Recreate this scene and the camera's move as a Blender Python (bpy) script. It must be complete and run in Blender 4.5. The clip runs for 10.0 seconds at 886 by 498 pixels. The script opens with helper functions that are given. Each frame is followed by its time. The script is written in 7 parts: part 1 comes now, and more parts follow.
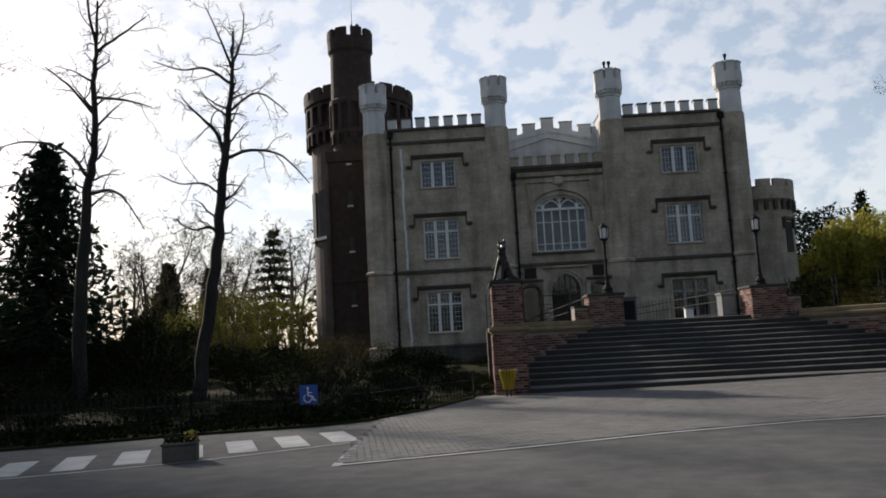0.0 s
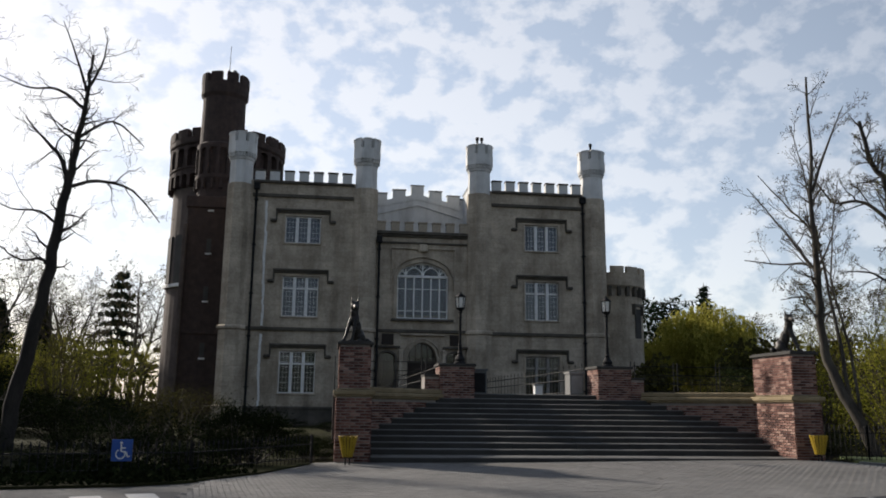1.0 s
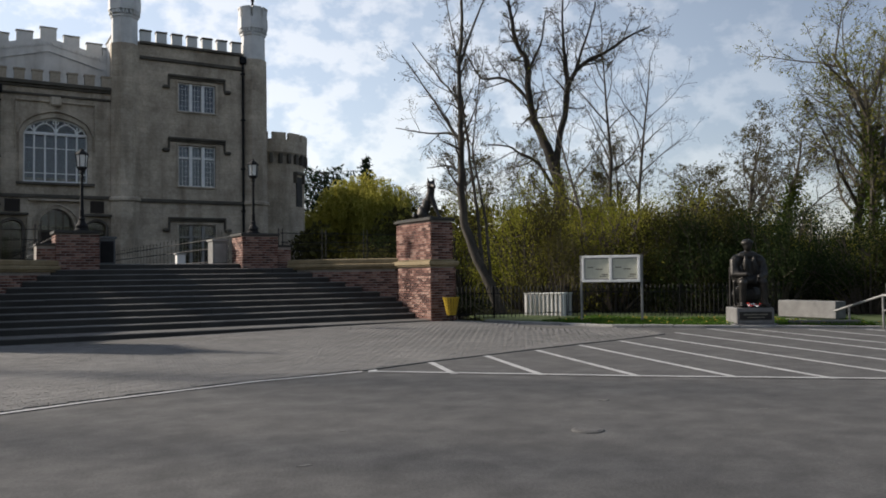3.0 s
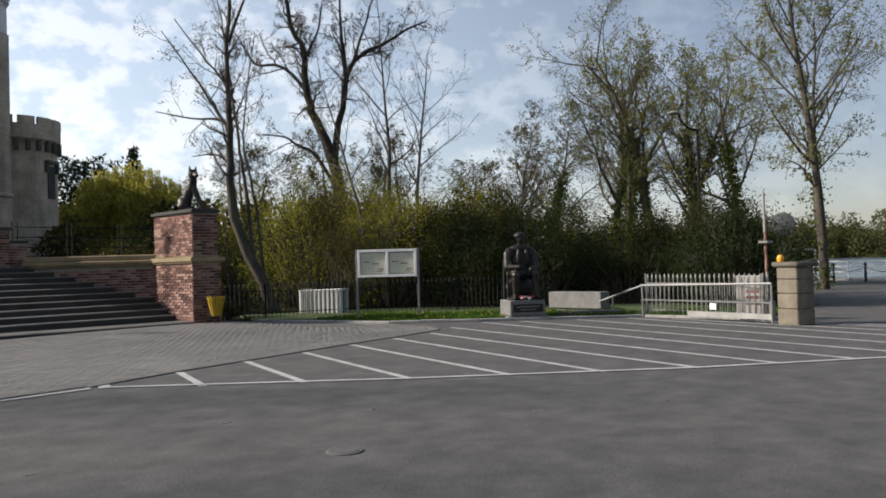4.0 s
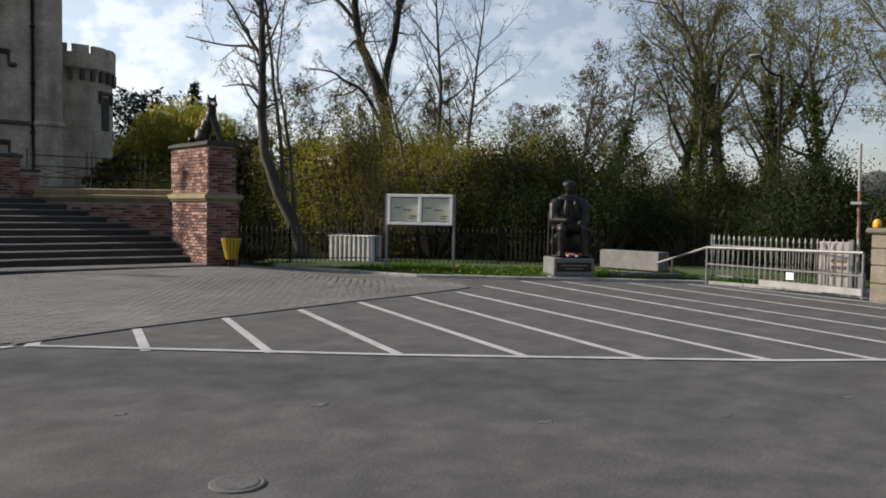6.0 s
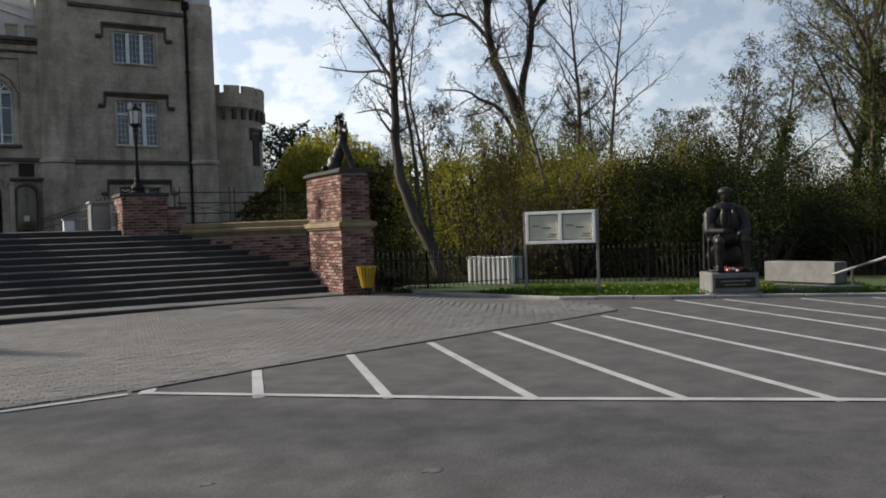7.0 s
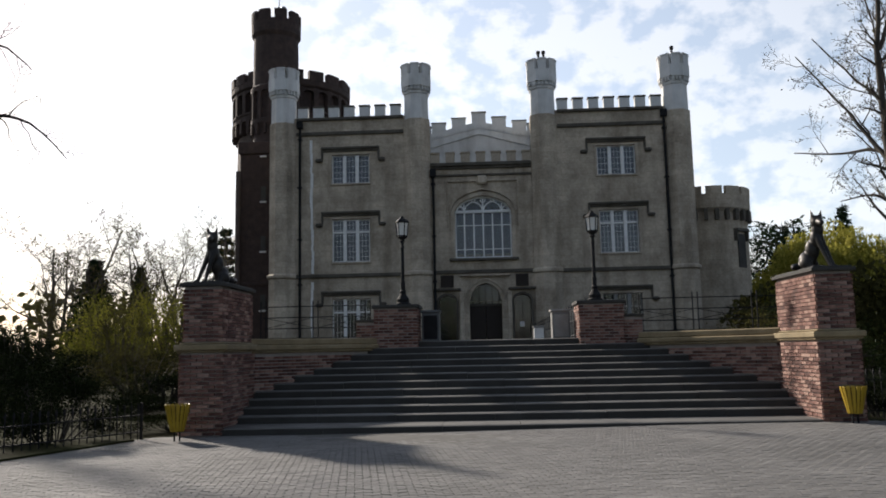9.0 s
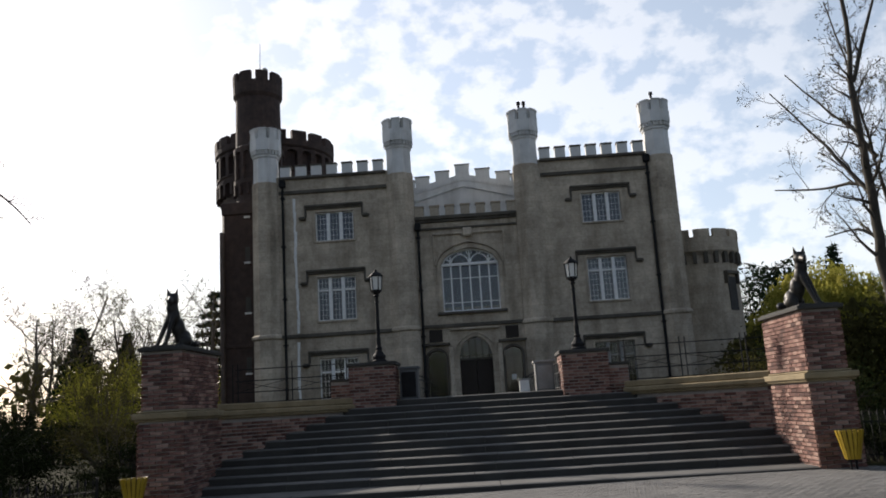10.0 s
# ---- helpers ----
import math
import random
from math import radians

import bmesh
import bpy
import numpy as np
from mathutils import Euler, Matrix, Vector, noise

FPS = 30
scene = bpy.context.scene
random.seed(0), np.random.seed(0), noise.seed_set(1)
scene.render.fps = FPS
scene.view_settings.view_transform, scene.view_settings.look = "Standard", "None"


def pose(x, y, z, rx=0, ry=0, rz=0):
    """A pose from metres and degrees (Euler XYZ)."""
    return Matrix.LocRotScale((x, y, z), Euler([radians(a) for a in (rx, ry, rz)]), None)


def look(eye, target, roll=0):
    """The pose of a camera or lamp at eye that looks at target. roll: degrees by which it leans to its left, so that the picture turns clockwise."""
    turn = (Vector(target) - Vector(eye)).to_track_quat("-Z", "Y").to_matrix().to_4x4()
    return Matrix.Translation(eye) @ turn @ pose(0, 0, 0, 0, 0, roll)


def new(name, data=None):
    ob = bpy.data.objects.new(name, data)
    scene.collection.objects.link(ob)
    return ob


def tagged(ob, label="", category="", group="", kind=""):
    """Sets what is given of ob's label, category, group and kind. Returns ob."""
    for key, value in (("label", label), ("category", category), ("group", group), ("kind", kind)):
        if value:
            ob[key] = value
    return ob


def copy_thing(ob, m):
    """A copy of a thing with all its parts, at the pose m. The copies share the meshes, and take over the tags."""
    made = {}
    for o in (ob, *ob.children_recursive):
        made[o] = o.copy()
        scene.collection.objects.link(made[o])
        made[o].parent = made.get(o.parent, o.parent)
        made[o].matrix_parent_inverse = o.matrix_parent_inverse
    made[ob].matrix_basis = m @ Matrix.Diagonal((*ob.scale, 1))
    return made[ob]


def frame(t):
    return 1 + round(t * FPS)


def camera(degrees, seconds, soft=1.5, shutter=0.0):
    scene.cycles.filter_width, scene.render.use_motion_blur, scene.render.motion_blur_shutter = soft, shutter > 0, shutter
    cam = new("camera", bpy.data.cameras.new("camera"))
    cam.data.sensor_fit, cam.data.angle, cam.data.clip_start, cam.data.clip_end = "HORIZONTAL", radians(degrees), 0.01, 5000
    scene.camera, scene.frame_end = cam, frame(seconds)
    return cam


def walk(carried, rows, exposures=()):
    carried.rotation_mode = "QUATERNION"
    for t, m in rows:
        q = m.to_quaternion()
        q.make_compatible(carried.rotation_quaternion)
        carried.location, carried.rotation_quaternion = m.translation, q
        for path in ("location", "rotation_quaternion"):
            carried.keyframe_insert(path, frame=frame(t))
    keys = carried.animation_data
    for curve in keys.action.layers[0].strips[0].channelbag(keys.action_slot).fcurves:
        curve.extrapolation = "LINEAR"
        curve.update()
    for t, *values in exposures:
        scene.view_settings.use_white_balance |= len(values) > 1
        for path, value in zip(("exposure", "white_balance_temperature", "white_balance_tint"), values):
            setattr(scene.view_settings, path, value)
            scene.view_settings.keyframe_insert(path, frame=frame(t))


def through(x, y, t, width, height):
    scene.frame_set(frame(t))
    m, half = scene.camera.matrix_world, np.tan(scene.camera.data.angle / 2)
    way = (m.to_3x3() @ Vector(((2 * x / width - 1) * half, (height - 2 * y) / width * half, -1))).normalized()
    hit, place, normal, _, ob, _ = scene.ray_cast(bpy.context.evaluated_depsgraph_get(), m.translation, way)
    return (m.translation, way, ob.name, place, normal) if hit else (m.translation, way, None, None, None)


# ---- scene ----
cam = camera(57.2, 10.0, soft=1.8)
PATH = [
    (0, (2.835, -0.994, 1.522), (2.765, 0.992, 1.747), -3.1),
    (0.5, (2.958, -0.656, 1.494), (3.034, 1.321, 1.785), -0.6),
    (1, (3.128, -0.332, 1.471), (3.388, 1.615, 1.848), 0.7),
    (1.5, (3.326, -0.022, 1.473), (3.679, 1.919, 1.805), -0.7),
    (2, (3.577, 0.249, 1.474), (4.071, 2.168, 1.742), -1.0),
    (2.5, (3.895, 0.556, 1.475), (4.647, 2.406, 1.586), -1.0),
    (4, (5.263, 1.681, 1.448), (6.695, 3.076, 1.487), -1.5),
    (4.5, (5.685, 1.982, 1.449), (7.219, 3.265, 1.442), -2.6),
    (5, (6.22, 2.256, 1.441), (7.648, 3.657, 1.396), -0.4),
    (6.5, (7.726, 3.179, 1.485), (8.983, 4.733, 1.392), -0.2),
    (7, (8.074, 3.555, 1.506), (9.103, 5.27, 1.465), -1.9),
    (7.5, (8.436, 3.905, 1.476), (8.969, 5.833, 1.48), -1.1),
    (8, (8.783, 4.251, 1.553), (9.072, 6.23, 1.575), -1.9),
    (8.5, (9.065, 4.612, 1.59), (9.178, 6.604, 1.727), -2.8),
    (9, (9.401, 4.879, 1.616), (9.303, 6.862, 1.862), -1.2),
    (9.5, (9.636, 5.184, 1.627), (9.562, 7.158, 1.941), 0.7),
    (10, (9.856, 5.586, 1.629), (9.779, 7.548, 2.007), -3.5),
]
walk(cam, [(t, look(eye, target, roll)) for t, eye, target, roll in PATH], [(0, 0.18), (1.0, 0.30), (2.5, 0.36), (4.0, 0.56), (6.5, 0.46), (7.5, 0.43), (8.0, 0.55), (9.0, 0.47), (10, 0.46)])

# ---- world, sun ----
SUN_DIR = Vector((-0.61, 0.655, 0.445)).normalized()
world = bpy.data.worlds.new("world")
scene.world = world
world.use_nodes = True
wn, wl = world.node_tree.nodes, world.node_tree.links
wn.clear()
w_out = wn.new("ShaderNodeOutputWorld")
w_bg = wn.new("ShaderNodeBackground")
w_sky = wn.new("ShaderNodeTexSky")
w_sky.sky_type = 'NISHITA'
w_sky.sun_disc = False
w_sky.sun_elevation = math.asin(SUN_DIR.z)
w_sky.sun_rotation = math.atan2(SUN_DIR.x, SUN_DIR.y)
w_sky.air_density, w_sky.dust_density, w_sky.ozone_density = 1.0, 1.0, 0.9
w_co = wn.new("ShaderNodeTexCoord")
w_com = wn.new("ShaderNodeMapping")
w_com.inputs["Scale"].default_value = (1.0, 1.0, 1.5)
wl.new(w_co.outputs["Generated"], w_com.inputs["Vector"])
w_n1 = wn.new("ShaderNodeTexNoise"); w_n1.inputs["Scale"].default_value = 21.0
w_n1.inputs["Detail"].default_value = 6.0; w_n1.inputs["Roughness"].default_value = 0.55
w_n2 = wn.new("ShaderNodeTexNoise"); w_n2.inputs["Scale"].default_value = 2.2
w_n2.inputs["Detail"].default_value = 2.0
wl.new(w_com.outputs[0], w_n1.inputs["Vector"]); wl.new(w_com.outputs[0], w_n2.inputs["Vector"])
w_sum = wn.new("ShaderNodeMath"); w_sum.operation = 'MULTIPLY_ADD'
w_sum.inputs[1].default_value = 0.26
wl.new(w_n2.outputs["Fac"], w_sum.inputs[0]); wl.new(w_n1.outputs["Fac"], w_sum.inputs[2])
w_ramp = wn.new("ShaderNodeValToRGB")
w_ramp.color_ramp.elements[0].position = 0.565
w_ramp.color_ramp.elements[1].position = 0.70
w_ramp.color_ramp.elements[0].color = (0.04, 0.04, 0.04, 1)
wl.new(w_sum.outputs[0], w_ramp.inputs[0])
w_cloudcol = wn.new("ShaderNodeMix"); w_cloudcol.data_type = 'RGBA'; w_cloudcol.blend_type = 'ADD'
w_cloudcol.inputs["Factor"].default_value = 1.0
w_mul = wn.new("ShaderNodeMix"); w_mul.data_type = 'RGBA'; w_mul.blend_type = 'MULTIPLY'
w_mul.inputs["Factor"].default_value = 1.0
w_mul.inputs["B"].default_value = (0.8, 0.78, 0.76, 1)
wl.new(w_sky.outputs[0], w_mul.inputs["A"])
wl.new(w_mul.outputs["Result"], w_cloudcol.inputs["A"])
w_cloudcol.inputs["B"].default_value = (10.3, 10.1, 10.1, 1)
w_mix = wn.new("ShaderNodeMix"); w_mix.data_type = 'RGBA'
# a broken bank of cloud in the north-west, thinning out towards the zenith and the east
w_thin = wn.new("ShaderNodeMapRange"); w_thin.interpolation_type = 'SMOOTHSTEP'
w_thin.inputs["From Min"].default_value, w_thin.inputs["From Max"].default_value = -0.40, 0.78
w_thin.inputs["To Min"].default_value, w_thin.inputs["To Max"].default_value = 0.24, 1.0
w_dir = wn.new("ShaderNodeVectorMath"); w_dir.operation = 'DOT_PRODUCT'
w_dir.inputs[1].default_value = (-0.5, 0.85, -0.45)
wl.new(w_co.outputs["Generated"], w_dir.inputs[0]); wl.new(w_dir.outputs["Value"], w_thin.inputs["Value"])
w_haze = wn.new("ShaderNodeMix"); w_haze.data_type = 'RGBA'; w_haze.blend_type = 'ADD'
wl.new(w_thin.outputs[0], w_haze.inputs["Factor"])
w_haze.inputs["B"].default_value = (5.5, 6.35, 7.1, 1)
w_warm = wn.new("ShaderNodeMix"); w_warm.data_type = 'RGBA'; w_warm.blend_type = 'MULTIPLY'
w_warm.inputs["Factor"].default_value = 1.0
w_warm.inputs["B"].default_value = (1.10, 1.0, 1.04, 1)
wl.new(w_sky.outputs[0], w_warm.inputs["A"])
wl.new(w_warm.outputs["Result"], w_haze.inputs["A"])
wl.new(w_haze.outputs["Result"], w_mix.inputs["A"])
w_cov = wn.new("ShaderNodeMath"); w_cov.operation = 'MULTIPLY'
wl.new(w_ramp.outputs["Color"], w_cov.inputs[0]); wl.new(w_thin.outputs[0], w_cov.inputs[1])
w_cov2 = wn.new("ShaderNodeMath"); w_cov2.operation = 'MULTIPLY'
wl.new(w_cov.outputs[0], w_cov2.inputs[0]); wl.new(w_thin.outputs[0], w_cov2.inputs[1])
wl.new(w_cov2.outputs[0], w_mix.inputs["Factor"])
wl.new(w_cloudcol.outputs["Result"], w_mix.inputs["B"])
wl.new(w_mix.outputs["Result"], w_bg.inputs["Color"])
w_bg.inputs["Strength"].default_value = 0.056
wl.new(w_bg.outputs[0], w_out.inputs["Surface"])

sun = new("sun", bpy.data.lights.new("sun", 'SUN'))
sun.data.energy = 5.0
sun.data.angle = radians(3.0)
sun.data.color = (1.0, 0.905, 0.80)
sun.matrix_basis = look(SUN_DIR * 200, (0, 0, 0))


# ---- materials ----
def material(name, colors, rough=0.8, metal=0.0, scale=2.0, fine=40.0, bump=0.15, spec=0.4, random_amount=0.0,
             island=False, stain=0.0, stretch=(1, 1, 1), blocks=0.0):
    """A procedural material: two colours blended by coarse and fine noise, fine relief, optional piece-to-piece variation."""
    m = bpy.data.materials.new(name)
    m.use_nodes = True
    n, l = m.node_tree.nodes, m.node_tree.links
    b = n["Principled BSDF"]
    b.inputs["Roughness"].default_value = rough
    b.inputs["Metallic"].default_value = metal
    b.inputs["Specular IOR Level"].default_value = spec
    co = n.new("ShaderNodeTexCoord")
    mp = n.new("ShaderNodeMapping")
    mp.inputs["Scale"].default_value = stretch
    l.new(co.outputs["Object"], mp.inputs["Vector"])
    n1 = n.new("ShaderNodeTexNoise"); n1.inputs["Scale"].default_value = scale
    n1.inputs["Detail"].default_value = 5.0; n1.inputs["Roughness"].default_value = 0.6
    n2 = n.new("ShaderNodeTexNoise"); n2.inputs["Scale"].default_value = fine
    n2.inputs["Detail"].default_value = 4.0
    l.new(mp.outputs[0], n1.inputs["Vector"]); l.new(mp.outputs[0], n2.inputs["Vector"])
    add = n.new("ShaderNodeMath"); add.operation = 'MULTIPLY_ADD'; add.inputs[1].default_value = 0.45
    l.new(n2.outputs["Fac"], add.inputs[0]); l.new(n1.outputs["Fac"], add.inputs[2])
    last = add
    if random_amount > 0:
        if island:
            src = n.new("ShaderNodeNewGeometry"); sock = src.outputs["Random Per Island"]
        else:
            src = n.new("ShaderNodeObjectInfo"); sock = src.outputs["Random"]
        r = n.new("ShaderNodeMath"); r.operation = 'MULTIPLY_ADD'; r.inputs[1].default_value = random_amount
        l.new(sock, r.inputs[0]); l.new(add.outputs[0], r.inputs[2])
        r2 = n.new("ShaderNodeMath"); r2.operation = 'SUBTRACT'; r2.inputs[1].default_value = random_amount * 0.5
        l.new(r.outputs[0], r2.inputs[0])
        last = r2
    ramp = n.new("ShaderNodeValToRGB")
    e = ramp.color_ramp.elements
    lo, hi = 0.42, 1.02
    e[0].position, e[0].color = lo, (*colors[0], 1)
    e[1].position, e[1].color = hi, (*colors[-1], 1)
    for k, c in enumerate(colors[1:-1]):
        x = e.new(lo + (hi - lo) * (k + 1) / (len(colors) - 1)); x.color = (*c, 1)
    l.new(last.outputs[0], ramp.inputs[0])
    col = ramp.outputs["Color"]
    if stain > 0:
        n3 = n.new("ShaderNodeTexNoise"); n3.inputs["Scale"].default_value = 0.5; n3.inputs["Detail"].default_value = 6.0
        mp3 = n.new("ShaderNodeMapping"); mp3.inputs["Scale"].default_value = (2.2, 2.2, 0.35)
        l.new(co.outputs["Object"], mp3.inputs["Vector"]); l.new(mp3.outputs[0], n3.inputs["Vector"])
        rp = n.new("ShaderNodeValToRGB")
        rp.color_ramp.elements[0].position, rp.color_ramp.elements[1].position = 0.48, 0.70
        l.new(n3.outputs["Fac"], rp.inputs[0])
        sc = n.new("ShaderNodeMath"); sc.operation = 'MULTIPLY'; sc.inputs[1].default_value = stain
        l.new(rp.outputs["Color"], sc.inputs[0])
        mx = n.new("ShaderNodeMix"); mx.data_type = 'RGBA'; mx.blend_type = 'MULTIPLY'
        mx.inputs["B"].default_value = (0.35, 0.33, 0.30, 1)
        l.new(sc.outputs[0], mx.inputs["Factor"]); l.new(col, mx.inputs["A"])
        col = mx.outputs["Result"]
    if blocks > 0:
        sp = n.new("ShaderNodeSeparateXYZ"); l.new(co.outputs["Object"], sp.inputs[0])
        sx = n.new("ShaderNodeMath"); sx.operation = 'ADD'
        l.new(sp.outputs["X"], sx.inputs[0]); l.new(sp.outputs["Y"], sx.inputs[1])
        cb = n.new("ShaderNodeCombineXYZ"); l.new(sx.outputs[0], cb.inputs["X"]); l.new(sp.outputs["Z"], cb.inputs["Y"])
        bk = n.new("ShaderNodeTexBrick")
        bk.inputs["Color1"].default_value, bk.inputs["Color2"].default_value = (0.74, 0.74, 0.73, 1), (1, 1, 1, 1)
        bk.inputs["Mortar"].default_value = (0.62, 0.61, 0.60, 1)
        bk.inputs["Scale"].default_value = 1.0; bk.inputs["Mortar Size"].default_value = 0.012
        bk.inputs["Brick Width"].default_value, bk.inputs["Row Height"].default_value = 0.85, 0.36
        l.new(cb.outputs[0], bk.inputs["Vector"])
        mb = n.new("ShaderNodeMix"); mb.data_type = 'RGBA'; mb.blend_type = 'MULTIPLY'; mb.inputs["Factor"].default_value = blocks
        l.new(col, mb.inputs["A"]); l.new(bk.outputs["Color"], mb.inputs["B"])
        col = mb.outputs["Result"]
    l.new(col, b.inputs["Base Color"])
    if bump > 0:
        bp = n.new("ShaderNodeBump"); bp.inputs["Strength"].default_value = bump; bp.inputs["Distance"].default_value = 0.02
        l.new(add.outputs[0], bp.inputs["Height"]); l.new(bp.outputs[0], b.inputs["Normal"])
    return m


def leaf_material(name, colors, through=0.35):
    m = material(name, colors, rough=0.6, scale=0.7, fine=6.0, bump=0.0, random_amount=0.5, island=True, spec=0.0)
    n, l = m.node_tree.nodes, m.node_tree.links
    b = n["Principled BSDF"]
    src = b.inputs["Base Color"].links[0].from_socket
    tr = n.new("ShaderNodeBsdfTranslucent"); l.new(src, tr.inputs["Color"])
    mix = n.new("ShaderNodeMixShader"); mix.inputs[0].default_value = through
    l.new(b.outputs[0], mix.inputs[1]); l.new(tr.outputs[0], mix.inputs[2])
    l.new(mix.outputs[0], n["Material Output"].inputs["Surface"])
    return m


M_ASPHALT = material("asphalt", [(0.034, 0.0334, 0.0328), (0.067, 0.0655, 0.0643), (0.114, 0.111, 0.108)], 0.9, scale=2.2, fine=38, bump=0.5, stain=0.22)
M_PATCH = material("asphalt_patch", [(0.08, 0.078, 0.075), (0.125, 0.122, 0.117)], 0.9, scale=1.2, fine=50, bump=0.3)
M_PAVER = material("paver", [(0.089, 0.087, 0.082), (0.132, 0.128, 0.122), (0.183, 0.177, 0.167)], 0.85, scale=0.5, fine=50, random_amount=0.22, bump=0.2)
M_PAVER_J = material("paver_joined", [(0.089, 0.087, 0.082), (0.132, 0.128, 0.122), (0.183, 0.177, 0.167)], 0.85, scale=0.5, fine=50, random_amount=0.22, island=True, bump=0.2)
M_JOINT = material("joint_sand", [(0.06, 0.057, 0.052), (0.11, 0.105, 0.095)], 0.95, scale=3)
M_LINE = material("road_paint", [(0.22, 0.22, 0.217), (0.37, 0.37, 0.365), (0.46, 0.46, 0.455)], 0.7, scale=2.5, fine=45, bump=0.1)
M_PLASTER = material("grey_plaster", [(0.255, 0.213, 0.164), (0.465, 0.396, 0.310), (0.67, 0.58, 0.46)], 0.92, scale=0.5, fine=7, bump=0.25, stain=0.62, blocks=0.55)
M_PLASTER_D = material("stone_trim", [(0.064, 0.056, 0.045), (0.098, 0.087, 0.071), (0.136, 0.121, 0.100)], 0.92, scale=1.2, fine=18, bump=0.25, stain=0.5)
M_PALE = material("pale_render", [(0.500, 0.500, 0.488), (0.650, 0.650, 0.637), (0.750, 0.750, 0.737)], 0.85, scale=1.0, fine=18, bump=0.12, stain=0.4)
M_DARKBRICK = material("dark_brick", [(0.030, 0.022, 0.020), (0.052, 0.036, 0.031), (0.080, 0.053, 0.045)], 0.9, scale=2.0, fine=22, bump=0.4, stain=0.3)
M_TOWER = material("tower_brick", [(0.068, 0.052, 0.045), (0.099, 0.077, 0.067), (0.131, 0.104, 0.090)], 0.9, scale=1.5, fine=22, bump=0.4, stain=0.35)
M_WHITEFRAME = material("white_frame", [(0.700, 0.700, 0.689), (0.890, 0.890, 0.869)], 0.5, scale=3, fine=30, bump=0.05)
M_BLACK = material("black_iron", [(0.010, 0.010, 0.011), (0.022, 0.022, 0.023)], 0.75, metal=0.0, scale=4, bump=0.08, spec=0.15)
M_BRONZE = material("bronze", [(0.011, 0.011, 0.011), (0.028, 0.026, 0.024), (0.052, 0.048, 0.042)], 0.45, metal=0.6, scale=3, fine=18, bump=0.25)
M_BRICK = material("red_brick", [(0.060, 0.028, 0.023), (0.125, 0.058, 0.045), (0.215, 0.115, 0.090), (0.31, 0.20, 0.16)], 0.9, scale=5, fine=60, random_amount=0.6, bump=0.3)
M_BRICK_J = material("red_brick_joined", [(0.060, 0.028, 0.023), (0.125, 0.058, 0.045), (0.215, 0.115, 0.090), (0.31, 0.20, 0.16)], 0.9, scale=5, fine=60, random_amount=0.6, island=True, bump=0.3)
M_MORTAR = material("mortar", [(0.22, 0.20, 0.18), (0.34, 0.31, 0.28)], 0.95, scale=4)
M_SAND = material("sandstone", [(0.160, 0.124, 0.068), (0.240, 0.188, 0.108), (0.304, 0.248, 0.152)], 0.9, scale=2.5, fine=35, bump=0.25, stain=0.4)
M_GATE = material("gate_stone", [(0.075, 0.064, 0.046), (0.143, 0.124, 0.094), (0.210, 0.184, 0.143)], 0.9, scale=3, fine=30, bump=0.3, stain=0.5)
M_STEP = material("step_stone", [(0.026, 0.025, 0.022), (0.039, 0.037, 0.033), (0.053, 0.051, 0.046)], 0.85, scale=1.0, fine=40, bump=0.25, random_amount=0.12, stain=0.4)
# same stone, lightened so the tops carry the sunlight in their colour
M_TREAD_LIT = material("sunlit_tread", [(0.060, 0.058, 0.053), (0.100, 0.097, 0.090), (0.135, 0.131, 0.122)], 0.8, scale=1.2, fine=40, bump=0.2, random_amount=0.15, stain=0.3)
M_GRASS = leaf_material("grass", [(0.035, 0.07, 0.012), (0.06, 0.12, 0.02), (0.09, 0.15, 0.03)])
# soil darkened to hold the backlit shade left of the castle
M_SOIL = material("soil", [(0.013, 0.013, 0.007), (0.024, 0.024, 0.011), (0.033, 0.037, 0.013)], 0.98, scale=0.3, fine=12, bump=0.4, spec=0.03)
M_BARK = material("bark", [(0.030, 0.026, 0.021), (0.060, 0.052, 0.042), (0.10, 0.088, 0.07)], 0.95, scale=3, fine=25, bump=0.5, stretch=(1, 1, 0.25))
M_BARK_D = material("dark_bark", [(0.014, 0.012, 0.010), (0.028, 0.024, 0.020), (0.05, 0.043, 0.035)], 0.95, scale=3, fine=25, bump=0.5, stretch=(1, 1, 0.25))
# near-black leaves: backlight and tree shade are painted into this colour
M_HEDGE_SHADED = leaf_material("shaded_hedge_leaf", [(0.007, 0.010, 0.004), (0.013, 0.018, 0.007), (0.024, 0.028, 0.012)], 0.0)
M_BARK_L = material("light_bark", [(0.054, 0.047, 0.035), (0.090, 0.078, 0.060), (0.126, 0.111, 0.087)], 0.95, scale=3, fine=25, bump=0.5, stretch=(1, 1, 0.25))
M_TWIG = material("twig", [(0.045, 0.036, 0.028), (0.085, 0.068, 0.052)], 0.95, scale=2, bump=0.0)
M_LEAF_Y = leaf_material("young_leaf", [(0.10, 0.115, 0.018), (0.18, 0.185, 0.028), (0.26, 0.24, 0.045)], 0.5)
M_LEAF_G = leaf_material("green_leaf", [(0.035, 0.055, 0.014), (0.065, 0.09, 0.02), (0.10, 0.125, 0.03)])
M_LEAF_D = leaf_material("dark_leaf", [(0.012, 0.020, 0.009), (0.024, 0.036, 0.014), (0.04, 0.052, 0.02)], 0.12)
M_LEAF_O = leaf_material("olive_leaf", [(0.041, 0.038, 0.015), (0.070, 0.064, 0.023), (0.098, 0.094, 0.033)], 0.2)
M_LEAF_H = leaf_material("hedge_olive", [(0.016, 0.019, 0.006), (0.032, 0.035, 0.011), (0.056, 0.055, 0.018)], 0.2)
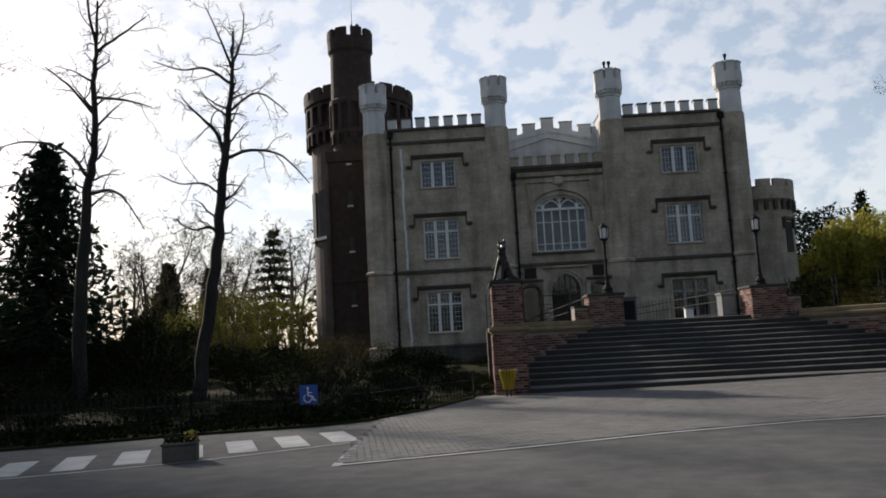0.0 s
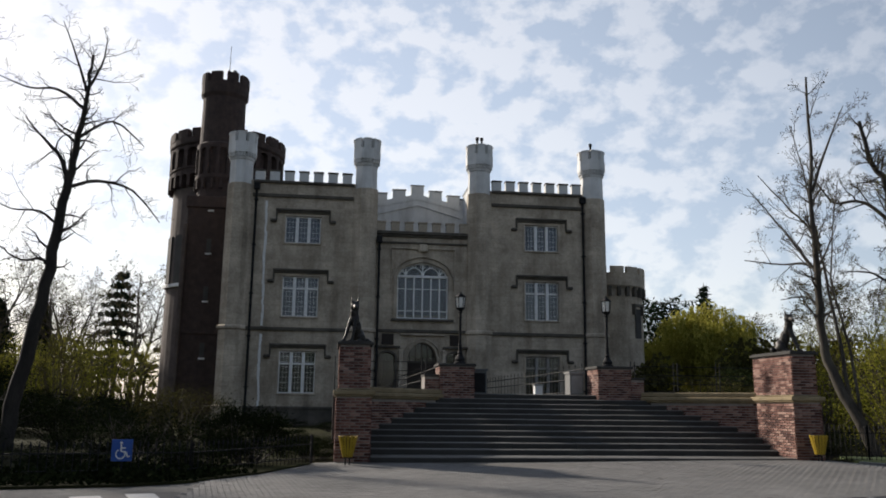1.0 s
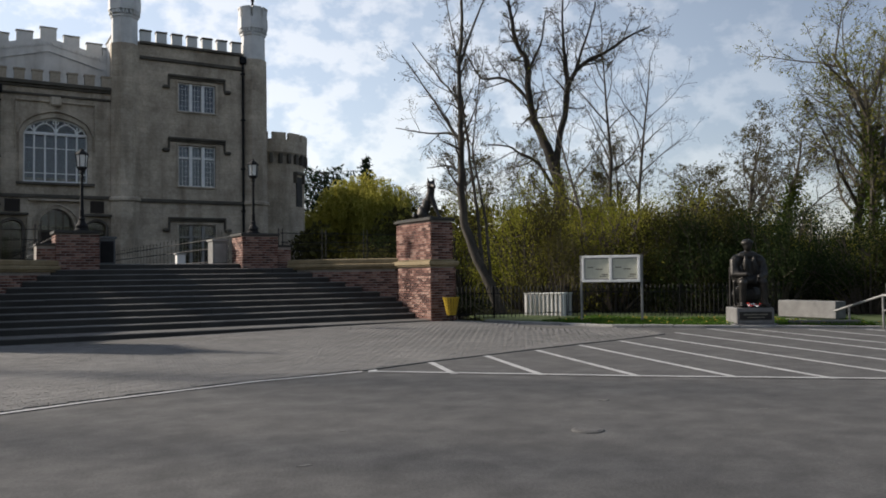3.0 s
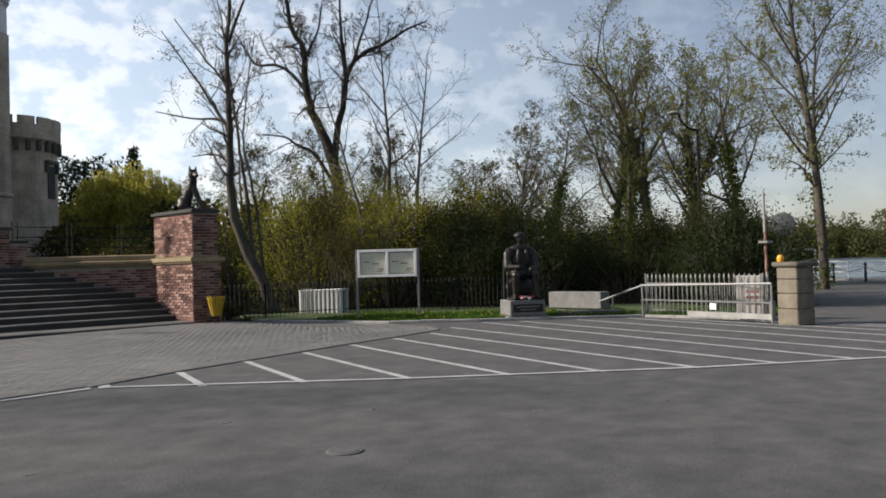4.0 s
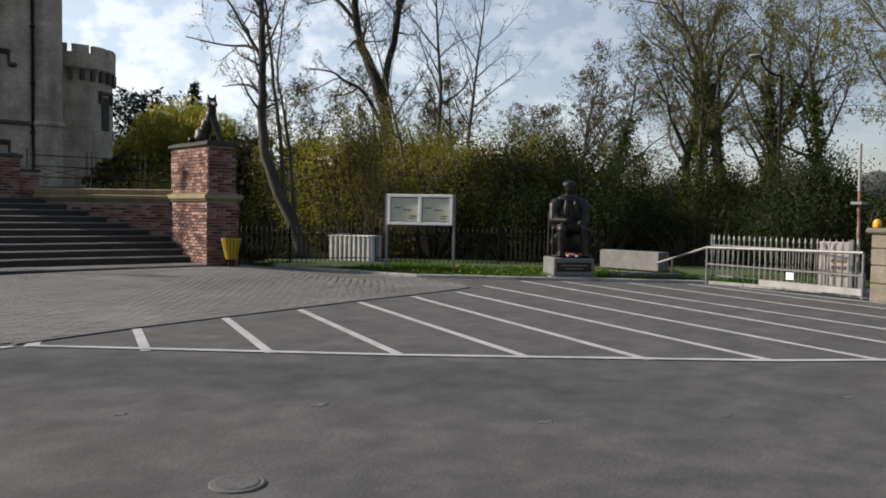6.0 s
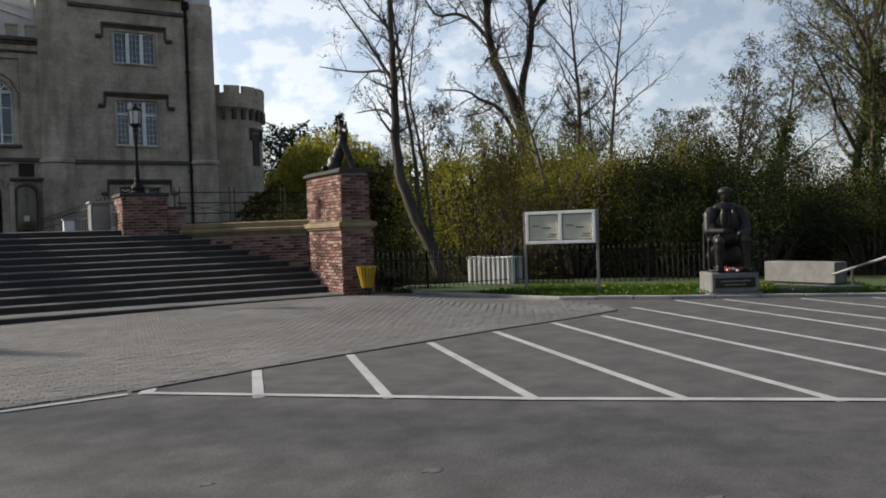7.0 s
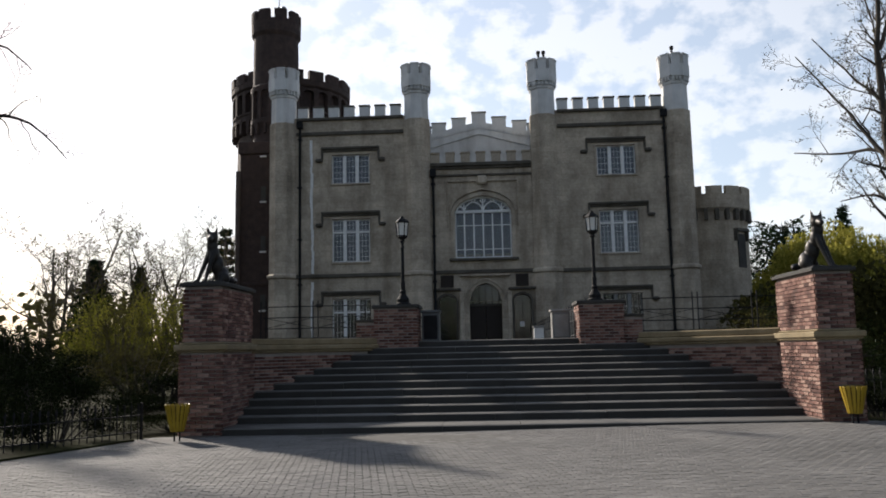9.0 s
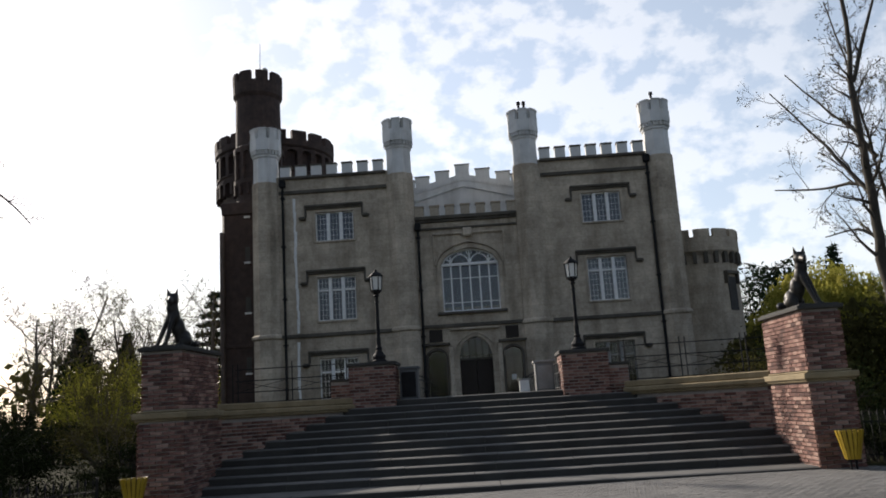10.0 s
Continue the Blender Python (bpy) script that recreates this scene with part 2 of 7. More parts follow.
M_LEAF_W = leaf_material("willow_leaf", [(0.19, 0.19, 0.034), (0.32, 0.30, 0.060), (0.44, 0.40, 0.100)], 0.5)
M_NEEDLE = leaf_material("needle", [(0.008, 0.016, 0.010), (0.016, 0.028, 0.016), (0.028, 0.042, 0.022)], 0.08)
M_YELLOW = material("yellow_paint", [(0.255, 0.162, 0.009), (0.357, 0.238, 0.014), (0.425, 0.297, 0.025)], 0.5, scale=4, bump=0.1, stain=0.4)
M_STEEL = material("galvanised_steel", [(0.155, 0.155, 0.150), (0.215, 0.215, 0.211)], 0.5, metal=0.3, scale=5, bump=0.05)
M_GREYBOX = material("grey_cabinet", [(0.075, 0.08, 0.083), (0.115, 0.12, 0.122)], 0.6, scale=2, bump=0.05)
M_WHITE = material("white_paint", [(0.62, 0.62, 0.60), (0.78, 0.78, 0.76)], 0.5, scale=3, bump=0.05)
M_CONC = material("concrete", [(0.20, 0.195, 0.185), (0.28, 0.275, 0.26), (0.36, 0.355, 0.34)], 0.9, scale=2, fine=30, bump=0.25, stain=0.3)
M_GRANITE = material("granite_plinth", [(0.091, 0.089, 0.085), (0.143, 0.141, 0.137), (0.195, 0.192, 0.185)], 0.7, scale=4, fine=80, bump=0.15)
M_BLUE = material("blue_sign", [(0.015, 0.06, 0.26), (0.03, 0.10, 0.38)], 0.4, scale=3, bump=0.0)
M_PAPER = material("paper", [(0.42, 0.42, 0.33), (0.58, 0.57, 0.46)], 0.8, scale=3, bump=0.0)
M_PRINT = material("print", [(0.10, 0.10, 0.09), (0.2, 0.18, 0.14)], 0.8, scale=9, bump=0.0)
M_WOOD = material("dark_wood", [(0.012, 0.008, 0.006), (0.03, 0.02, 0.014)], 0.7, scale=3, fine=30, stretch=(6, 6, 0.6))
M_LANTERN = material("lantern_glass", [(0.62, 0.62, 0.58), (0.75, 0.75, 0.71)], 0.35, scale=5, bump=0.0)
M_RED = material("red_paint", [(0.45, 0.03, 0.02), (0.6, 0.06, 0.04)], 0.5, scale=5, bump=0.0)
M_ORANGE = material("orange_plastic", [(0.6, 0.25, 0.01), (0.75, 0.36, 0.03)], 0.35, scale=5, bump=0.0)
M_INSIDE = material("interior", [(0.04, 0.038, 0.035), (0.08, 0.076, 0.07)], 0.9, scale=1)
M_CURTAIN = material("curtain", [(0.10, 0.105, 0.12), (0.17, 0.175, 0.19)], 0.9, scale=3, bump=0.0, stretch=(3, 3, 0.3))
M_WATER = material("lake_water", [(0.06, 0.09, 0.12), (0.09, 0.125, 0.16)], 0.18, scale=0.05, fine=1.2, bump=0.25, spec=0.6)
M_FARWOOD = leaf_material("far_wood", [(0.048, 0.055, 0.024), (0.082, 0.084, 0.036), (0.108, 0.103, 0.050)])


def glass_material():
    m = bpy.data.materials.new("window_glass")
    m.use_nodes = True
    b = m.node_tree.nodes["Principled BSDF"]
    b.inputs["Base Color"].default_value = (0.75, 0.8, 0.85, 1)
    b.inputs["Roughness"].default_value = 0.04
    b.inputs["Transmission Weight"].default_value = 1.0
    b.inputs["IOR"].default_value = 1.45
    return m


M_GLASS = glass_material()


# ---- building helpers ----
def thing(name, loc, label, category, group="", kind=""):
    e = new(name)
    e.matrix_basis = Matrix.Translation(loc)
    e.empty_display_size = 0.2
    return tagged(e, label, category, group, kind)


def part(name, bm, mat, parent=None, label="", smooth=False):
    me = bpy.data.meshes.new(name)
    if isinstance(bm, tuple):
        me.from_pydata(bm[0], [], bm[1])
        me.update()
    else:
        bm.to_mesh(me)
        bm.free()
    me.materials.append(mat)
    if smooth:
        me.polygons.foreach_set("use_smooth", [True] * len(me.polygons))
    ob = new(name, me)
    if parent is not None:
        attach(ob, parent)
    if label:
        ob["label"] = label
    return ob


def attach(ob, parent):
    """Parents ob, whose own pose is given in the world."""
    ob.parent = parent
    if parent.parent is None and parent.type == 'EMPTY':
        ob.matrix_parent_inverse = parent.matrix_basis.inverted()


def piece(name, me, m, parent):
    """One of many alike pieces on shared mesh data."""
    ob = new(name, me)
    attach(ob, parent)
    ob.matrix_basis = m
    return ob


def box(bm, x0, x1, y0, y1, z0, z1, bevel=0.0, turn=None):
    r = bmesh.ops.create_cube(bm, size=1.0)
    m = Matrix.Translation(((x0 + x1) / 2, (y0 + y1) / 2, (z0 + z1) / 2)) @ Matrix.Diagonal((x1 - x0, y1 - y0, z1 - z0, 1))
    if turn is not None:
        m = turn @ m
    bmesh.ops.transform(bm, matrix=m, verts=r["verts"])
    if bevel > 0:
        es = {e for v in r["verts"] for e in v.link_edges}
        bmesh.ops.bevel(bm, geom=list(es), offset=bevel, segments=1, affect='EDGES', profile=0.5)
    return bm


def boxes(*rows, bevel=0.0, turn=None):
    bm = bmesh.new()
    for r in rows:
        box(bm, *r, bevel=bevel, turn=turn)
    return bm


def lathe(bm, cx, cy, profile, n=16, phase=0.0, cap=True):
    """A turned solid from (radius, z) pairs, bottom to top."""
    rings = []
    for r, z in profile:
        rings.append([bm.verts.new((cx + r * math.cos(phase + 2 * math.pi * k / n), cy + r * math.sin(phase + 2 * math.pi * k / n), z)) for k in range(n)])
    for a, b in zip(rings, rings[1:]):
        for k in range(n):
            bm.faces.new((a[k], a[(k + 1) % n], b[(k + 1) % n], b[k]))
    if cap:
        bm.faces.new(rings[0][::-1])
        bm.faces.new(rings[-1])
    return bm


def tube(bm, p, q, r0, r1=None, n=6):
    """A tapered rod from p to q."""
    p, q = Vector(p), Vector(q)
    r1 = r0 if r1 is None else r1
    d = (q - p).normalized()
    u = d.orthogonal().normalized()
    v = d.cross(u)
    a = [bm.verts.new(p + (u * math.cos(2 * math.pi * k / n) + v * math.sin(2 * math.pi * k / n)) * r0) for k in range(n)]
    b = [bm.verts.new(q + (u * math.cos(2 * math.pi * k / n) + v * math.sin(2 * math.pi * k / n)) * r1) for k in range(n)]
    for k in range(n):
        bm.faces.new((a[k], a[(k + 1) % n], b[(k + 1) % n], b[k]))
    bm.faces.new(a[::-1])
    bm.faces.new(b)
    return bm


def ball(bm, c, r, scale=(1, 1, 1), seg=10):
    m = Matrix.Translation(c) @ Matrix.Diagonal((*scale, 1))
    bmesh.ops.create_uvsphere(bm, u_segments=seg, v_segments=max(6, seg * 2 // 3), radius=r, matrix=m)
    return bm


def prism(bm, pts, z0, z1):
    """A flat polygon in x and y, raised from z0 to z1."""
    lo = [bm.verts.new((x, y, z0)) for x, y in pts]
    hi = [bm.verts.new((x, y, z1)) for x, y in pts]
    k = len(pts)
    bm.faces.new(hi)
    bm.faces.new(lo[::-1])
    for i in range(k):
        bm.faces.new((lo[i], lo[(i + 1) % k], hi[(i + 1) % k], hi[i]))
    bmesh.ops.recalc_face_normals(bm, faces=bm.faces)
    return bm


def upright(bm, pts, y0, y1):
    """A flat polygon in x and z, as a slab from y0 to y1."""
    a = [bm.verts.new((x, y0, z)) for x, z in pts]
    b = [bm.verts.new((x, y1, z)) for x, z in pts]
    k = len(pts)
    f = [bm.faces.new(a), bm.faces.new(b[::-1])]
    for i in range(k):
        f.append(bm.faces.new((a[(i + 1) % k], a[i], b[i], b[(i + 1) % k])))
    bmesh.ops.recalc_face_normals(bm, faces=f)
    return bm


def wall_with_holes(x0, x1, z0, z1, y0, y1, holes):
    """A wall slab facing -y with rectangular openings (xa, xb, za, zb) right through it."""
    bm = bmesh.new()
    xs = sorted({x0, x1, *[h[0] for h in holes], *[h[1] for h in holes]})
    zs = sorted({z0, z1, *[h[2] for h in holes], *[h[3] for h in holes]})

    def open_at(i, j):
        if not (0 <= i < len(xs) - 1 and 0 <= j < len(zs) - 1):
            return True
        cx, cz = (xs[i] + xs[i + 1]) / 2, (zs[j] + zs[j + 1]) / 2
        return any(a < cx < b and c < cz < d for a, b, c, d in holes)

    def quad(*p):
        bm.faces.new([bm.verts.new(v) for v in p])
    for i in range(len(xs) - 1):
        for j in range(len(zs) - 1):
            if open_at(i, j):
                continue
            a, b, c, d = xs[i], xs[i + 1], zs[j], zs[j + 1]
            quad((a, y0, c), (b, y0, c), (b, y0, d), (a, y0, d))
            quad((b, y1, c), (a, y1, c), (a, y1, d), (b, y1, d))
            if open_at(i - 1, j):
                quad((a, y1, c), (a, y0, c), (a, y0, d), (a, y1, d))
            if open_at(i + 1, j):
                quad((b, y0, c), (b, y1, c), (b, y1, d), (b, y0, d))
            if open_at(i, j - 1):
                quad((a, y1, c), (b, y1, c), (b, y0, c), (a, y0, c))
            if open_at(i, j + 1):
                quad((a, y0, d), (b, y0, d), (b, y1, d), (a, y1, d))
    bmesh.ops.remove_doubles(bm, verts=bm.verts, dist=0.0005)
    return bm


def arch_curve(xa, xb, zs, zt, n=14):
    """Points of a low pointed arch from (xa, zs) over (middle, zt) to (xb, zs)."""
    pts = []
    for k in range(n + 1):
        u = -1 + 2 * k / n
        pts.append(((xa + xb) / 2 + u * (xb - xa) / 2, zs + (zt - zs) * (0.75 * math.sqrt(max(0.0, 1 - abs(u) ** 2.4)) + 0.25 * (1 - abs(u)))))
    return pts


def spandrel(bm, xa, xb, zs, zt, top, y0, y1):
    c = arch_curve(xa, xb, zs, zt)
    for (p, q), (r, s) in zip(c, c[1:]):
        upright(bm, [(p, q), (r, s), (r, top), (p, top)], y0, y1)
    return bm


def arch_rib(bm, xa, xb, zs, zt, wide, y0, y1):
    """A moulding of that width along the outside of an arch."""
    c = arch_curve(xa, xb, zs, zt)
    o = arch_curve(xa - wide, xb + wide, zs, zt + wide)
    for i in range(len(c) - 1):
        upright(bm, [c[i], c[i + 1], o[i + 1], o[i]], y0, y1)
    return bm


# ---- ground ----
def ground_height(x, y):
    """The forecourt rises a little towards the far end of the stairs; the lake bed lies low."""
    if x > 56:
        return -3.0
    u = min(1.0, max(0.0, (y - 13.5) / 7.0)) * min(1.0, max(0.0, (18.0 - x) / 1.6)) * min(1.0, max(0.0, (x - 6.0) / 9.0))
    if y > 27:
        u *= max(0.0, 1 - (y - 27) / 6)
    return 0.09 * u * u * (3 - 2 * u)


def build_ground():
    xs = [-3000, -900, -300, -120, -60, -30] + [-15 + 1.0 * k for k in range(42)] + [30, 36, 44, 52, 55.9, 56.4, 80, 200, 520, 620, 1200, 3000]
    ys = [-3000, -900, -300, -120, -40, -10, 4] + [8 + 1.0 * k for k in range(28)] + [40, 50, 70, 110, 200, 500, 1200, 3000]
    bm = bmesh.new()
    def gz(x, y):
        if x > 520 or (x > 56 and (abs(y) > 500)):
            return 1.5
        return ground_height(x, y) - 0.03
    g = [[bm.verts.new((x, y, gz(x, y))) for x in xs] for y in ys]
    for j in range(len(ys) - 1):
        for i in range(len(xs) - 1):
            bm.faces.new((g[j][i], g[j][i + 1], g[j + 1][i + 1], g[j + 1][i]))
    tagged(part("ground", bm, M_SOIL), "dark park soil with sparse grass under the trees", "ground", kind="structure")
    # asphalt of the car park and the road
    edge = [(-90, -60), (55.5, -60), (55.5, 22), (44, 17.5), (31, 11), (24.5, 9.6), (23.6, 9.7), (23.5, 12.3), (21.7, 14.1),
            (20.4, 15.2), (19.0, 16.9), (18.2, 19.6), (17.6, 21.2), (2.2, 20.6), (0.4, 15.9), (-4, 14.9), (-12, 14.0), (-90, 9.0)]
    bm = bmesh.new()
    prism(bm, edge, -0.4, 0.0)
    tagged(part("road", bm, M_ASPHALT), "worn grey asphalt of the car park with faint patches", "asphalt", kind="structure")
    # lake
    bm = bmesh.new()
    prism(bm, [(55.8, -500), (525, -500), (525, 500), (55.8, 500)], -1.4, -0.75)
    tagged(part("water", bm, M_WATER), "pale blue rippled lake water beyond the quay", "lake", kind="structure")


build_ground()


def line(pts, wide, z=0.006):
    bm = bmesh.new()
    P = [Vector((x, y, z)) for x, y in pts]
    D = [(q - p).normalized() for p, q in zip(P, P[1:])]
    P[0], P[-1] = P[0] - D[0] * wide * 0.3, P[-1] + D[-1] * wide * 0.3
    rows = []
    for i, p in enumerate(P):
        d = (D[max(0, i - 1)] + D[min(i, len(D) - 1)]).normalized()
        s = Vector((-d.y, d.x, 0)) * wide / 2
        rows.append((bm.verts.new(p - s), bm.verts.new(p + s)))
    for (a, b), (c, d) in zip(rows, rows[1:]):
        bm.faces.new((a, c, d, b))
    return bm


# painted lines
G = [(9.64, 12.0), (10.48, 11.05), (11.43, 10.2), (12.42, 9.3), (13.4, 8.45), (14.3, 7.62), (15.3, 6.8)]
Hh = [(9.72, 12.2), (10.96, 12.57), (12.27, 12.9), (13.58, 13.15), (14.9, 13.5), (16.2, 13.75), (17.4, 13.9)]
for k in range(7, 15):
    G.append((15.3 + (k - 6) * 0.98, 6.8 - (k - 6) * 0.68))
LAST = [(18.75, 14.6), (20.3, 15.0), (21.0, 14.4), (22.0, 13.4), (22.9, 12.5), (23.1, 11.4), (23.2, 9.4), (23.3, 7.6)]
Hh += LAST
for k in range(1, 15):
    tagged(part("road_marking", line([G[k], Hh[k]], 0.11), M_LINE), "worn white painted bay line on asphalt", "road marking", "bay lines", "structure")
tagged(part("road_marking", line([(0.93, 9.65), (3.2, 10.40), (5.6, 11.32), (7.8, 11.92), (9.45, 12.05)], 0.10, 0.011), M_LINE), "worn white edge line beside the paved forecourt", "road marking", kind="structure")
tagged(part("road_marking", line([G[0], G[3], G[6], G[14]], 0.11, 0.011), M_LINE), "long white line closing the parking bays", "road marking", kind="structure")
tagged(part("road_marking", line([G[0], Hh[0]], 0.14), M_LINE), "short white stub of a bay line", "road marking", "bay lines", "structure")
tagged(part("road_marking", line([(0.93, 9.62), (0.9, 12.1)], 0.12), M_LINE), "short white edge line by the crossing", "road marking", kind="structure")
tagged(part("road_marking", line([(-9.0, 7.95), (-3.6, 9.88), (-1.4, 10.65), (0.78, 12.05)], 0.07, 0.010), M_LINE), "thin white line along the crossing", "road marking", kind="structure")
for k in range(12):
    x, y = 0.45 - k * 0.735, 12.19 - k * 0.362
    bm = bmesh.new()
    bm.faces.new([bm.verts.new(v) for v in ((x, y, 0.006), (x + 0.42, y + 0.12, 0.006), (x - 0.12, y + 1.70, 0.006), (x - 0.55, y + 1.58, 0.006))])
    tagged(part("zebra_stripe", bm, M_LINE), "white painted stripe of a pedestrian crossing", "road marking", "zebra stripes", "structure")
tagged(part("road_marking", line([(37.3, 13.6), (37.1, 8.6)], 0.14), M_LINE), "white line across the quay road", "road marking", kind="structure")

# manhole cover and a light patch in the asphalt
cover = thing("manhole_cover", (9.3, 6.75, 0), "round iron manhole cover set in the asphalt", "manhole cover")
bm = bmesh.new(); lathe(bm, 9.3, 6.75, [(0.15, -0.05), (0.15, 0.008), (0.14, 0.012)], 24)
part("rim", bm, M_PATCH, cover)
bm = bmesh.new(); lathe(bm, 9.3, 6.75, [(0.12, -0.05), (0.12, 0.013), (0.115, 0.016)], 24)
part("lid", bm, M_ASPHALT, cover)

# ---- castle ----
YF = 57.93
castle = thing("castle", (9.3, YF + 10, 0), "grey plastered neo-gothic castle with white turrets and battlements", "castle")
LX, RX = (-0.58, 1.95), (17.08, 19.60)
WIN = [(*LX, 12.80, 14.75), (*LX, 7.50, 10.36), (*LX, 2.15, 5.05), (*RX, 12.85, 14.80), (*RX, 7.66, 10.48), (*RX, 2.20, 5.0)]
part("wall", wall_with_holes(-3.9, 5.15, -1.2, 17.35, YF, YF + 0.7, [w for w in WIN if w[0] < 5]), M_PLASTER, castle)
part("wall", wall_with_holes(13.65, 22.45, -1.2, 17.35, YF, YF + 0.7, [w for w in WIN if w[0] > 5]), M_PLASTER, castle)
AX = (7.60, 11.33)
DOOR = (8.45, 10.55)
centre_holes = [(*AX, 7.55, 11.75), (*DOOR, 1.85, 5.95), (6.42, 7.55, 1.85, 5.15), (11.35, 12.45, 1.85, 5.15)]
bm = wall_with_holes(5.15, 13.65, -1.2, 13.95, YF + 0.15, YF + 0.85, centre_holes)
spandrel(bm, *AX, 10.65, 11.70, 11.76, YF + 0.15, YF + 0.85)
spandrel(bm, *DOOR, 4.75, 5.90, 5.96, YF + 0.15, YF + 0.85)
for a, b in ((6.42, 7.55), (11.35, 12.45)):
    spandrel(bm, a, b, 4.75, 5.12, 5.16, YF + 0.15, YF + 0.85)
part("wall", bm, M_PLASTER, castle)
for row in ((-4.6, -3.9, YF + 0.7, 84, -1.2, 17.0), (22.45, 23.2, YF + 0.7, 84, -1.2, 17.0), (-4.6, 23.2, 84, 84.7, -1.2, 17.0)):
    part("wall", boxes(row), M_PLASTER, castle)
part("roof", boxes((-4.5, 5.2, YF + 0.7, 84, 16.6, 16.9), (13.6, 23.1, YF + 0.7, 84, 16.6, 16.9), (5.2, 13.6, YF + 0.85, 84, 13.3, 13.6)), M_INSIDE, castle)
part("floor_slab", boxes((-3.9, 22.45, YF + 0.85, 84, 6.2, 6.5), (-3.9, 22.45, YF + 0.85, 84, 11.6, 11.9), (-3.9, 22.45, YF + 0.85, 84, 1.4, 1.8)), M_INSIDE, castle)


def courses(x0, x1, y, rows):
    """Projecting horizontal mouldings: (z0, z1, depth)."""
    bm = bmesh.new()
    for z0, z1, d in rows:
        box(bm, x0, x1, y - d, y + 0.02, z0, z1, bevel=0.03)
    return bm


for x0, x1, y, rows in ((-2.98, 4.28, YF, [(16.12, 16.36, 0.16), (17.15, 17.34, 0.20)]), (-2.98, 4.28, YF, [(6.48, 6.72, 0.17)]), (-2.98, 4.28, YF, [(1.05, 1.25, 0.16)]),
                        (14.55, 21.55, YF, [(16.12, 16.36, 0.16), (17.15, 17.34, 0.20)]), (14.55, 21.55, YF, [(6.48, 6.72, 0.17)]), (14.55, 21.55, YF, [(1.05, 1.25, 0.16)]),
                        (6.05, 12.75, YF + 0.15, [(13.05, 13.20, 0.12), (13.55, 13.72, 0.16), (13.72, 13.96, 0.30)]), (6.05, 12.75, YF + 0.15, [(6.55, 6.78, 0.17)])):
    part("string_course", courses(x0, x1, y, rows), M_PLASTER_D, castle, "dark weathered stone string course")

# plinth below the string
part("plinth", boxes((-2.98, 4.28, YF - 0.08, YF + 0.02, -1.2, 1.05), bevel=0.02), M_PLASTER_D, castle)
part("plinth", boxes((14.55, 21.55, YF - 0.08, YF + 0.02, -1.2, 1.05), bevel=0.02), M_PLASTER_D, castle)

# battlements
bm = bmesh.new(); box(bm, -0.34, 0.34, -0.02, 0.40, 0, 0.74); box(bm, -0.38, 0.38, -0.08, 0.44, 0.70, 0.82, bevel=0.02)
me_merlon = bpy.data.meshes.new("merlon"); bm.to_mesh(me_merlon); bm.free(); me_merlon.materials.append(M_PALE); 
bm = bmesh.new(); box(bm, -0.30, 0.30, -0.02, 0.36, 0, 0.66); box(bm, -0.34, 0.34, -0.08, 0.40, 0.62, 0.74, bevel=0.02)
me_merlon_s = bpy.data.meshes.new("merlon"); bm.to_mesh(me_merlon_s); bm.free(); me_merlon_s.materials.append(M_PLASTER)
bm = bmesh.new(); box(bm, -0.50, 0.50, -0.02, 0.40, -0.3, 0.70); box(bm, -0.55, 0.55, -0.08, 0.44, 0.66, 0.76, bevel=0.02)
me_merlon_p = bpy.data.meshes.new("merlon"); bm.to_mesh(me_merlon_p); bm.free(); me_merlon_p.materials.append(M_PALE)
for me in (me_merlon, me_merlon_s, me_merlon_p):
    me.materials.append(M_PLASTER_D)
    for p in me.polygons:
        p.material_index = 1 if p.center.z > 0.68 and p.index >= 6 else 0
for k in range(7):
    piece("merlon", me_merlon, pose(-2.55 + k * 1.05, YF, 17.34), castle)
    piece("merlon", me_merlon, pose(14.95 + k * 1.03, YF, 17.34), castle)
    piece("merlon", me_merlon_s, pose(6.35 + k * 1.02, YF + 0.02, 13.96), castle)
for k in range(12):
    piece("merlon", me_merlon, pose(-4.6, YF + 2.5 + k * 1.05, 17.0, 0, 0, -90), castle)
    piece("merlon", me_merlon, pose(23.2, YF + 2.5 + k * 1.05, 17.0, 0, 0, 90), castle)


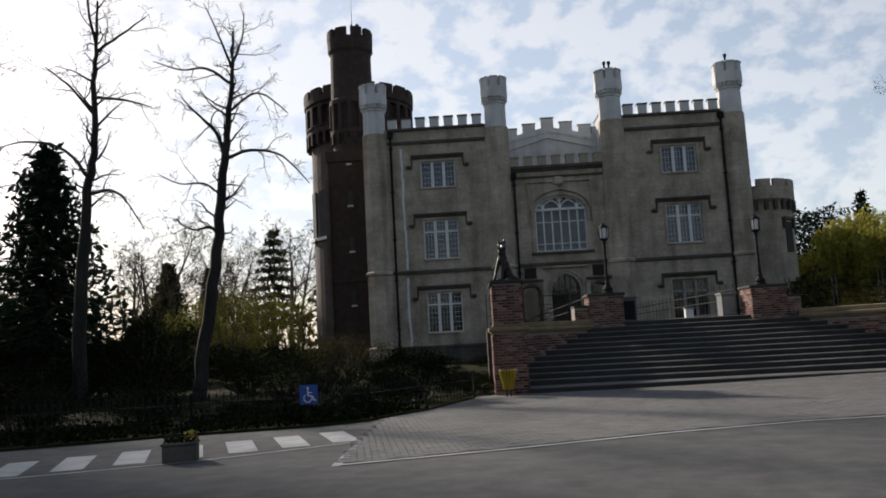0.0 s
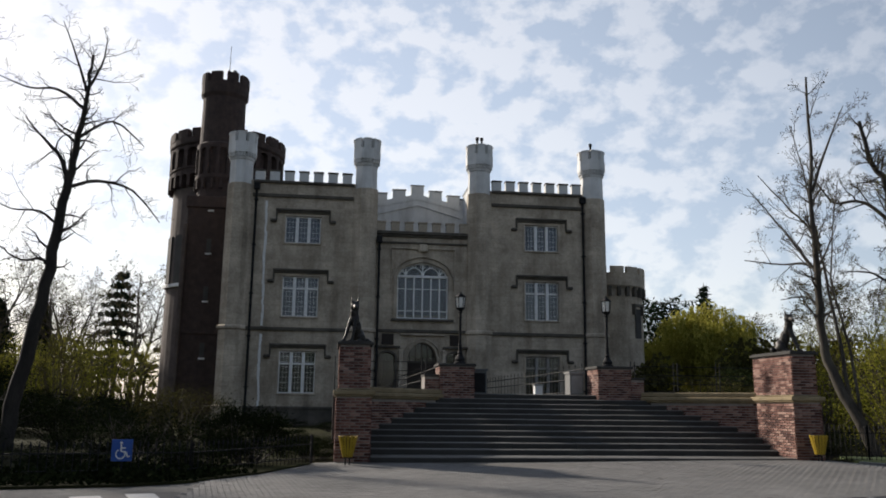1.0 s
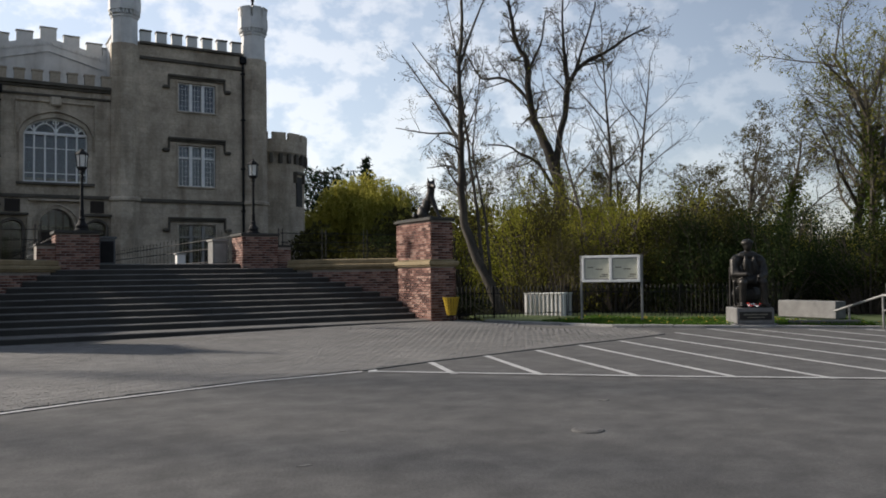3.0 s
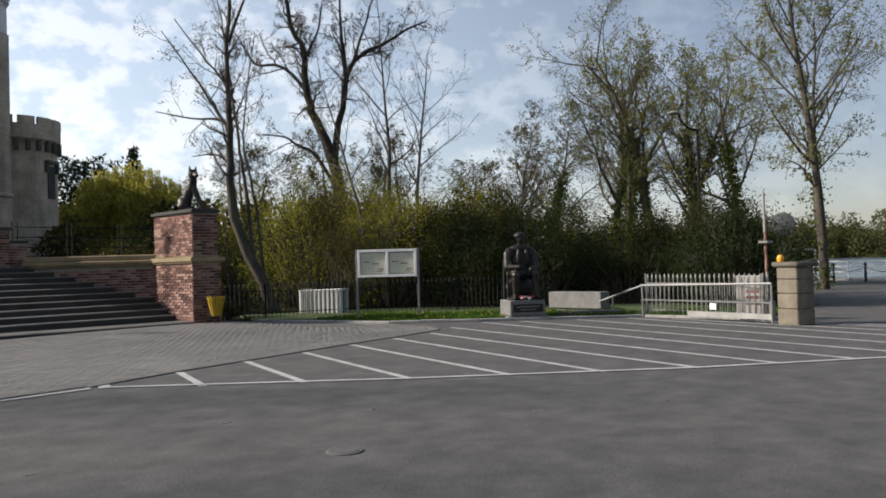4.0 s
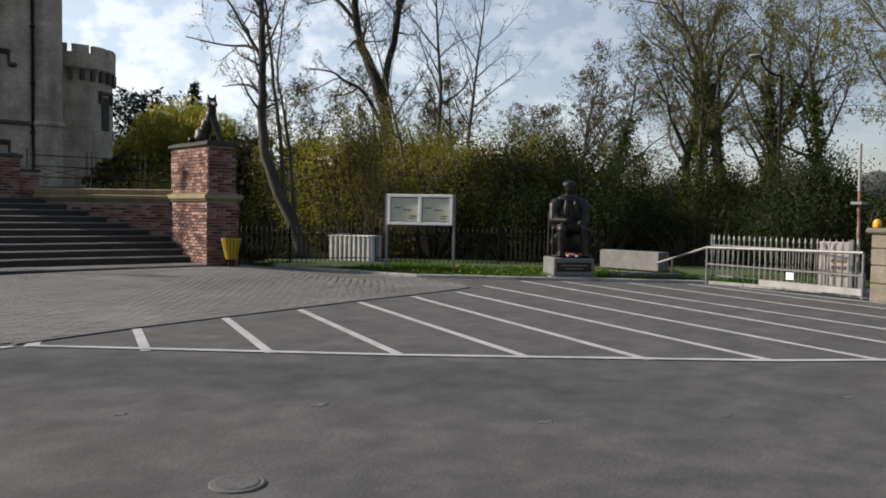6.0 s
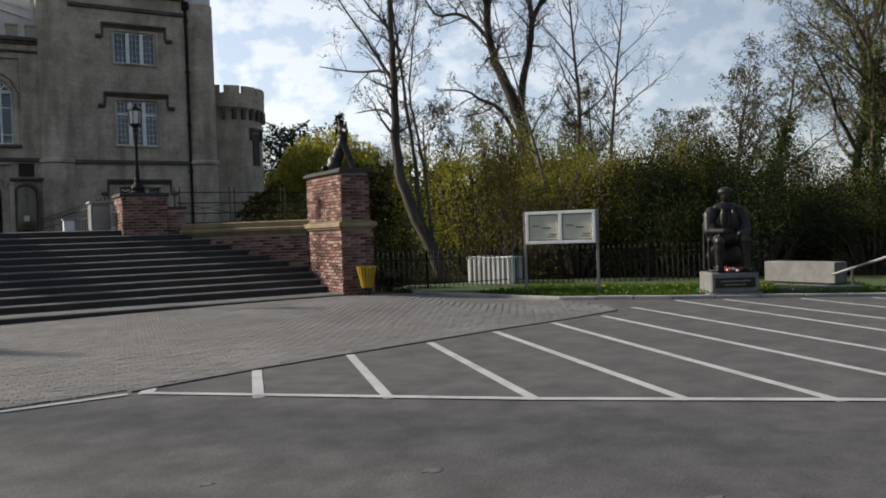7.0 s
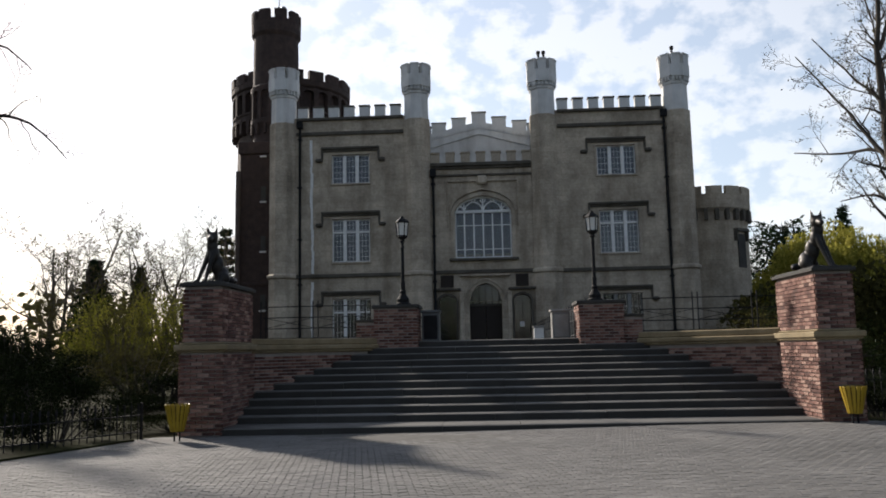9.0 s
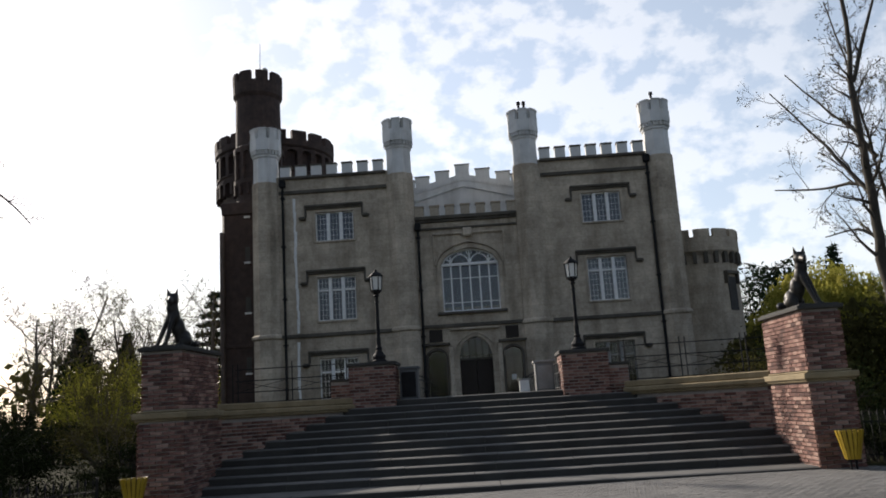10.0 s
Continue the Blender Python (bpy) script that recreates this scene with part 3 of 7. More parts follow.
def turret(cx):
    """An octagonal corner turret: grey shaft, white upper shaft and crenellated cap."""
    cy = YF + 0.35
    bm = bmesh.new()
    ph = math.pi / 8
    lathe(bm, cx, cy, [(1.12, -1.2), (1.12, 1.05), (1.16, 1.08), (1.16, 1.24), (0.99, 1.32), (0.99, 6.45), (1.12, 6.52), (1.12, 6.68), (0.97, 6.80), (0.95, 17.0)], 8, ph)
    t = part("turret", bm, M_PLASTER, castle)
    bm = bmesh.new()
    lathe(bm, cx, cy, [(0.86, 17.0), (0.84, 18.72), (0.92, 18.80), (0.92, 18.88), (0.84, 18.90), (0.84, 19.22), (1.06, 19.25), (1.06, 19.32), (1.06, 20.05)], 8, ph)
    part("turret_head", bm, M_PALE, t, "white rendered upper part of the turret")
    for k in range(8):
        a = ph + 2 * math.pi * (k + 0.5) / 8
        rot = Matrix.Translation((cx, cy, 0)) @ Matrix.Rotation(a, 4, 'Z')
        cm = boxes((0.70, 0.985, -0.27, 0.27, 20.04, 20.72), (0.66, 1.03, -0.30, 0.30, 20.70, 20.80), turn=rot)
        part("crenel", cm, M_PALE, t)
    bm = bmesh.new()
    for k in range(8):
        a = ph + 2 * math.pi * (k + 0.5) / 8
        rot = Matrix.Translation((cx, cy, 0)) @ Matrix.Rotation(a, 4, 'Z')
        for s in (-0.22, 0.0, 0.22):
            box(bm, 0.70, 0.96, s - 0.06, s + 0.06, 18.98, 19.245, turn=rot)
    tagged(part("corbel_table", bm, M_PALE, t), kind="stuff")
    # added dark core, so the slots between the crenels read as shaded
    bm = bmesh.new(); lathe(bm, cx, cy, [(0.76, 20.0), (0.76, 20.62)], 8, ph)
    part("slot_shade_core", bm, M_PLASTER_D, t, "dark core added to shade the slots between the crenels")
    return t


for cx in (-3.92, 5.15, 13.65, 22.45):
    t = turret(cx)
    if cx > 10:
        bm = bmesh.new()
        for dx in ((-0.15, 0.2) if cx < 20 else (0.0,)):
            tube(bm, (cx + dx, YF + 0.4, 20.0), (cx + dx, YF + 0.4, 21.4), 0.08, n=8)
            tube(bm, (cx + dx, YF + 0.4, 21.4), (cx + dx, YF + 0.4, 21.6), 0.13, n=8)
        part("flue", bm, M_BLACK, t, "black metal flue")

# gable behind the centre
GY = 62.0
bm = bmesh.new()
upright(bm, [(5.2, 13.6), (13.5, 13.6), (13.5, 16.95), (9.35, 17.9), (5.2, 16.95)], GY, GY + 0.5)
g = part("gable", bm, M_PALE, castle, "white stepped and crenellated gable wall")
for k, (dx, z) in enumerate(((-3.95, 16.95), (-2.9, 17.2), (-1.45, 17.52), (0, 17.92), (1.45, 17.52), (2.9, 17.2), (3.95, 16.95))):
    piece("merlon", me_merlon_p, pose(9.35 + dx, GY, z - 0.05), g)
bm = bmesh.new()
upright(bm, [(5.9, 16.0), (9.35, 16.95), (12.8, 16.0), (12.8, 16.18), (9.35, 17.15), (5.9, 16.18)], GY - 0.12, GY + 0.02)
part("moulding", bm, M_PALE, g)
for dx in range(-13, 14):
    zb = 17.62 - abs(dx) * 0.068
    part("corbel", boxes((9.35 + dx * 0.3 - 0.06, 9.35 + dx * 0.3 + 0.06, GY - 0.10, GY + 0.02, zb - 0.22, zb)), M_PALE, g)
for xa in (5.35, 13.05):
    part("parapet", boxes((xa, xa + 0.45, YF + 0.9, GY, 13.6, 17.2), bevel=0.02), M_PALE, castle)
    for k in range(3):
        piece("merlon", me_merlon_p, pose(xa + 0.0, YF + 1.4 + k * 1.1, 17.2, 0, 0, -90), castle)


def mullion_window(x0, x1, z0, z1, y, transom=True, blind=M_CURTAIN, frame_mat=M_WHITEFRAME):
    """Three lights with stone-white mullions, glazing bars, a sill and a hood mould."""
    yg = y + 0.19
    bm = bmesh.new()
    t = 0.07
    box(bm, x0, x0 + t, yg - 0.06, yg + 0.06, z0, z1); box(bm, x1 - t, x1, yg - 0.06, yg + 0.06, z0, z1)
    box(bm, x0 + t, x1 - t, yg - 0.06, yg + 0.06, z0, z0 + t); box(bm, x0 + t, x1 - t, yg - 0.06, yg + 0.06, z1 - t, z1)
    w = part("window", bm, frame_mat, castle)
    lw = (x1 - x0) / 3
    for k in (1, 2):
        part("mullion", boxes((x0 + lw * k - 0.11, x0 + lw * k + 0.11, yg - 0.15, yg + 0.07, z0 + 0.01, z1 - 0.01), bevel=0.02), frame_mat, w)
    zt = z0 + (z1 - z0) * 0.70
    if transom:
        part("transom", boxes((x0 + 0.02, x1 - 0.02, yg - 0.10, yg + 0.05, zt - 0.06, zt + 0.06), bevel=0.015), frame_mat, w)
    for k in range(3):
        a, b = x0 + lw * k + (t if k == 0 else 0.075), x0 + lw * (k + 1) - (t if k == 2 else 0.075)
        part("pane", boxes((a, b, yg + 0.01, yg + 0.02, z0 + t, z1 - t)), M_GLASS, w)
        bm = bmesh.new()
        for i in (1, 2):
            box(bm, a + (b - a) * i / 3 - 0.008, a + (b - a) * i / 3 + 0.008, yg - 0.02, yg + 0.008, z0 + t, z1 - t)
        nz = round((z1 - z0) / 0.36)
        for i in range(1, nz):
            box(bm, a, b, yg - 0.022, yg + 0.006, z0 + (z1 - z0) * i / nz - 0.008, z0 + (z1 - z0) * i / nz + 0.008)
        tagged(part("glazing_bar", bm, frame_mat, w), kind="stuff")
    # with M_INSIDE this is no cloth but a sheet painted as the dark room
    part("curtain", boxes((x0, x1, yg + 0.22, yg + 0.24, z0, z1)), blind, w)
    part("sill", boxes((x0 - 0.1, x1 + 0.1, y - 0.10, y + 0.32, z0 - 0.12, z0), bevel=0.02), M_PLASTER, w)
    bm = bmesh.new()
    ht = z1 + 0.42
    box(bm, x0 - 0.70, x1 + 0.70, y - 0.26, y + 0.02, ht - 0.06, ht + 0.10, bevel=0.03)
    box(bm, x0 - 0.60, x1 + 0.60, y - 0.14, y + 0.02, ht - 0.20, ht - 0.06, bevel=0.02)
    for s in (x0 - 0.70, x1 + 0.58):
        box(bm, s, s + 0.12, y - 0.18, y + 0.02, ht - 0.70, ht - 0.06, bevel=0.02)
    for s in (x0 - 1.08, x1 + 0.60):
        box(bm, s, s + 0.48, y - 0.30, y + 0.02, ht - 0.92, ht - 0.68, bevel=0.08)
    part("hood_mould", bm, M_PLASTER_D, w, "dark stone hood mould with label stops")
    bm = bmesh.new()
    box(bm, x0 - 0.16, x0, y - 0.06, y + 0.25, z0, z1 + 0.12, bevel=0.02); box(bm, x1, x1 + 0.16, y - 0.06, y + 0.25, z0, z1 + 0.12, bevel=0.02)
    box(bm, x0, x1, y - 0.06, y + 0.25, z1, z1 + 0.12, bevel=0.02)
    part("surround", bm, M_PLASTER, w)
    return w


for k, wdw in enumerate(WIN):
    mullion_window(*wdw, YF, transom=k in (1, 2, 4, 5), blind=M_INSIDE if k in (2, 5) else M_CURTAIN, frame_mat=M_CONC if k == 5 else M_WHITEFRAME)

# the great arched window
yg = YF + 0.34
bm = bmesh.new()
box(bm, AX[0], AX[0] + 0.09, yg - 0.08, yg + 0.06, 7.55, 10.7); box(bm, AX[1] - 0.09, AX[1], yg - 0.08, yg + 0.06, 7.55, 10.7)
box(bm, AX[0] + 0.09, AX[1] - 0.09, yg - 0.08, yg + 0.06, 7.55, 7.66); box(bm, AX[0] + 0.09, AX[1] - 0.09, yg - 0.08, yg + 0.06, 10.58, 10.70)
big = part("window", bm, M_WHITEFRAME, castle, "tall arched window with white tracery")
for k in range(1, 6):
    x = AX[0] + (AX[1] - AX[0]) * k / 6
    part("mullion", boxes((x - 0.05, x + 0.05, yg - 0.10, yg + 0.05, 7.66, 10.58), bevel=0.015), M_WHITEFRAME, big)
for zt in (8.15, 9.75):
    part("transom", boxes((AX[0] + 0.09, AX[1] - 0.09, yg - 0.05, yg + 0.03, zt - 0.025, zt + 0.025)), M_WHITEFRAME, big)
for k in range(6):
    a, b = AX[0] + (AX[1] - AX[0]) * k / 6 + 0.05, AX[0] + (AX[1] - AX[0]) * (k + 1) / 6 - 0.05
    part("pane", boxes((a, b, yg + 0.01, yg + 0.02, 7.66, 10.58)), M_GLASS, big)
bm = bmesh.new()
c = arch_curve(AX[0] + 0.02, AX[1] - 0.02, 10.65, 11.66)
for p, q in zip(c, c[1:]):
    tube(bm, (p[0], yg, p[1]), (q[0], yg, q[1]), 0.07, n=6)
for a, b, zs, zt in ((7.64, 8.22, 10.68, 11.05), (8.22, 9.47, 10.68, 11.35), (9.47, 10.71, 10.68, 11.35), (10.71, 11.29, 10.68, 11.05)):
    cc = [(x, z) for x, z in arch_curve(a, b, zs, zt, 10)]
    for p, q in zip(cc, cc[1:]):
        tube(bm, (p[0], yg, p[1]), (q[0], yg, q[1]), 0.05, n=6)
for x, z0, z1 in ((8.22, 10.68, 11.2), (9.47, 10.68, 11.66), (10.71, 10.68, 11.2)):
    tube(bm, (x, yg, z0), (x, yg, z1), 0.055, n=6)
for x, z, r in ((8.85, 11.42, 0.12), (10.09, 11.42, 0.12), (9.47, 11.45, 0.17), (7.95, 11.1, 0.10), (10.98, 11.1, 0.10)):
    ring = [(x + r * math.cos(i * math.pi / 4), z + r * math.sin(i * math.pi / 4)) for i in range(9)]
    for p, q in zip(ring, ring[1:]):
        tube(bm, (p[0], yg, p[1]), (q[0], yg, q[1]), 0.035, n=5)
part("tracery", bm, M_WHITEFRAME, big, "white cusped gothic tracery")
part("pane", boxes((AX[0], AX[1], yg + 0.05, yg + 0.06, 10.70, 11.74)), M_GLASS, big)
part("curtain", boxes((AX[0], AX[1], yg + 0.5, yg + 0.52, 7.9, 10.6)), M_CURTAIN, big)
part("transom", boxes((AX[0] + 0.01, AX[1] - 0.01, yg - 0.13, yg + 0.05, 10.60, 10.76), bevel=0.015), M_WHITEFRAME, big)
# dark sheet right behind the tracery, painted for the unlit room
part("lining", boxes((AX[0], AX[1], yg + 0.16, yg + 0.2, 10.70, 11.74)), M_WOOD, big)
bm = bmesh.new()
arch_rib(bm, *AX, 10.65, 11.72, 0.24, YF - 0.02, YF + 0.2)
arch_rib(bm, AX[0] - 0.3, AX[1] + 0.3, 10.65, 12.10, 0.11, YF - 0.06, YF + 0.2)
for a in (AX[0] - 0.24, AX[1]):
    box(bm, a, a + 0.24, YF - 0.02, YF + 0.2, 7.5, 10.66)
part("surround", bm, M_PLASTER, big)
part("sill", boxes((7.2, 11.75, YF - 0.12, YF + 0.45, 7.38, 7.55), bevel=0.02), M_PLASTER_D, big)
bm = bmesh.new()
box(bm, 7.15, 11.8, YF + 0.0, YF + 0.17, 12.66, 12.78, bevel=0.03); box(bm, 7.1, 7.22, YF + 0.05, YF + 0.17, 9.6, 12.66, bevel=0.03)
box(bm, 11.73, 11.85, YF + 0.05, YF + 0.17, 9.6, 12.66, bevel=0.03); box(bm, 9.1, 9.8, YF - 0.15, YF + 0.17, 12.45, 13.05, bevel=0.10)
part("label_frame", bm, M_PLASTER, castle)

# doorway and its niches
ent = part("door", boxes((DOOR[0], 9.49, YF + 0.62, YF + 0.70, 1.85, 4.5), (9.51, DOOR[1], YF + 0.62, YF + 0.70, 1.85, 4.5), bevel=0.01), M_WOOD, castle, "dark wooden double door under a pointed arch")
for k in range(5):
    x = DOOR[0] + 0.2 + k * 0.425
    part("light_bar", boxes((x - 0.04, x + 0.04, YF + 0.55, YF + 0.68, 4.55, 5.8)), M_PLASTER_D, ent)
part("transom", boxes((DOOR[0], DOOR[1], YF + 0.52, YF + 0.72, 4.42, 4.55)), M_PLASTER_D, ent)
part("pane", boxes((DOOR[0], DOOR[1], YF + 0.66, YF + 0.68, 4.55, 5.93)), M_GLASS, ent)
bm = bmesh.new()
arch_rib(bm, *DOOR, 4.75, 5.90, 0.20, YF - 0.04, YF + 0.2)
arch_rib(bm, DOOR[0] - 0.25, DOOR[1] + 0.25, 4.75, 6.12, 0.10, YF - 0.16, YF + 0.2)
for a in (DOOR[0] - 0.42, DOOR[1] + 0.02):
    box(bm, a, a + 0.40, YF - 0.05, YF + 0.2, 1.85, 4.76, bevel=0.04)
for a in (DOOR[0] - 0.65, DOOR[1] + 0.35):
    box(bm, a, a + 0.3, YF - 0.28, YF + 0.16, 1.85, 5.3, bevel=0.05)
box(bm, 7.9, 11.1, YF - 0.14, YF + 0.17, 6.34, 6.48, bevel=0.03)
part("surround", bm, M_PLASTER, ent)
for a, b in ((6.42, 7.55), (11.35, 12.45)):
    n = part("side_window", boxes((a, b, YF + 0.6, YF + 0.66, 1.85, 5.14)), M_GLASS, castle)
    # dark sheet painted for the unlit room behind the glass
    part("lining", boxes((a, b, YF + 0.9, YF + 0.94, 1.85, 5.14)), M_WOOD, n)
    bm = bmesh.new()
    arch_rib(bm, a, b, 4.75, 5.14, 0.14, YF - 0.03, YF + 0.2)
    for x in (a - 0.14, b):
        box(bm, x, x + 0.14, YF - 0.03, YF + 0.2, 1.85, 4.76)
    box(bm, a - 0.35, b + 0.35, YF - 0.18, YF + 0.17, 5.42, 5.58, bevel=0.03)
    part("surround", bm, M_PLASTER_D, n)
    part("glazing_bar", boxes(((a + b) / 2 - 0.03, (a + b) / 2 + 0.03, YF + 0.55, YF + 0.61, 1.85, 5.1), (a, b, YF + 0.55, YF + 0.61, 3.4, 3.46), (a, b, YF + 0.55, YF + 0.61, 4.5, 4.56)), M_WOOD, n)
    part("blind_panel", boxes((a + 0.15, b - 0.12, YF + 0.08, YF + 0.17, 5.66, 6.45)), M_WOOD, n, "dark recessed square panel")
part("notice", boxes((11.7, 12.0, YF + 0.52, YF + 0.54, 3.0, 3.35)), M_WHITE, castle, "white paper notice in the side window")

# downpipes and the pale strip
for x in (-2.72, 6.22, 21.55):
    bm = bmesh.new(); tube(bm, (x, YF - 0.14, -0.5), (x, YF - 0.14, 17.0 if x != 6.22 else 13.4), 0.085, n=8)
    for z in (2.5, 6.0, 9.0, 12.5, 15.8):
        if z < 13 or x != 6.22:
            box(bm, x - 0.14, x + 0.14, YF - 0.26, YF + 0.05, z, z + 0.10)
    box(bm, x - 0.2, x + 0.2, YF - 0.35, YF + 0.0, (16.6 if x != 6.22 else 13.0), (17.1 if x != 6.22 else 13.5), bevel=0.04)
    part("downpipe", bm, M_BLACK, castle, "black rainwater downpipe")
rst = random.Random(19)
wob, z = 0.0, 0.7
while z < 15.6:
    h = rst.uniform(0.25, 0.6)
    if not 6.0 < z < 6.75:
        part("mortar_strip", boxes((-1.95 + wob, -1.82 + wob + rst.uniform(0, 0.06), YF - 0.03, YF + 0.01, z, z + h)), M_WHITE, castle, "pale repaired strip")
    wob = max(-0.12, min(0.12, wob + rst.uniform(-0.05, 0.05)))
    z += h


# round tower with its slim stair turret, and the annex
def ring_arcade(cx, cy, r, z0, z1, n, w, deep, name, mat, parent):
    for k in range(n):
        bm = bmesh.new()
        a = 2 * math.pi * (k + 0.5) / n
        rot = Matrix.Translation((cx, cy, 0)) @ Matrix.Rotation(a, 4, 'Z')
        box(bm, r - deep, r, -w / 2, w / 2, z0, z1, turn=rot)
        part(name, bm, mat, parent)


def ring_merlons(cx, cy, r0, r1, z0, z1, n, fill, mat, parent):
    for k in range(n):
        bm = bmesh.new()
        a0, a1 = 2 * math.pi * k / n, 2 * math.pi * (k + fill) / n
        m = 3
        for i in range(m):
            p, q = a0 + (a1 - a0) * i / m, a0 + (a1 - a0) * (i + 1) / m
            pts = [(cx + r0 * math.cos(p), cy + r0 * math.sin(p)), (cx + r1 * math.cos(p), cy + r1 * math.sin(p)), (cx + r1 * math.cos(q), cy + r1 * math.sin(q)), (cx + r0 * math.cos(q), cy + r0 * math.sin(q))]
            lo = [bm.verts.new((x, y, z0)) for x, y in pts]; hi = [bm.verts.new((x, y, z1)) for x, y in pts]
            bm.faces.new(hi); bm.faces.new(lo[::-1])
            for j in range(4):
                bm.faces.new((lo[j], lo[(j + 1) % 4], hi[(j + 1) % 4], hi[j]))
        part("merlon", bm, mat, parent)


tx, ty = -6.95, 73.0
tower = thing("round_tower", (tx, ty, 0), "dark brick round tower with machicolations and a slim stair turret", "tower")
bm = bmesh.new()
lathe(bm, tx, ty, [(5.05, -1.2), (5.05, 1.0), (4.8, 1.25), (4.62, 1.35), (4.5, 20.2)], 40)
part("shaft", bm, M_TOWER, tower, smooth=False)
bm = bmesh.new()
lathe(bm, tx, ty, [(4.6, 20.3), (4.86, 20.7), (4.86, 21.1), (4.96, 21.15), (4.96, 21.3), (4.52, 21.35), (4.52, 23.1), (4.98, 23.25), (5.08, 23.35), (5.08, 23.85)], 40)
gal = part("gallery", bm, M_DARKBRICK, tower)


def niche_arches(cx, cy, r, z0, z1, n, deep, parent):
    """Small round arches between the pilasters of a gallery."""
    bm = bmesh.new()
    for k in range(n):
        rot = Matrix.Translation((cx, cy, 0)) @ Matrix.Rotation(2 * math.pi * k / n, 4, 'Z')
        w = math.pi * r / n
        for i in range(8):
            u0, u1 = -1 + i / 4, -1 + (i + 1) / 4
            za = z0 + (z1 - z0) * min(math.sqrt(max(0, 1 - u0 * u0)), math.sqrt(max(0, 1 - u1 * u1)))
            box(bm, r - deep, r - 0.02, u0 * w, u1 * w, za, z1 + 0.15, turn=rot)
    tagged(part("niche_arch", bm, M_DARKBRICK, parent), kind="stuff")


ring_arcade(tx, ty, 5.0, 19.55, 20.8, 34, 0.30, 0.6, "corbel", M_DARKBRICK, gal)
ring_arcade(tx, ty, 4.98, 21.3, 23.2, 24, 0.42, 0.5, "pilaster", M_DARKBRICK, gal)
niche_arches(tx, ty, 4.96, 22.5, 23.0, 24, 0.5, gal)
niche_arches(tx, ty, 5.0, 20.35, 20.6, 34, 0.4, gal)
ring_merlons(tx, ty, 4.6, 5.1, 23.8, 24.6, 18, 0.72, M_DARKBRICK, gal)
sx, sy = -6.65, 66.6
bm = bmesh.new()
lathe(bm, sx, sy, [(1.75, 15.0), (1.75, 18.9), (1.95, 19.3), (1.95, 19.6), (1.70, 19.7), (1.70, 21.9), (1.95, 22.0), (1.95, 22.2), (1.78, 22.35), (1.74, 26.3), (1.93, 26.6), (1.95, 27.6)], 28)
slim = part("stair_turret", bm, M_DARKBRICK, tower, "slim dark brick stair turret")
ring_merlons(sx, sy, 1.6, 1.96, 27.55, 28.35, 9, 0.74, M_DARKBRICK, slim)
ring_arcade(sx, sy, 1.97, 19.6, 22.0, 14, 0.26, 0.3, "pilaster", M_DARKBRICK, slim)
niche_arches(sx, sy, 1.95, 21.4, 21.85, 14, 0.3, slim)
ring_arcade(sx, sy, 2.0, 18.4, 19.2, 16, 0.2, 0.4, "corbel", M_DARKBRICK, slim)
bm = bmesh.new(); tube(bm, (sx + 0.2, sy, 27.6), (sx + 0.25, sy, 31.4), 0.05, 0.02, n=6); tube(bm, (sx + 0.2, sy, 29.0), (sx + 0.2, sy, 29.2), 0.1, n=6); part("mast", bm, M_STEEL, slim, "thin steel mast")
bm = bmesh.new(); ball(bm, (sx + 0.75, sy - 0.6, 28.75), 0.24, seg=10); tube(bm, (sx + 0.75, sy - 0.6, 27.8), (sx + 0.75, sy - 0.6, 28.6), 0.04); part("antenna", bm, M_STEEL, slim)
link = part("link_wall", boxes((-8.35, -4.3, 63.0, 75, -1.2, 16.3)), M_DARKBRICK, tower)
for z0, z1, d in ((1.0, 1.25, 0.1), (6.5, 6.75, 0.1), (16.3, 17.2, 0.15)):
    part("string_course", boxes((-8.35 - d, -4.3, 63.0 - d, 75, z0, z1), bevel=0.03), M_DARKBRICK, link)
for z in (4.6, 8.9, 12.6, 16.0):
    part("window_sill", boxes((-6.85, -6.4, 62.86, 63.02, z, z + 0.13)), M_PALE, link, "short white window sill")
# solid dark blocks, the openings' shade put into their colour
for z in (4.74, 9.04, 12.74):
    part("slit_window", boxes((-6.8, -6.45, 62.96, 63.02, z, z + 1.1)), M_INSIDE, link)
# lit corner painted with the lighter brick instead of the link wall's
part("corner_strip", boxes((-8.62, -8.3, 62.7, 63.3, -1.2, 15.0), bevel=0.06), M_TOWER, tower, "corner pilaster, sunlight put into its paler brick colour")
# tall windows are dark blocks too, coloured for the unlit inside
for k, a in enumerate((205, 228, 251)):
    rot = Matrix.Translation((tx, ty, 0)) @ Matrix.Rotation(radians(a), 4, 'Z')
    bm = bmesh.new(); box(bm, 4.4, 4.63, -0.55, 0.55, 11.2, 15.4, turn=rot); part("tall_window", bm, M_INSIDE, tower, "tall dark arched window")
    bm = bmesh.new(); box(bm, 4.4, 4.85, -0.75, 0.75, 10.95, 11.2, turn=rot); part("window_sill", bm, M_WHITE, tower)

annex = thing("round_annex", (26.1, 66, 0), "low round grey annex tower with crenellated parapet", "tower")
bm = bmesh.new(); lathe(bm, 26.1, 66, [(3.0, -1.2), (2.95, 11.0), (3.2, 11.3), (3.2, 12.3)], 32); ab = part("shaft", bm, M_PLASTER, annex)
ring_merlons(26.1, 66, 2.9, 3.22, 12.25, 12.85, 14, 0.8, M_PLASTER, annex)
ring_arcade(26.1, 66, 3.25, 10.4, 11.2, 26, 0.26, 0.4, "corbel", M_PLASTER_D, annex)
rot = Matrix.Translation((26.1, 66, 0)) @ Matrix.Rotation(radians(-52), 4, 'Z')
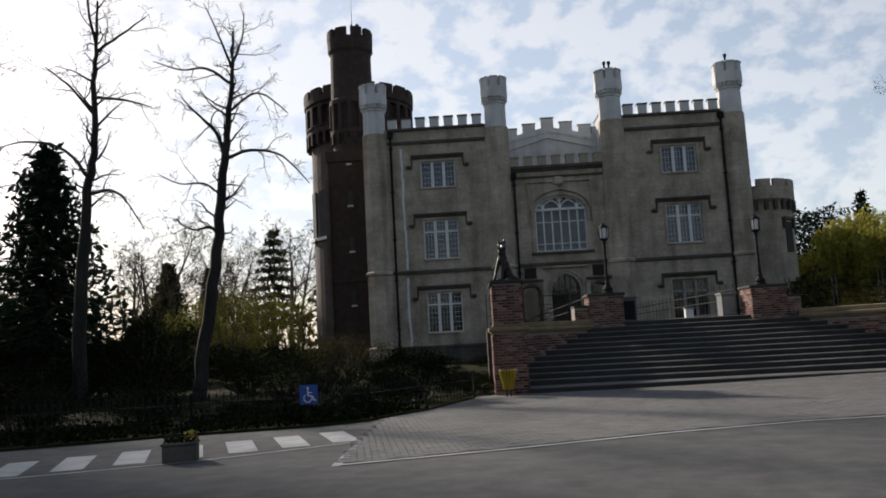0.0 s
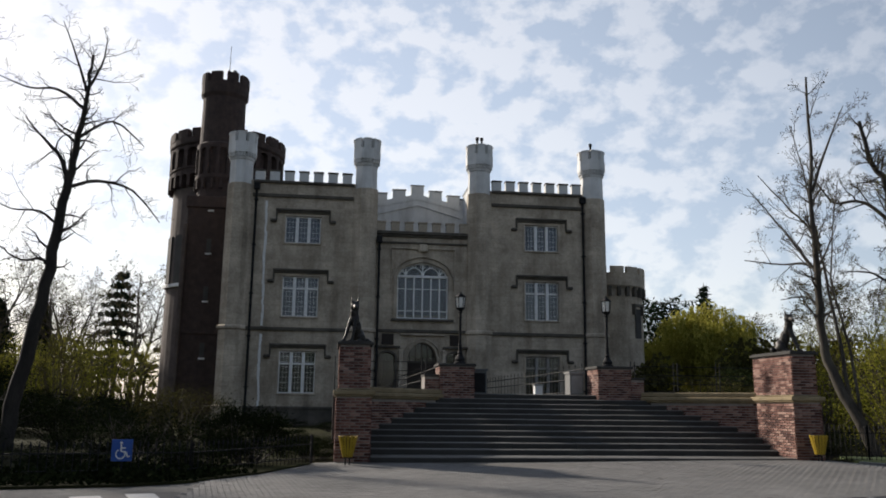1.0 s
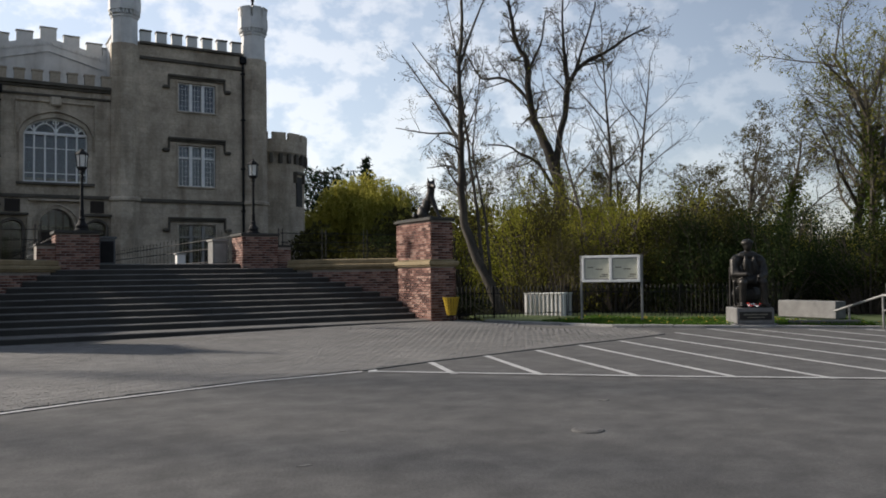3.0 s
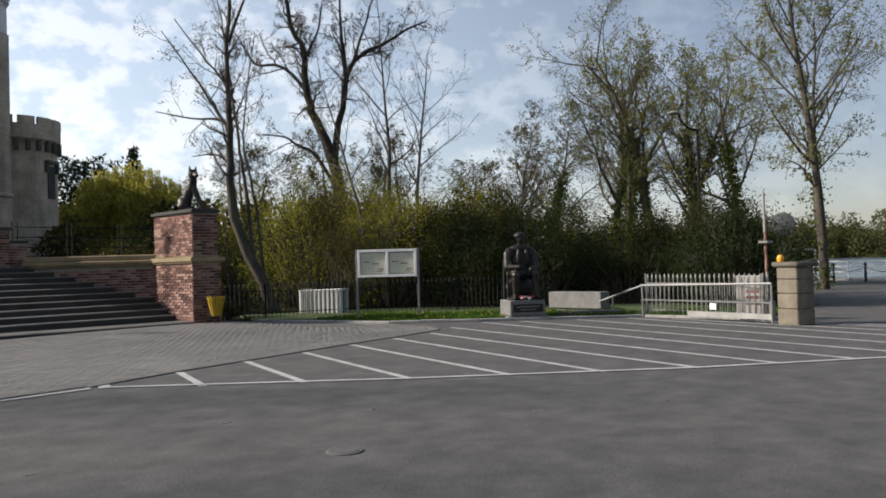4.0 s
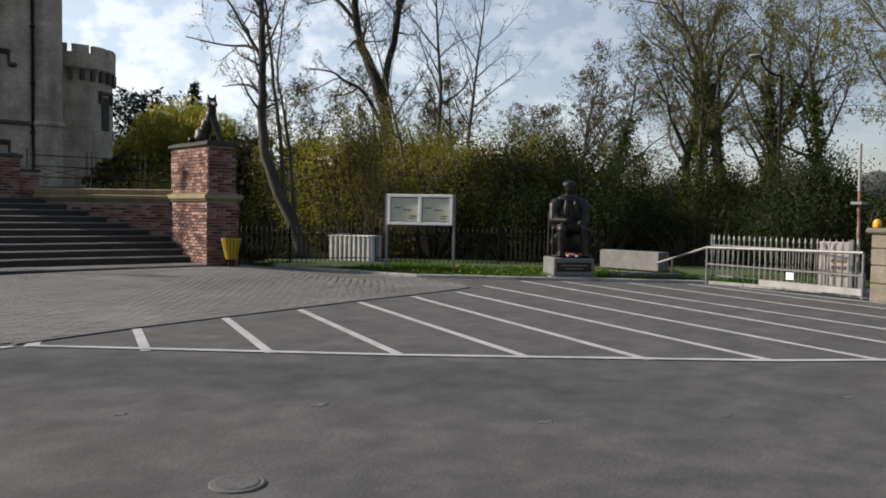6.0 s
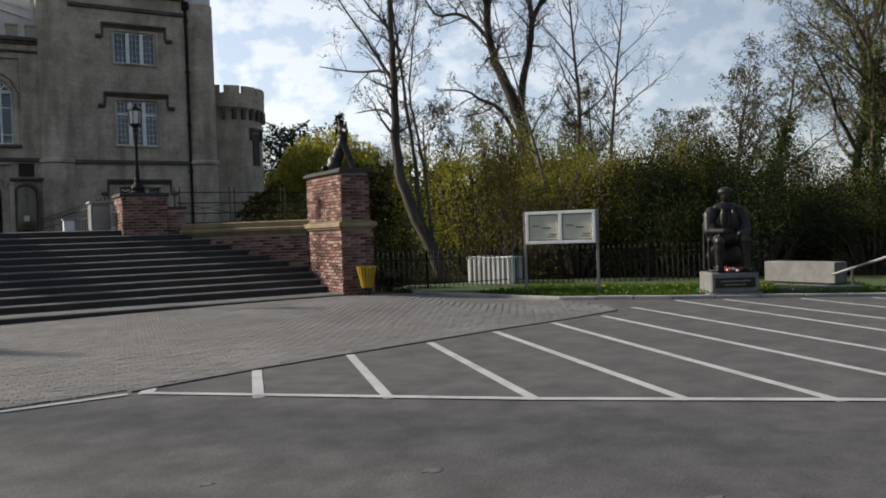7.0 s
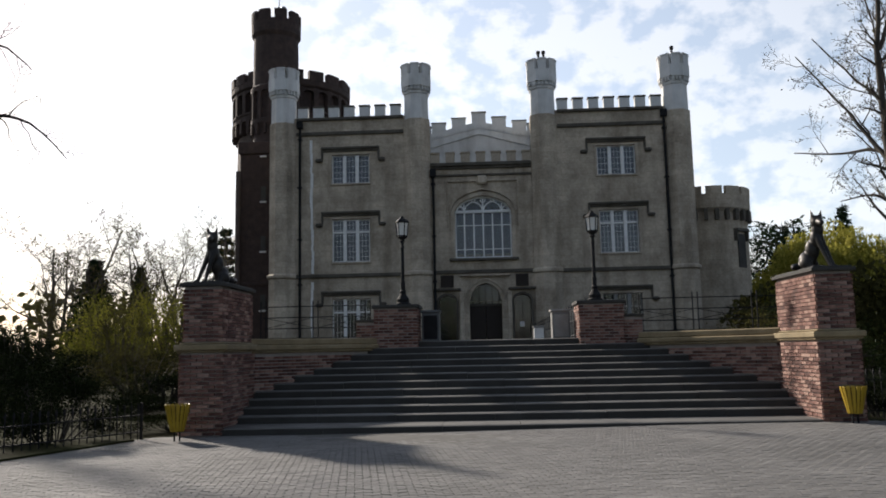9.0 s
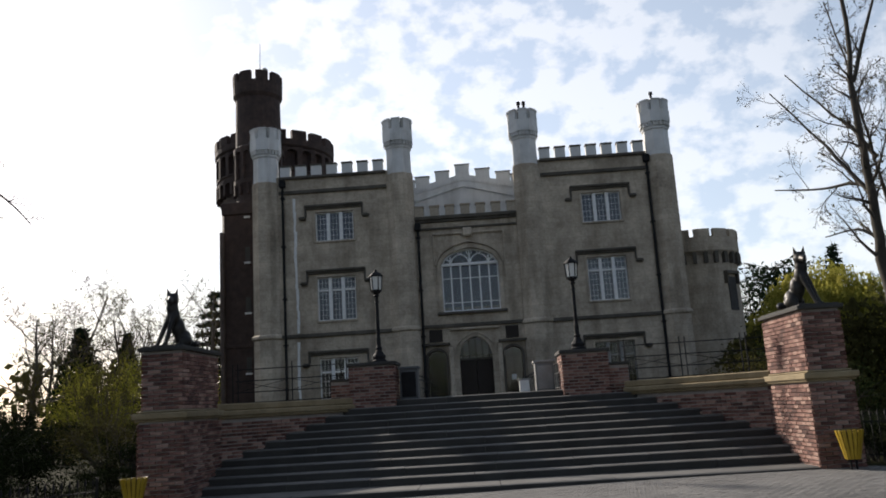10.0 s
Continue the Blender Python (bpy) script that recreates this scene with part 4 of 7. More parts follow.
# annex window: block coloured as a dark interior
bm = bmesh.new(); box(bm, 2.6, 3.02, -0.4, 0.4, 7.0, 9.4, turn=rot); aw = part("window", bm, M_INSIDE, annex)
bm = bmesh.new(); box(bm, 2.6, 3.2, -0.7, 0.7, 9.6, 9.8, turn=rot); box(bm, 2.6, 3.15, -0.7, -0.55, 8.9, 9.6, turn=rot); box(bm, 2.6, 3.15, 0.55, 0.7, 8.9, 9.6, turn=rot); part("hood_mould", bm, M_PLASTER_D, aw)

# ---- stairs, terrace and bridge ----
STEPS, RISE0, TOP = 12, 0.0, 1.85
stairs = thing("stairs", (10, 21, 0.1), "broad flight of worn grey stone steps", "stairs")
rng = random.Random(5)


def worn_step(x0, x1, y0, y1, z0, z1):
    """A stone step whose front edge is worn down to a gentle slope."""
    prof = [(y0, z0), (y0, z1 - 0.026), (y0 + 0.008, z1 - 0.017), (y0 + 0.065, z1), (y1, z1), (y1, z0)]
    bm = bmesh.new()
    a = [bm.verts.new((x0, y, z)) for y, z in prof]
    b = [bm.verts.new((x1, y, z)) for y, z in prof]
    bm.faces.new(a); bm.faces.new(b[::-1])
    for i in range(6):
        bm.faces.new((a[i], b[i], b[(i + 1) % 6], a[(i + 1) % 6]))
    bmesh.ops.recalc_face_normals(bm, faces=bm.faces)
    return bm


def stair_limits(y):
    u = min(1.0, max(0.0, (y - 23.17) / (25.7 - 23.17)))
    return 4.13 + u * 2.44 - 0.02, 15.84 - u * 2.5 + 0.02


for i in range(STEPS):
    y0 = 21.0 if i == 0 else 21.95 + 0.40 * (i - 1)
    z1 = RISE0 + (TOP - RISE0) * (i + 1) / STEPS
    xa, xb = stair_limits(y0)
    x = xa
    while x < xb - 0.01:
        w = min(xb - x, rng.uniform(1.5, 2.4))
        if xb - x - w < 0.8:
            w = xb - x
        dz, dy = rng.uniform(-0.004, 0.004), rng.uniform(-0.006, 0.006)
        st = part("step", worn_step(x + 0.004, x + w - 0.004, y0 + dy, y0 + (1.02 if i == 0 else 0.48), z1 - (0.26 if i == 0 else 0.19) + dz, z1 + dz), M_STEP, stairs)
        # sun on treads and shade on risers painted in: upward faces get the lighter stone
        st.data.materials.append(M_TREAD_LIT)
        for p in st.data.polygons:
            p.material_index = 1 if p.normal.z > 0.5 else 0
        x += w
    part("riser_core", boxes((xa, xb, y0 + 0.04, 26.4, z1 - 0.35, z1 - 0.16)), M_JOINT, stairs)
tagged(part("pavement", boxes((7.7, 11.85, 26.36, 29.2, 1.2, 1.845), (3.9, 16.2, 26.9, 29.2, 1.2, 1.83), (6.6, 12.9, 29.2, YF - 0.1, 1.2, 1.85)), M_STEP), "stone paved terrace and bridge deck to the castle door", "terrace", kind="structure")
tagged(part("wall_bridge", boxes((6.3, 6.62, 29.2, YF - 0.2, -1.2, 1.9), (12.88, 13.2, 29.2, YF - 0.2, -1.2, 1.9)), M_DARKBRICK), "dark brick parapet wall of the bridge", "wall", kind="structure")


# brickwork
BR_L, BR_H, BR_D = 0.235, 0.063, 0.10
PITCH_U, PITCH_Z = 0.247, 0.0765


def brick_mesh(length, mat):
    bm = bmesh.new()
    box(bm, 0, length, 0, BR_D, 0, BR_H)
    f = [v for v in bm.verts if v.co.y < 0.01]
    for v in f:
        v.co.x += 0.005 if v.co.x < length / 2 else -0.005
        v.co.z += 0.004 if v.co.z < BR_H / 2 else -0.004
    me = bpy.data.meshes.new("brick")
    bm.to_mesh(me); bm.free()
    me.materials.append(mat)
    return me


ME_BRICK, ME_HALF = brick_mesh(BR_L, M_BRICK), brick_mesh(BR_L * 0.48, M_BRICK)


def brick_face(parent, p, q, z0, z1, budget, seed):
    """Bricks on the face from p to q (its outside to the right of p -> q seen from above). Returns how many were set as pieces."""
    p, q = Vector((*p, 0)), Vector((*q, 0))
    d = q - p
    length = d.length
    a = math.degrees(math.atan2(d.y, d.x))
    r = random.Random(seed)
    used, rest = 0, bmesh.new()
    rows = int((z1 - z0) / PITCH_Z)
    for j in range(rows):
        u = 0.0 if j % 2 == 0 else -0.123
        while u < length - 0.06:
            s, e = max(0.0, u), min(length, u + BR_L)
            if e - s > 0.05:
                full = e - s > BR_L * 0.75
                me_len = BR_L if full else BR_L * 0.48
                sx = (e - s) / me_len
                m = Matrix.Translation(p + d.normalized() * s + Vector((0, 0, z0 + j * PITCH_Z + 0.006))) @ pose(0, 0, 0, 0, 0, a) @ Matrix.Translation((0, -0.012 + r.uniform(-0.004, 0.004), 0)) @ Matrix.Diagonal((sx, 1, 1, 1))
                if used < budget:
                    piece("brick", ME_BRICK if full else ME_HALF, m, parent)
                    used += 1
                else:
                    box(rest, 0, me_len, 0, BR_D, 0, BR_H, turn=m)
            u += PITCH_U
    if rest.verts:
        tagged(part("brickwork", rest, M_BRICK_J, parent), kind="stuff")
    else:
        rest.free()
    return used


def gate_pier(x0, x1, side, label):
    """A tall brick pier with a sandstone band and cap; side +1: its stair face looks to +x."""
    y0, y1 = 21.05, 23.17
    th = thing("brick_pier", ((x0 + x1) / 2, (y0 + y1) / 2, 0), label, "pier", "stair piers")
    part("core", boxes((x0 - 0.03, x1 + 0.03, y0 - 0.03, y1 + 0.03, -0.1, 1.66), (x0 + 0.02, x1 - 0.02, y0 + 0.02, y1 - 0.02, 1.8, 3.0)), M_MORTAR, th)
    bm = boxes((x0 - 0.10, x1 + 0.10, y0 - 0.10, y1 + 0.10, 1.655, 1.70), (x0 - 0.14, x1 + 0.14, y0 - 0.14, y1 + 0.14, 1.70, 1.82), (x0 - 0.06, x1 + 0.06, y0 - 0.06, y1 + 0.06, 1.82, 1.86), bevel=0.02)
    part("band", bm, M_SAND, th, "yellowish sandstone band")
    part("cap", boxes((x0 - 0.07, x1 + 0.07, y0 - 0.07, y1 + 0.07, 2.985, 3.06), (x0 - 0.02, x1 + 0.02, y0 - 0.02, y1 + 0.02, 3.06, 3.09), bevel=0.012), M_STEP, th, "flat stone cap slab")
    a, b = x0 - 0.05, x1 + 0.05
    c, d = y0 - 0.05, y1 + 0.05
    n = brick_face(th, (a, c), (b, c), 0.02, 1.65, 110, 1)
    e, f, g, h = x0, x1, y0, y1
    n += brick_face(th, (e, g), (f, g), 1.87, 2.98, 70, 2)
    if side > 0:
        n += brick_face(th, (b, c), (b, d), 0.02, 1.65, 300 - n, 3)
        brick_face(th, (f, g), (f, h), 1.87, 2.98, 0, 4)
        brick_face(th, (a, d), (a, c), 0.02, 1.65, 0, 5)
        brick_face(th, (e, h), (e, g), 1.87, 2.98, 0, 6)
    else:
        n += brick_face(th, (a, d), (a, c), 0.02, 1.65, 300 - n, 3)
        brick_face(th, (e, h), (e, g), 1.87, 2.98, 0, 4)
        brick_face(th, (b, c), (b, d), 0.02, 1.65, 0, 5)
        brick_face(th, (f, g), (f, h), 1.87, 2.98, 0, 6)
    return th


def splay_wall(p, q, label):
    """A brick side wall of the stairs from p to q (stair side to its right), with a moulded sandstone coping."""
    p3, q3 = Vector((*p, 0)), Vector((*q, 0))
    d = (q3 - p3).normalized()
    out = Vector((-d.y, d.x, 0))
    a = math.degrees(math.atan2(d.y, d.x))
    L = (q3 - p3).length
    th = thing("stair_wall", tuple((p3 + q3) / 2), label, "wall", "stair walls")
    T = Matrix.Translation(p3) @ pose(0, 0, 0, 0, 0, a)
    part("core", boxes((0, L, 0.01, 0.45, -0.1, 1.62), turn=T), M_MORTAR, th)
    part("coping", boxes((-0.02, L, -0.09, 0.54, 1.62, 1.68), (-0.02, L, -0.13, 0.58, 1.68, 1.80), (-0.02, L, -0.06, 0.50, 1.80, 1.95), bevel=0.025, turn=T), M_SAND, th, "moulded sandstone coping")
    brick_face(th, p, q, 0.02, 1.61, 300, 11)
    brick_face(th, tuple((q3 + out * 0.46).xy), tuple((p3 + out * 0.46).xy), 0.02, 1.61, 0, 12)
    return th


def lamp_pier(x0, x1, step_side, label):
    y0, y1 = 25.72, 26.85
    th = thing("lamp_pier", ((x0 + x1) / 2, 26.3, 1.2), label, "pier", "lamp piers")
    part("core", boxes((x0 + 0.01, x1 - 0.01, y0 + 0.01, y1 - 0.01, 1.0, 2.70)), M_MORTAR, th)
    part("cap", boxes((x0 - 0.06, x1 + 0.06, y0 - 0.06, y1 + 0.06, 2.70, 2.79), bevel=0.015), M_STEP, th, "stone cap slab")
    brick_face(th, (x0, y0), (x1, y0), 1.30, 2.69, 120, 21)
    brick_face(th, (x1, y0), (x1, y1), 1.30, 2.69, 80, 22)
    brick_face(th, (x0, y1), (x0, y0), 1.30, 2.69, 80, 23)
    s0, s1 = (x1, x1 + 0.48) if step_side > 0 else (x0 - 0.48, x0)
    part("shoulder", boxes((s0, s1, y0 + 0.12, y1 - 0.1, 1.0, 2.36)), M_MORTAR, th)
    part("shoulder_cap", boxes((s0 - 0.02, s1 + 0.04, y0 + 0.06, y1 - 0.06, 2.36, 2.43), bevel=0.01), M_STEP, th)
    brick_face(th, (s0, y0 + 0.11), (s1, y0 + 0.11), 1.60, 2.35, 60, 24)
    return th


gate_pier(3.32, 4.12, 1, "tall red brick pier with sandstone band carrying a dog statue")
gate_pier(15.85, 16.56, -1, "tall red brick pier with sandstone band carrying a dog statue")
splay_wall((4.10, 23.1), (6.60, 25.75), "low red brick stair wall with sandstone coping")
splay_wall((13.30, 25.75), (15.87, 23.1), "low red brick stair wall with sandstone coping")
lamp_pier(6.56, 7.67, -1, "low red brick pier carrying a black street lamp")
lamp_pier(11.80, 12.92, 1, "low red brick pier carrying a black street lamp")


def street_lamp(x, y, z):
    th = thing("street_lamp", (x, y, z), "black cast-iron street lamp with a white glass lantern", "street lamp", "stair lamps")
    bm = bmesh.new()
    lathe(bm, x, y, [(0.20, z), (0.20, z + 0.05), (0.15, z + 0.08), (0.17, z + 0.16), (0.10, z + 0.26), (0.07, z + 0.32), (0.09, z + 0.36), (0.055, z + 0.42), (0.06, z + 0.62), (0.045, z + 0.66), (0.042, z + 1.50), (0.06, z + 1.53), (0.042, z + 1.58), (0.042, z + 1.66), (0.08, z + 1.70), (0.05, z + 1.74)], 12)
    part("post", bm, M_BLACK, th)
    bm = bmesh.new(); lathe(bm, x, y, [(0.05, z + 1.74), (0.13, z + 1.80), (0.15, z + 1.85)], 6); part("cup", bm, M_BLACK, th)
    bm = bmesh.new(); lathe(bm, x, y, [(0.125, z + 1.85), (0.155, z + 2.20)], 6); part("lantern", bm, M_LANTERN, th, "opal glass lantern")
    for k in range(6):
        a = k * math.pi / 3
        bm = bmesh.new(); tube(bm, (x + 0.135 * math.cos(a), y + 0.135 * math.sin(a), z + 1.84), (x + 0.165 * math.cos(a), y + 0.165 * math.sin(a), z + 2.21), 0.014, n=5)
        part("glazing_bar", bm, M_BLACK, th)
    bm = bmesh.new(); lathe(bm, x, y, [(0.19, z + 2.19), (0.19, z + 2.22), (0.13, z + 2.28), (0.05, z + 2.33), (0.03, z + 2.38)], 6); part("lantern_roof", bm, M_BLACK, th)
    return th


street_lamp(7.27, 26.17, 2.79)
street_lamp(12.28, 26.17, 2.79)


# statues: one smooth bronze mesh each
def statue(name, loc, turn, blobs, limbs, label, category, voxel=0.022, scale=(1, 1, 1)):
    bm = bmesh.new()
    for c, r, s in blobs:
        ball(bm, c, r, s, seg=12)
    for p, q, r0, r1 in limbs:
        tube(bm, p, q, r0, r1, n=8)
        ball(bm, p, r0, seg=8); ball(bm, q, r1, seg=8)
    ob = part(name, bm, M_BRONZE, smooth=True)
    ob.matrix_basis = Matrix.Translation(loc) @ Matrix.Rotation(radians(turn), 4, 'Z') @ Matrix.Diagonal((*scale, 1))
    md = ob.modifiers.new("fuse", 'REMESH'); md.mode = 'VOXEL'; md.voxel_size = voxel; md.use_smooth_shade = True
    return tagged(ob, label, category)


def dog(loc, turn, side):
    """A seated dog, chest raised, its head turned over one shoulder (side +1 or -1)."""
    hx, hy = 0.70 * side, 0.71
    blobs = [((0, -0.18, 0.18), 0.18, (0.95, 1.1, 0.95)), ((0, -0.06, 0.36), 0.17, (0.9, 0.9, 1.2)), ((0, 0.06, 0.56), 0.17, (0.95, 0.85, 1.15)), ((0.01 * side, 0.09, 0.72), 0.145, (0.95, 0.9, 1.0)),
             ((0.03 * side, 0.10, 0.86), 0.14, (1.0, 1.0, 0.9)), ((0.14 * side, -0.16, 0.12), 0.12, (0.75, 1.25, 1.0)), ((-0.14 * side, -0.16, 0.12), 0.12, (0.75, 1.25, 1.0)), ((0, 0.02, 0.012), 0.27, (0.9, 1.45, 0.07))]
    m = Vector((0.03 * side, 0.10, 0.86))
    f = Vector((hx, hy, -0.05))
    q = Vector((-hy, hx, 0))
    limbs = [((0.10, 0.12, 0.54), (0.13, 0.36, 0.06), 0.065, 0.04), ((-0.10, 0.12, 0.54), (-0.13, 0.32, 0.06), 0.065, 0.04), ((0.13, 0.36, 0.05), (0.14, 0.43, 0.035), 0.042, 0.035), ((-0.13, 0.32, 0.05), (-0.14, 0.39, 0.035), 0.042, 0.035),
             ((0.16, -0.12, 0.05), (0.17, 0.10, 0.04), 0.05, 0.04), ((-0.16, -0.12, 0.05), (-0.17, 0.10, 0.04), 0.05, 0.04), (m + f * 0.06, m + f * 0.24 - Vector((0, 0, 0.03)), 0.085, 0.055),
             (m + q * 0.08 + Vector((0, 0, 0.07)), m + q * 0.11 + Vector((0, 0, 0.21)), 0.055, 0.012), (m - q * 0.08 + Vector((0, 0, 0.07)), m - q * 0.11 + Vector((0, 0, 0.21)), 0.055, 0.012),
             ((0, -0.30, 0.08), (0.16 * side, -0.44, 0.07), 0.07, 0.06), ((0.16 * side, -0.44, 0.07), (0.30 * side, -0.38, 0.05), 0.06, 0.025)]
    statue("dog_statue", loc, turn, blobs, limbs, "dark bronze seated dog statue on the brick pier", "statue", scale=(0.84, 0.94, 1.13))


dog((3.72, 21.75, 3.085), 143, -1)
dog((16.2, 21.80, 3.085), -138, 1)


# ---- vegetation ----
def tube_mesh(paths):
    """Vertices and faces of tapered tubes along paths of (point, radius)."""
    V, F = [], []
    for path, n in paths:
        base = len(V)
        for i, (p, r) in enumerate(path):
            d = (path[min(i + 1, len(path) - 1)][0] - path[max(i - 1, 0)][0])
            d = d.normalized() if d.length > 1e-6 else Vector((0, 0, 1))
            u = d.cross(Vector((0.31, 0.95, 0.05))).normalized()
            v = d.cross(u)
            for k in range(n):
                a = 2 * math.pi * k / n
                V.append(tuple(p + (u * math.cos(a) + v * math.sin(a)) * r))
        for i in range(len(path) - 1):
            for k in range(n):
                a, b = base + i * n + k, base + i * n + (k + 1) % n
                F.append((a, b, b + n, a + n))
    return V, F


def leaf_mesh(points, size, rng, droop=0.0, narrow=0.55):
    V, F = [], []
    for p in points:
        s = size * rng.uniform(0.6, 1.35)
        d = Vector((rng.gauss(0, 1), rng.gauss(0, 1), rng.gauss(0, 1) - droop)).normalized()
        u = d.cross(Vector((rng.gauss(0, 1), rng.gauss(0, 1), rng.gauss(0, 1)))).normalized()
        b = len(V)
        V += [tuple(p), tuple(p + d * s * 0.5 + u * s * narrow * 0.5), tuple(p + d * s), tuple(p + d * s * 0.5 - u * s * narrow * 0.5)]
        F.append((b, b + 1, b + 2, b + 3))
    return V, F


def grow(rng, p, d, length, r, level, spec, thick, thin, tips):
    """One stem and its side shoots. spec[level]: (shoots, length ratio, spread degrees, bend, rise)."""
    segs = 7 if level == 0 else (5 if level < 3 else 3)
    path = [(p.copy(), r)]
    cur, dd = p.copy(), d.copy()
    shoots, ratio, spread, bend, rise = spec[level][:5]
    for i in range(segs):
        dd = (dd + Vector((rng.gauss(0, bend), rng.gauss(0, bend), rng.gauss(0, bend) + rise))).normalized()
        cur = cur + dd * (length / segs)
        path.append((cur.copy(), max(0.004, r * (1 - 0.86 * (i + 1) / segs))))
    (thick if level < 2 else thin).append((path, 8 if level == 0 else (5 if level == 1 else 3)))
    if level + 1 >= len(spec):
        tips += [q for q, _ in path[1:]]
        return
    start = spec[level][5] if len(spec[level]) > 5 else 0.25
    for k in range(shoots):
        f = start + (1 - start) * (k + rng.random()) / shoots
        i = min(segs - 1, int(f * segs))
        q = path[i][0].lerp(path[i + 1][0], f * segs - i)
        axis = (path[i + 1][0] - path[i][0]).normalized()
        side = axis.orthogonal().normalized()
        side.rotate(Matrix.Rotation(k * 2.4 + rng.uniform(-0.5, 0.5), 3, axis))
        a = radians(spread * rng.uniform(0.7, 1.25))
        nd = (axis * math.cos(a) + side * math.sin(a)).normalized()
        rr = max(0.006, path[i][1] * rng.uniform(0.42, 0.62))
        grow(rng, q, nd, length * ratio * rng.uniform(0.65, 1.2) * (1.12 - 0.55 * f), rr, level + 1, spec, thick, thin, tips)


def tree(name, loc, height, radius, seed, label, lean=(0, 0, 1), spec=None, bark=None, leaf=None, leaf_size=0.1, leaf_keep=0.5, stems=1, category="tree", group="", splay=0.25, twig=None, ivy=0):
    rng = random.Random(seed)
    spec = spec or [(15, 0.36, 58, 0.06, 0.05, 0.28), (7, 0.45, 45, 0.12, 0.05), (5, 0.5, 42, 0.16, 0.02), (0, 0, 0, 0.2, 0.0)]
    th = thing(name, loc, label, category, group)
    thick, thin, tips = [], [], []
    for k in range(stems):
        d = Vector(lean).normalized()
        if stems > 1:
            a = 2 * math.pi * k / stems + seed
            d = (d + Vector((math.cos(a), math.sin(a), 0)) * splay).normalized()
        grow(rng, Vector(loc) - Vector((0, 0, 0.25)), d, height * (1 if k == 0 else rng.uniform(0.75, 1.0)), radius * (1 if k == 0 else 0.75), 0, spec, thick, thin, tips)
    part("trunk", tube_mesh(thick), bark or M_BARK, th, smooth=True)
    if ivy:
        main = [q for q, n in thick if n == 8]
        pts = []
        for k in range(ivy):
            q = main[k % len(main)]
            u = rng.random() ** 1.3 * 0.75 * (len(q) - 1)
            i = int(u)
            a, w = rng.uniform(0, 6.28), q[i][1] + abs(rng.gauss(0, 0.22))
            pts.append(q[i][0].lerp(q[i + 1][0], u - i) + Vector((math.cos(a) * w, math.sin(a) * w, 0)))
        tagged(part("ivy", leaf_mesh(pts, 0.13, rng, narrow=0.9), M_LEAF_G, th), kind="stuff")
    tagged(part("twig", tube_mesh(thin), twig or M_TWIG, th), kind="stuff")
    if leaf is not None:
        pts = [p + Vector((rng.gauss(0, 0.06), rng.gauss(0, 0.06), rng.gauss(0, 0.06))) for p in tips if rng.random() < leaf_keep]
        tagged(part("crown", leaf_mesh(pts, leaf_size, rng), leaf, th), kind="stuff")
    return th


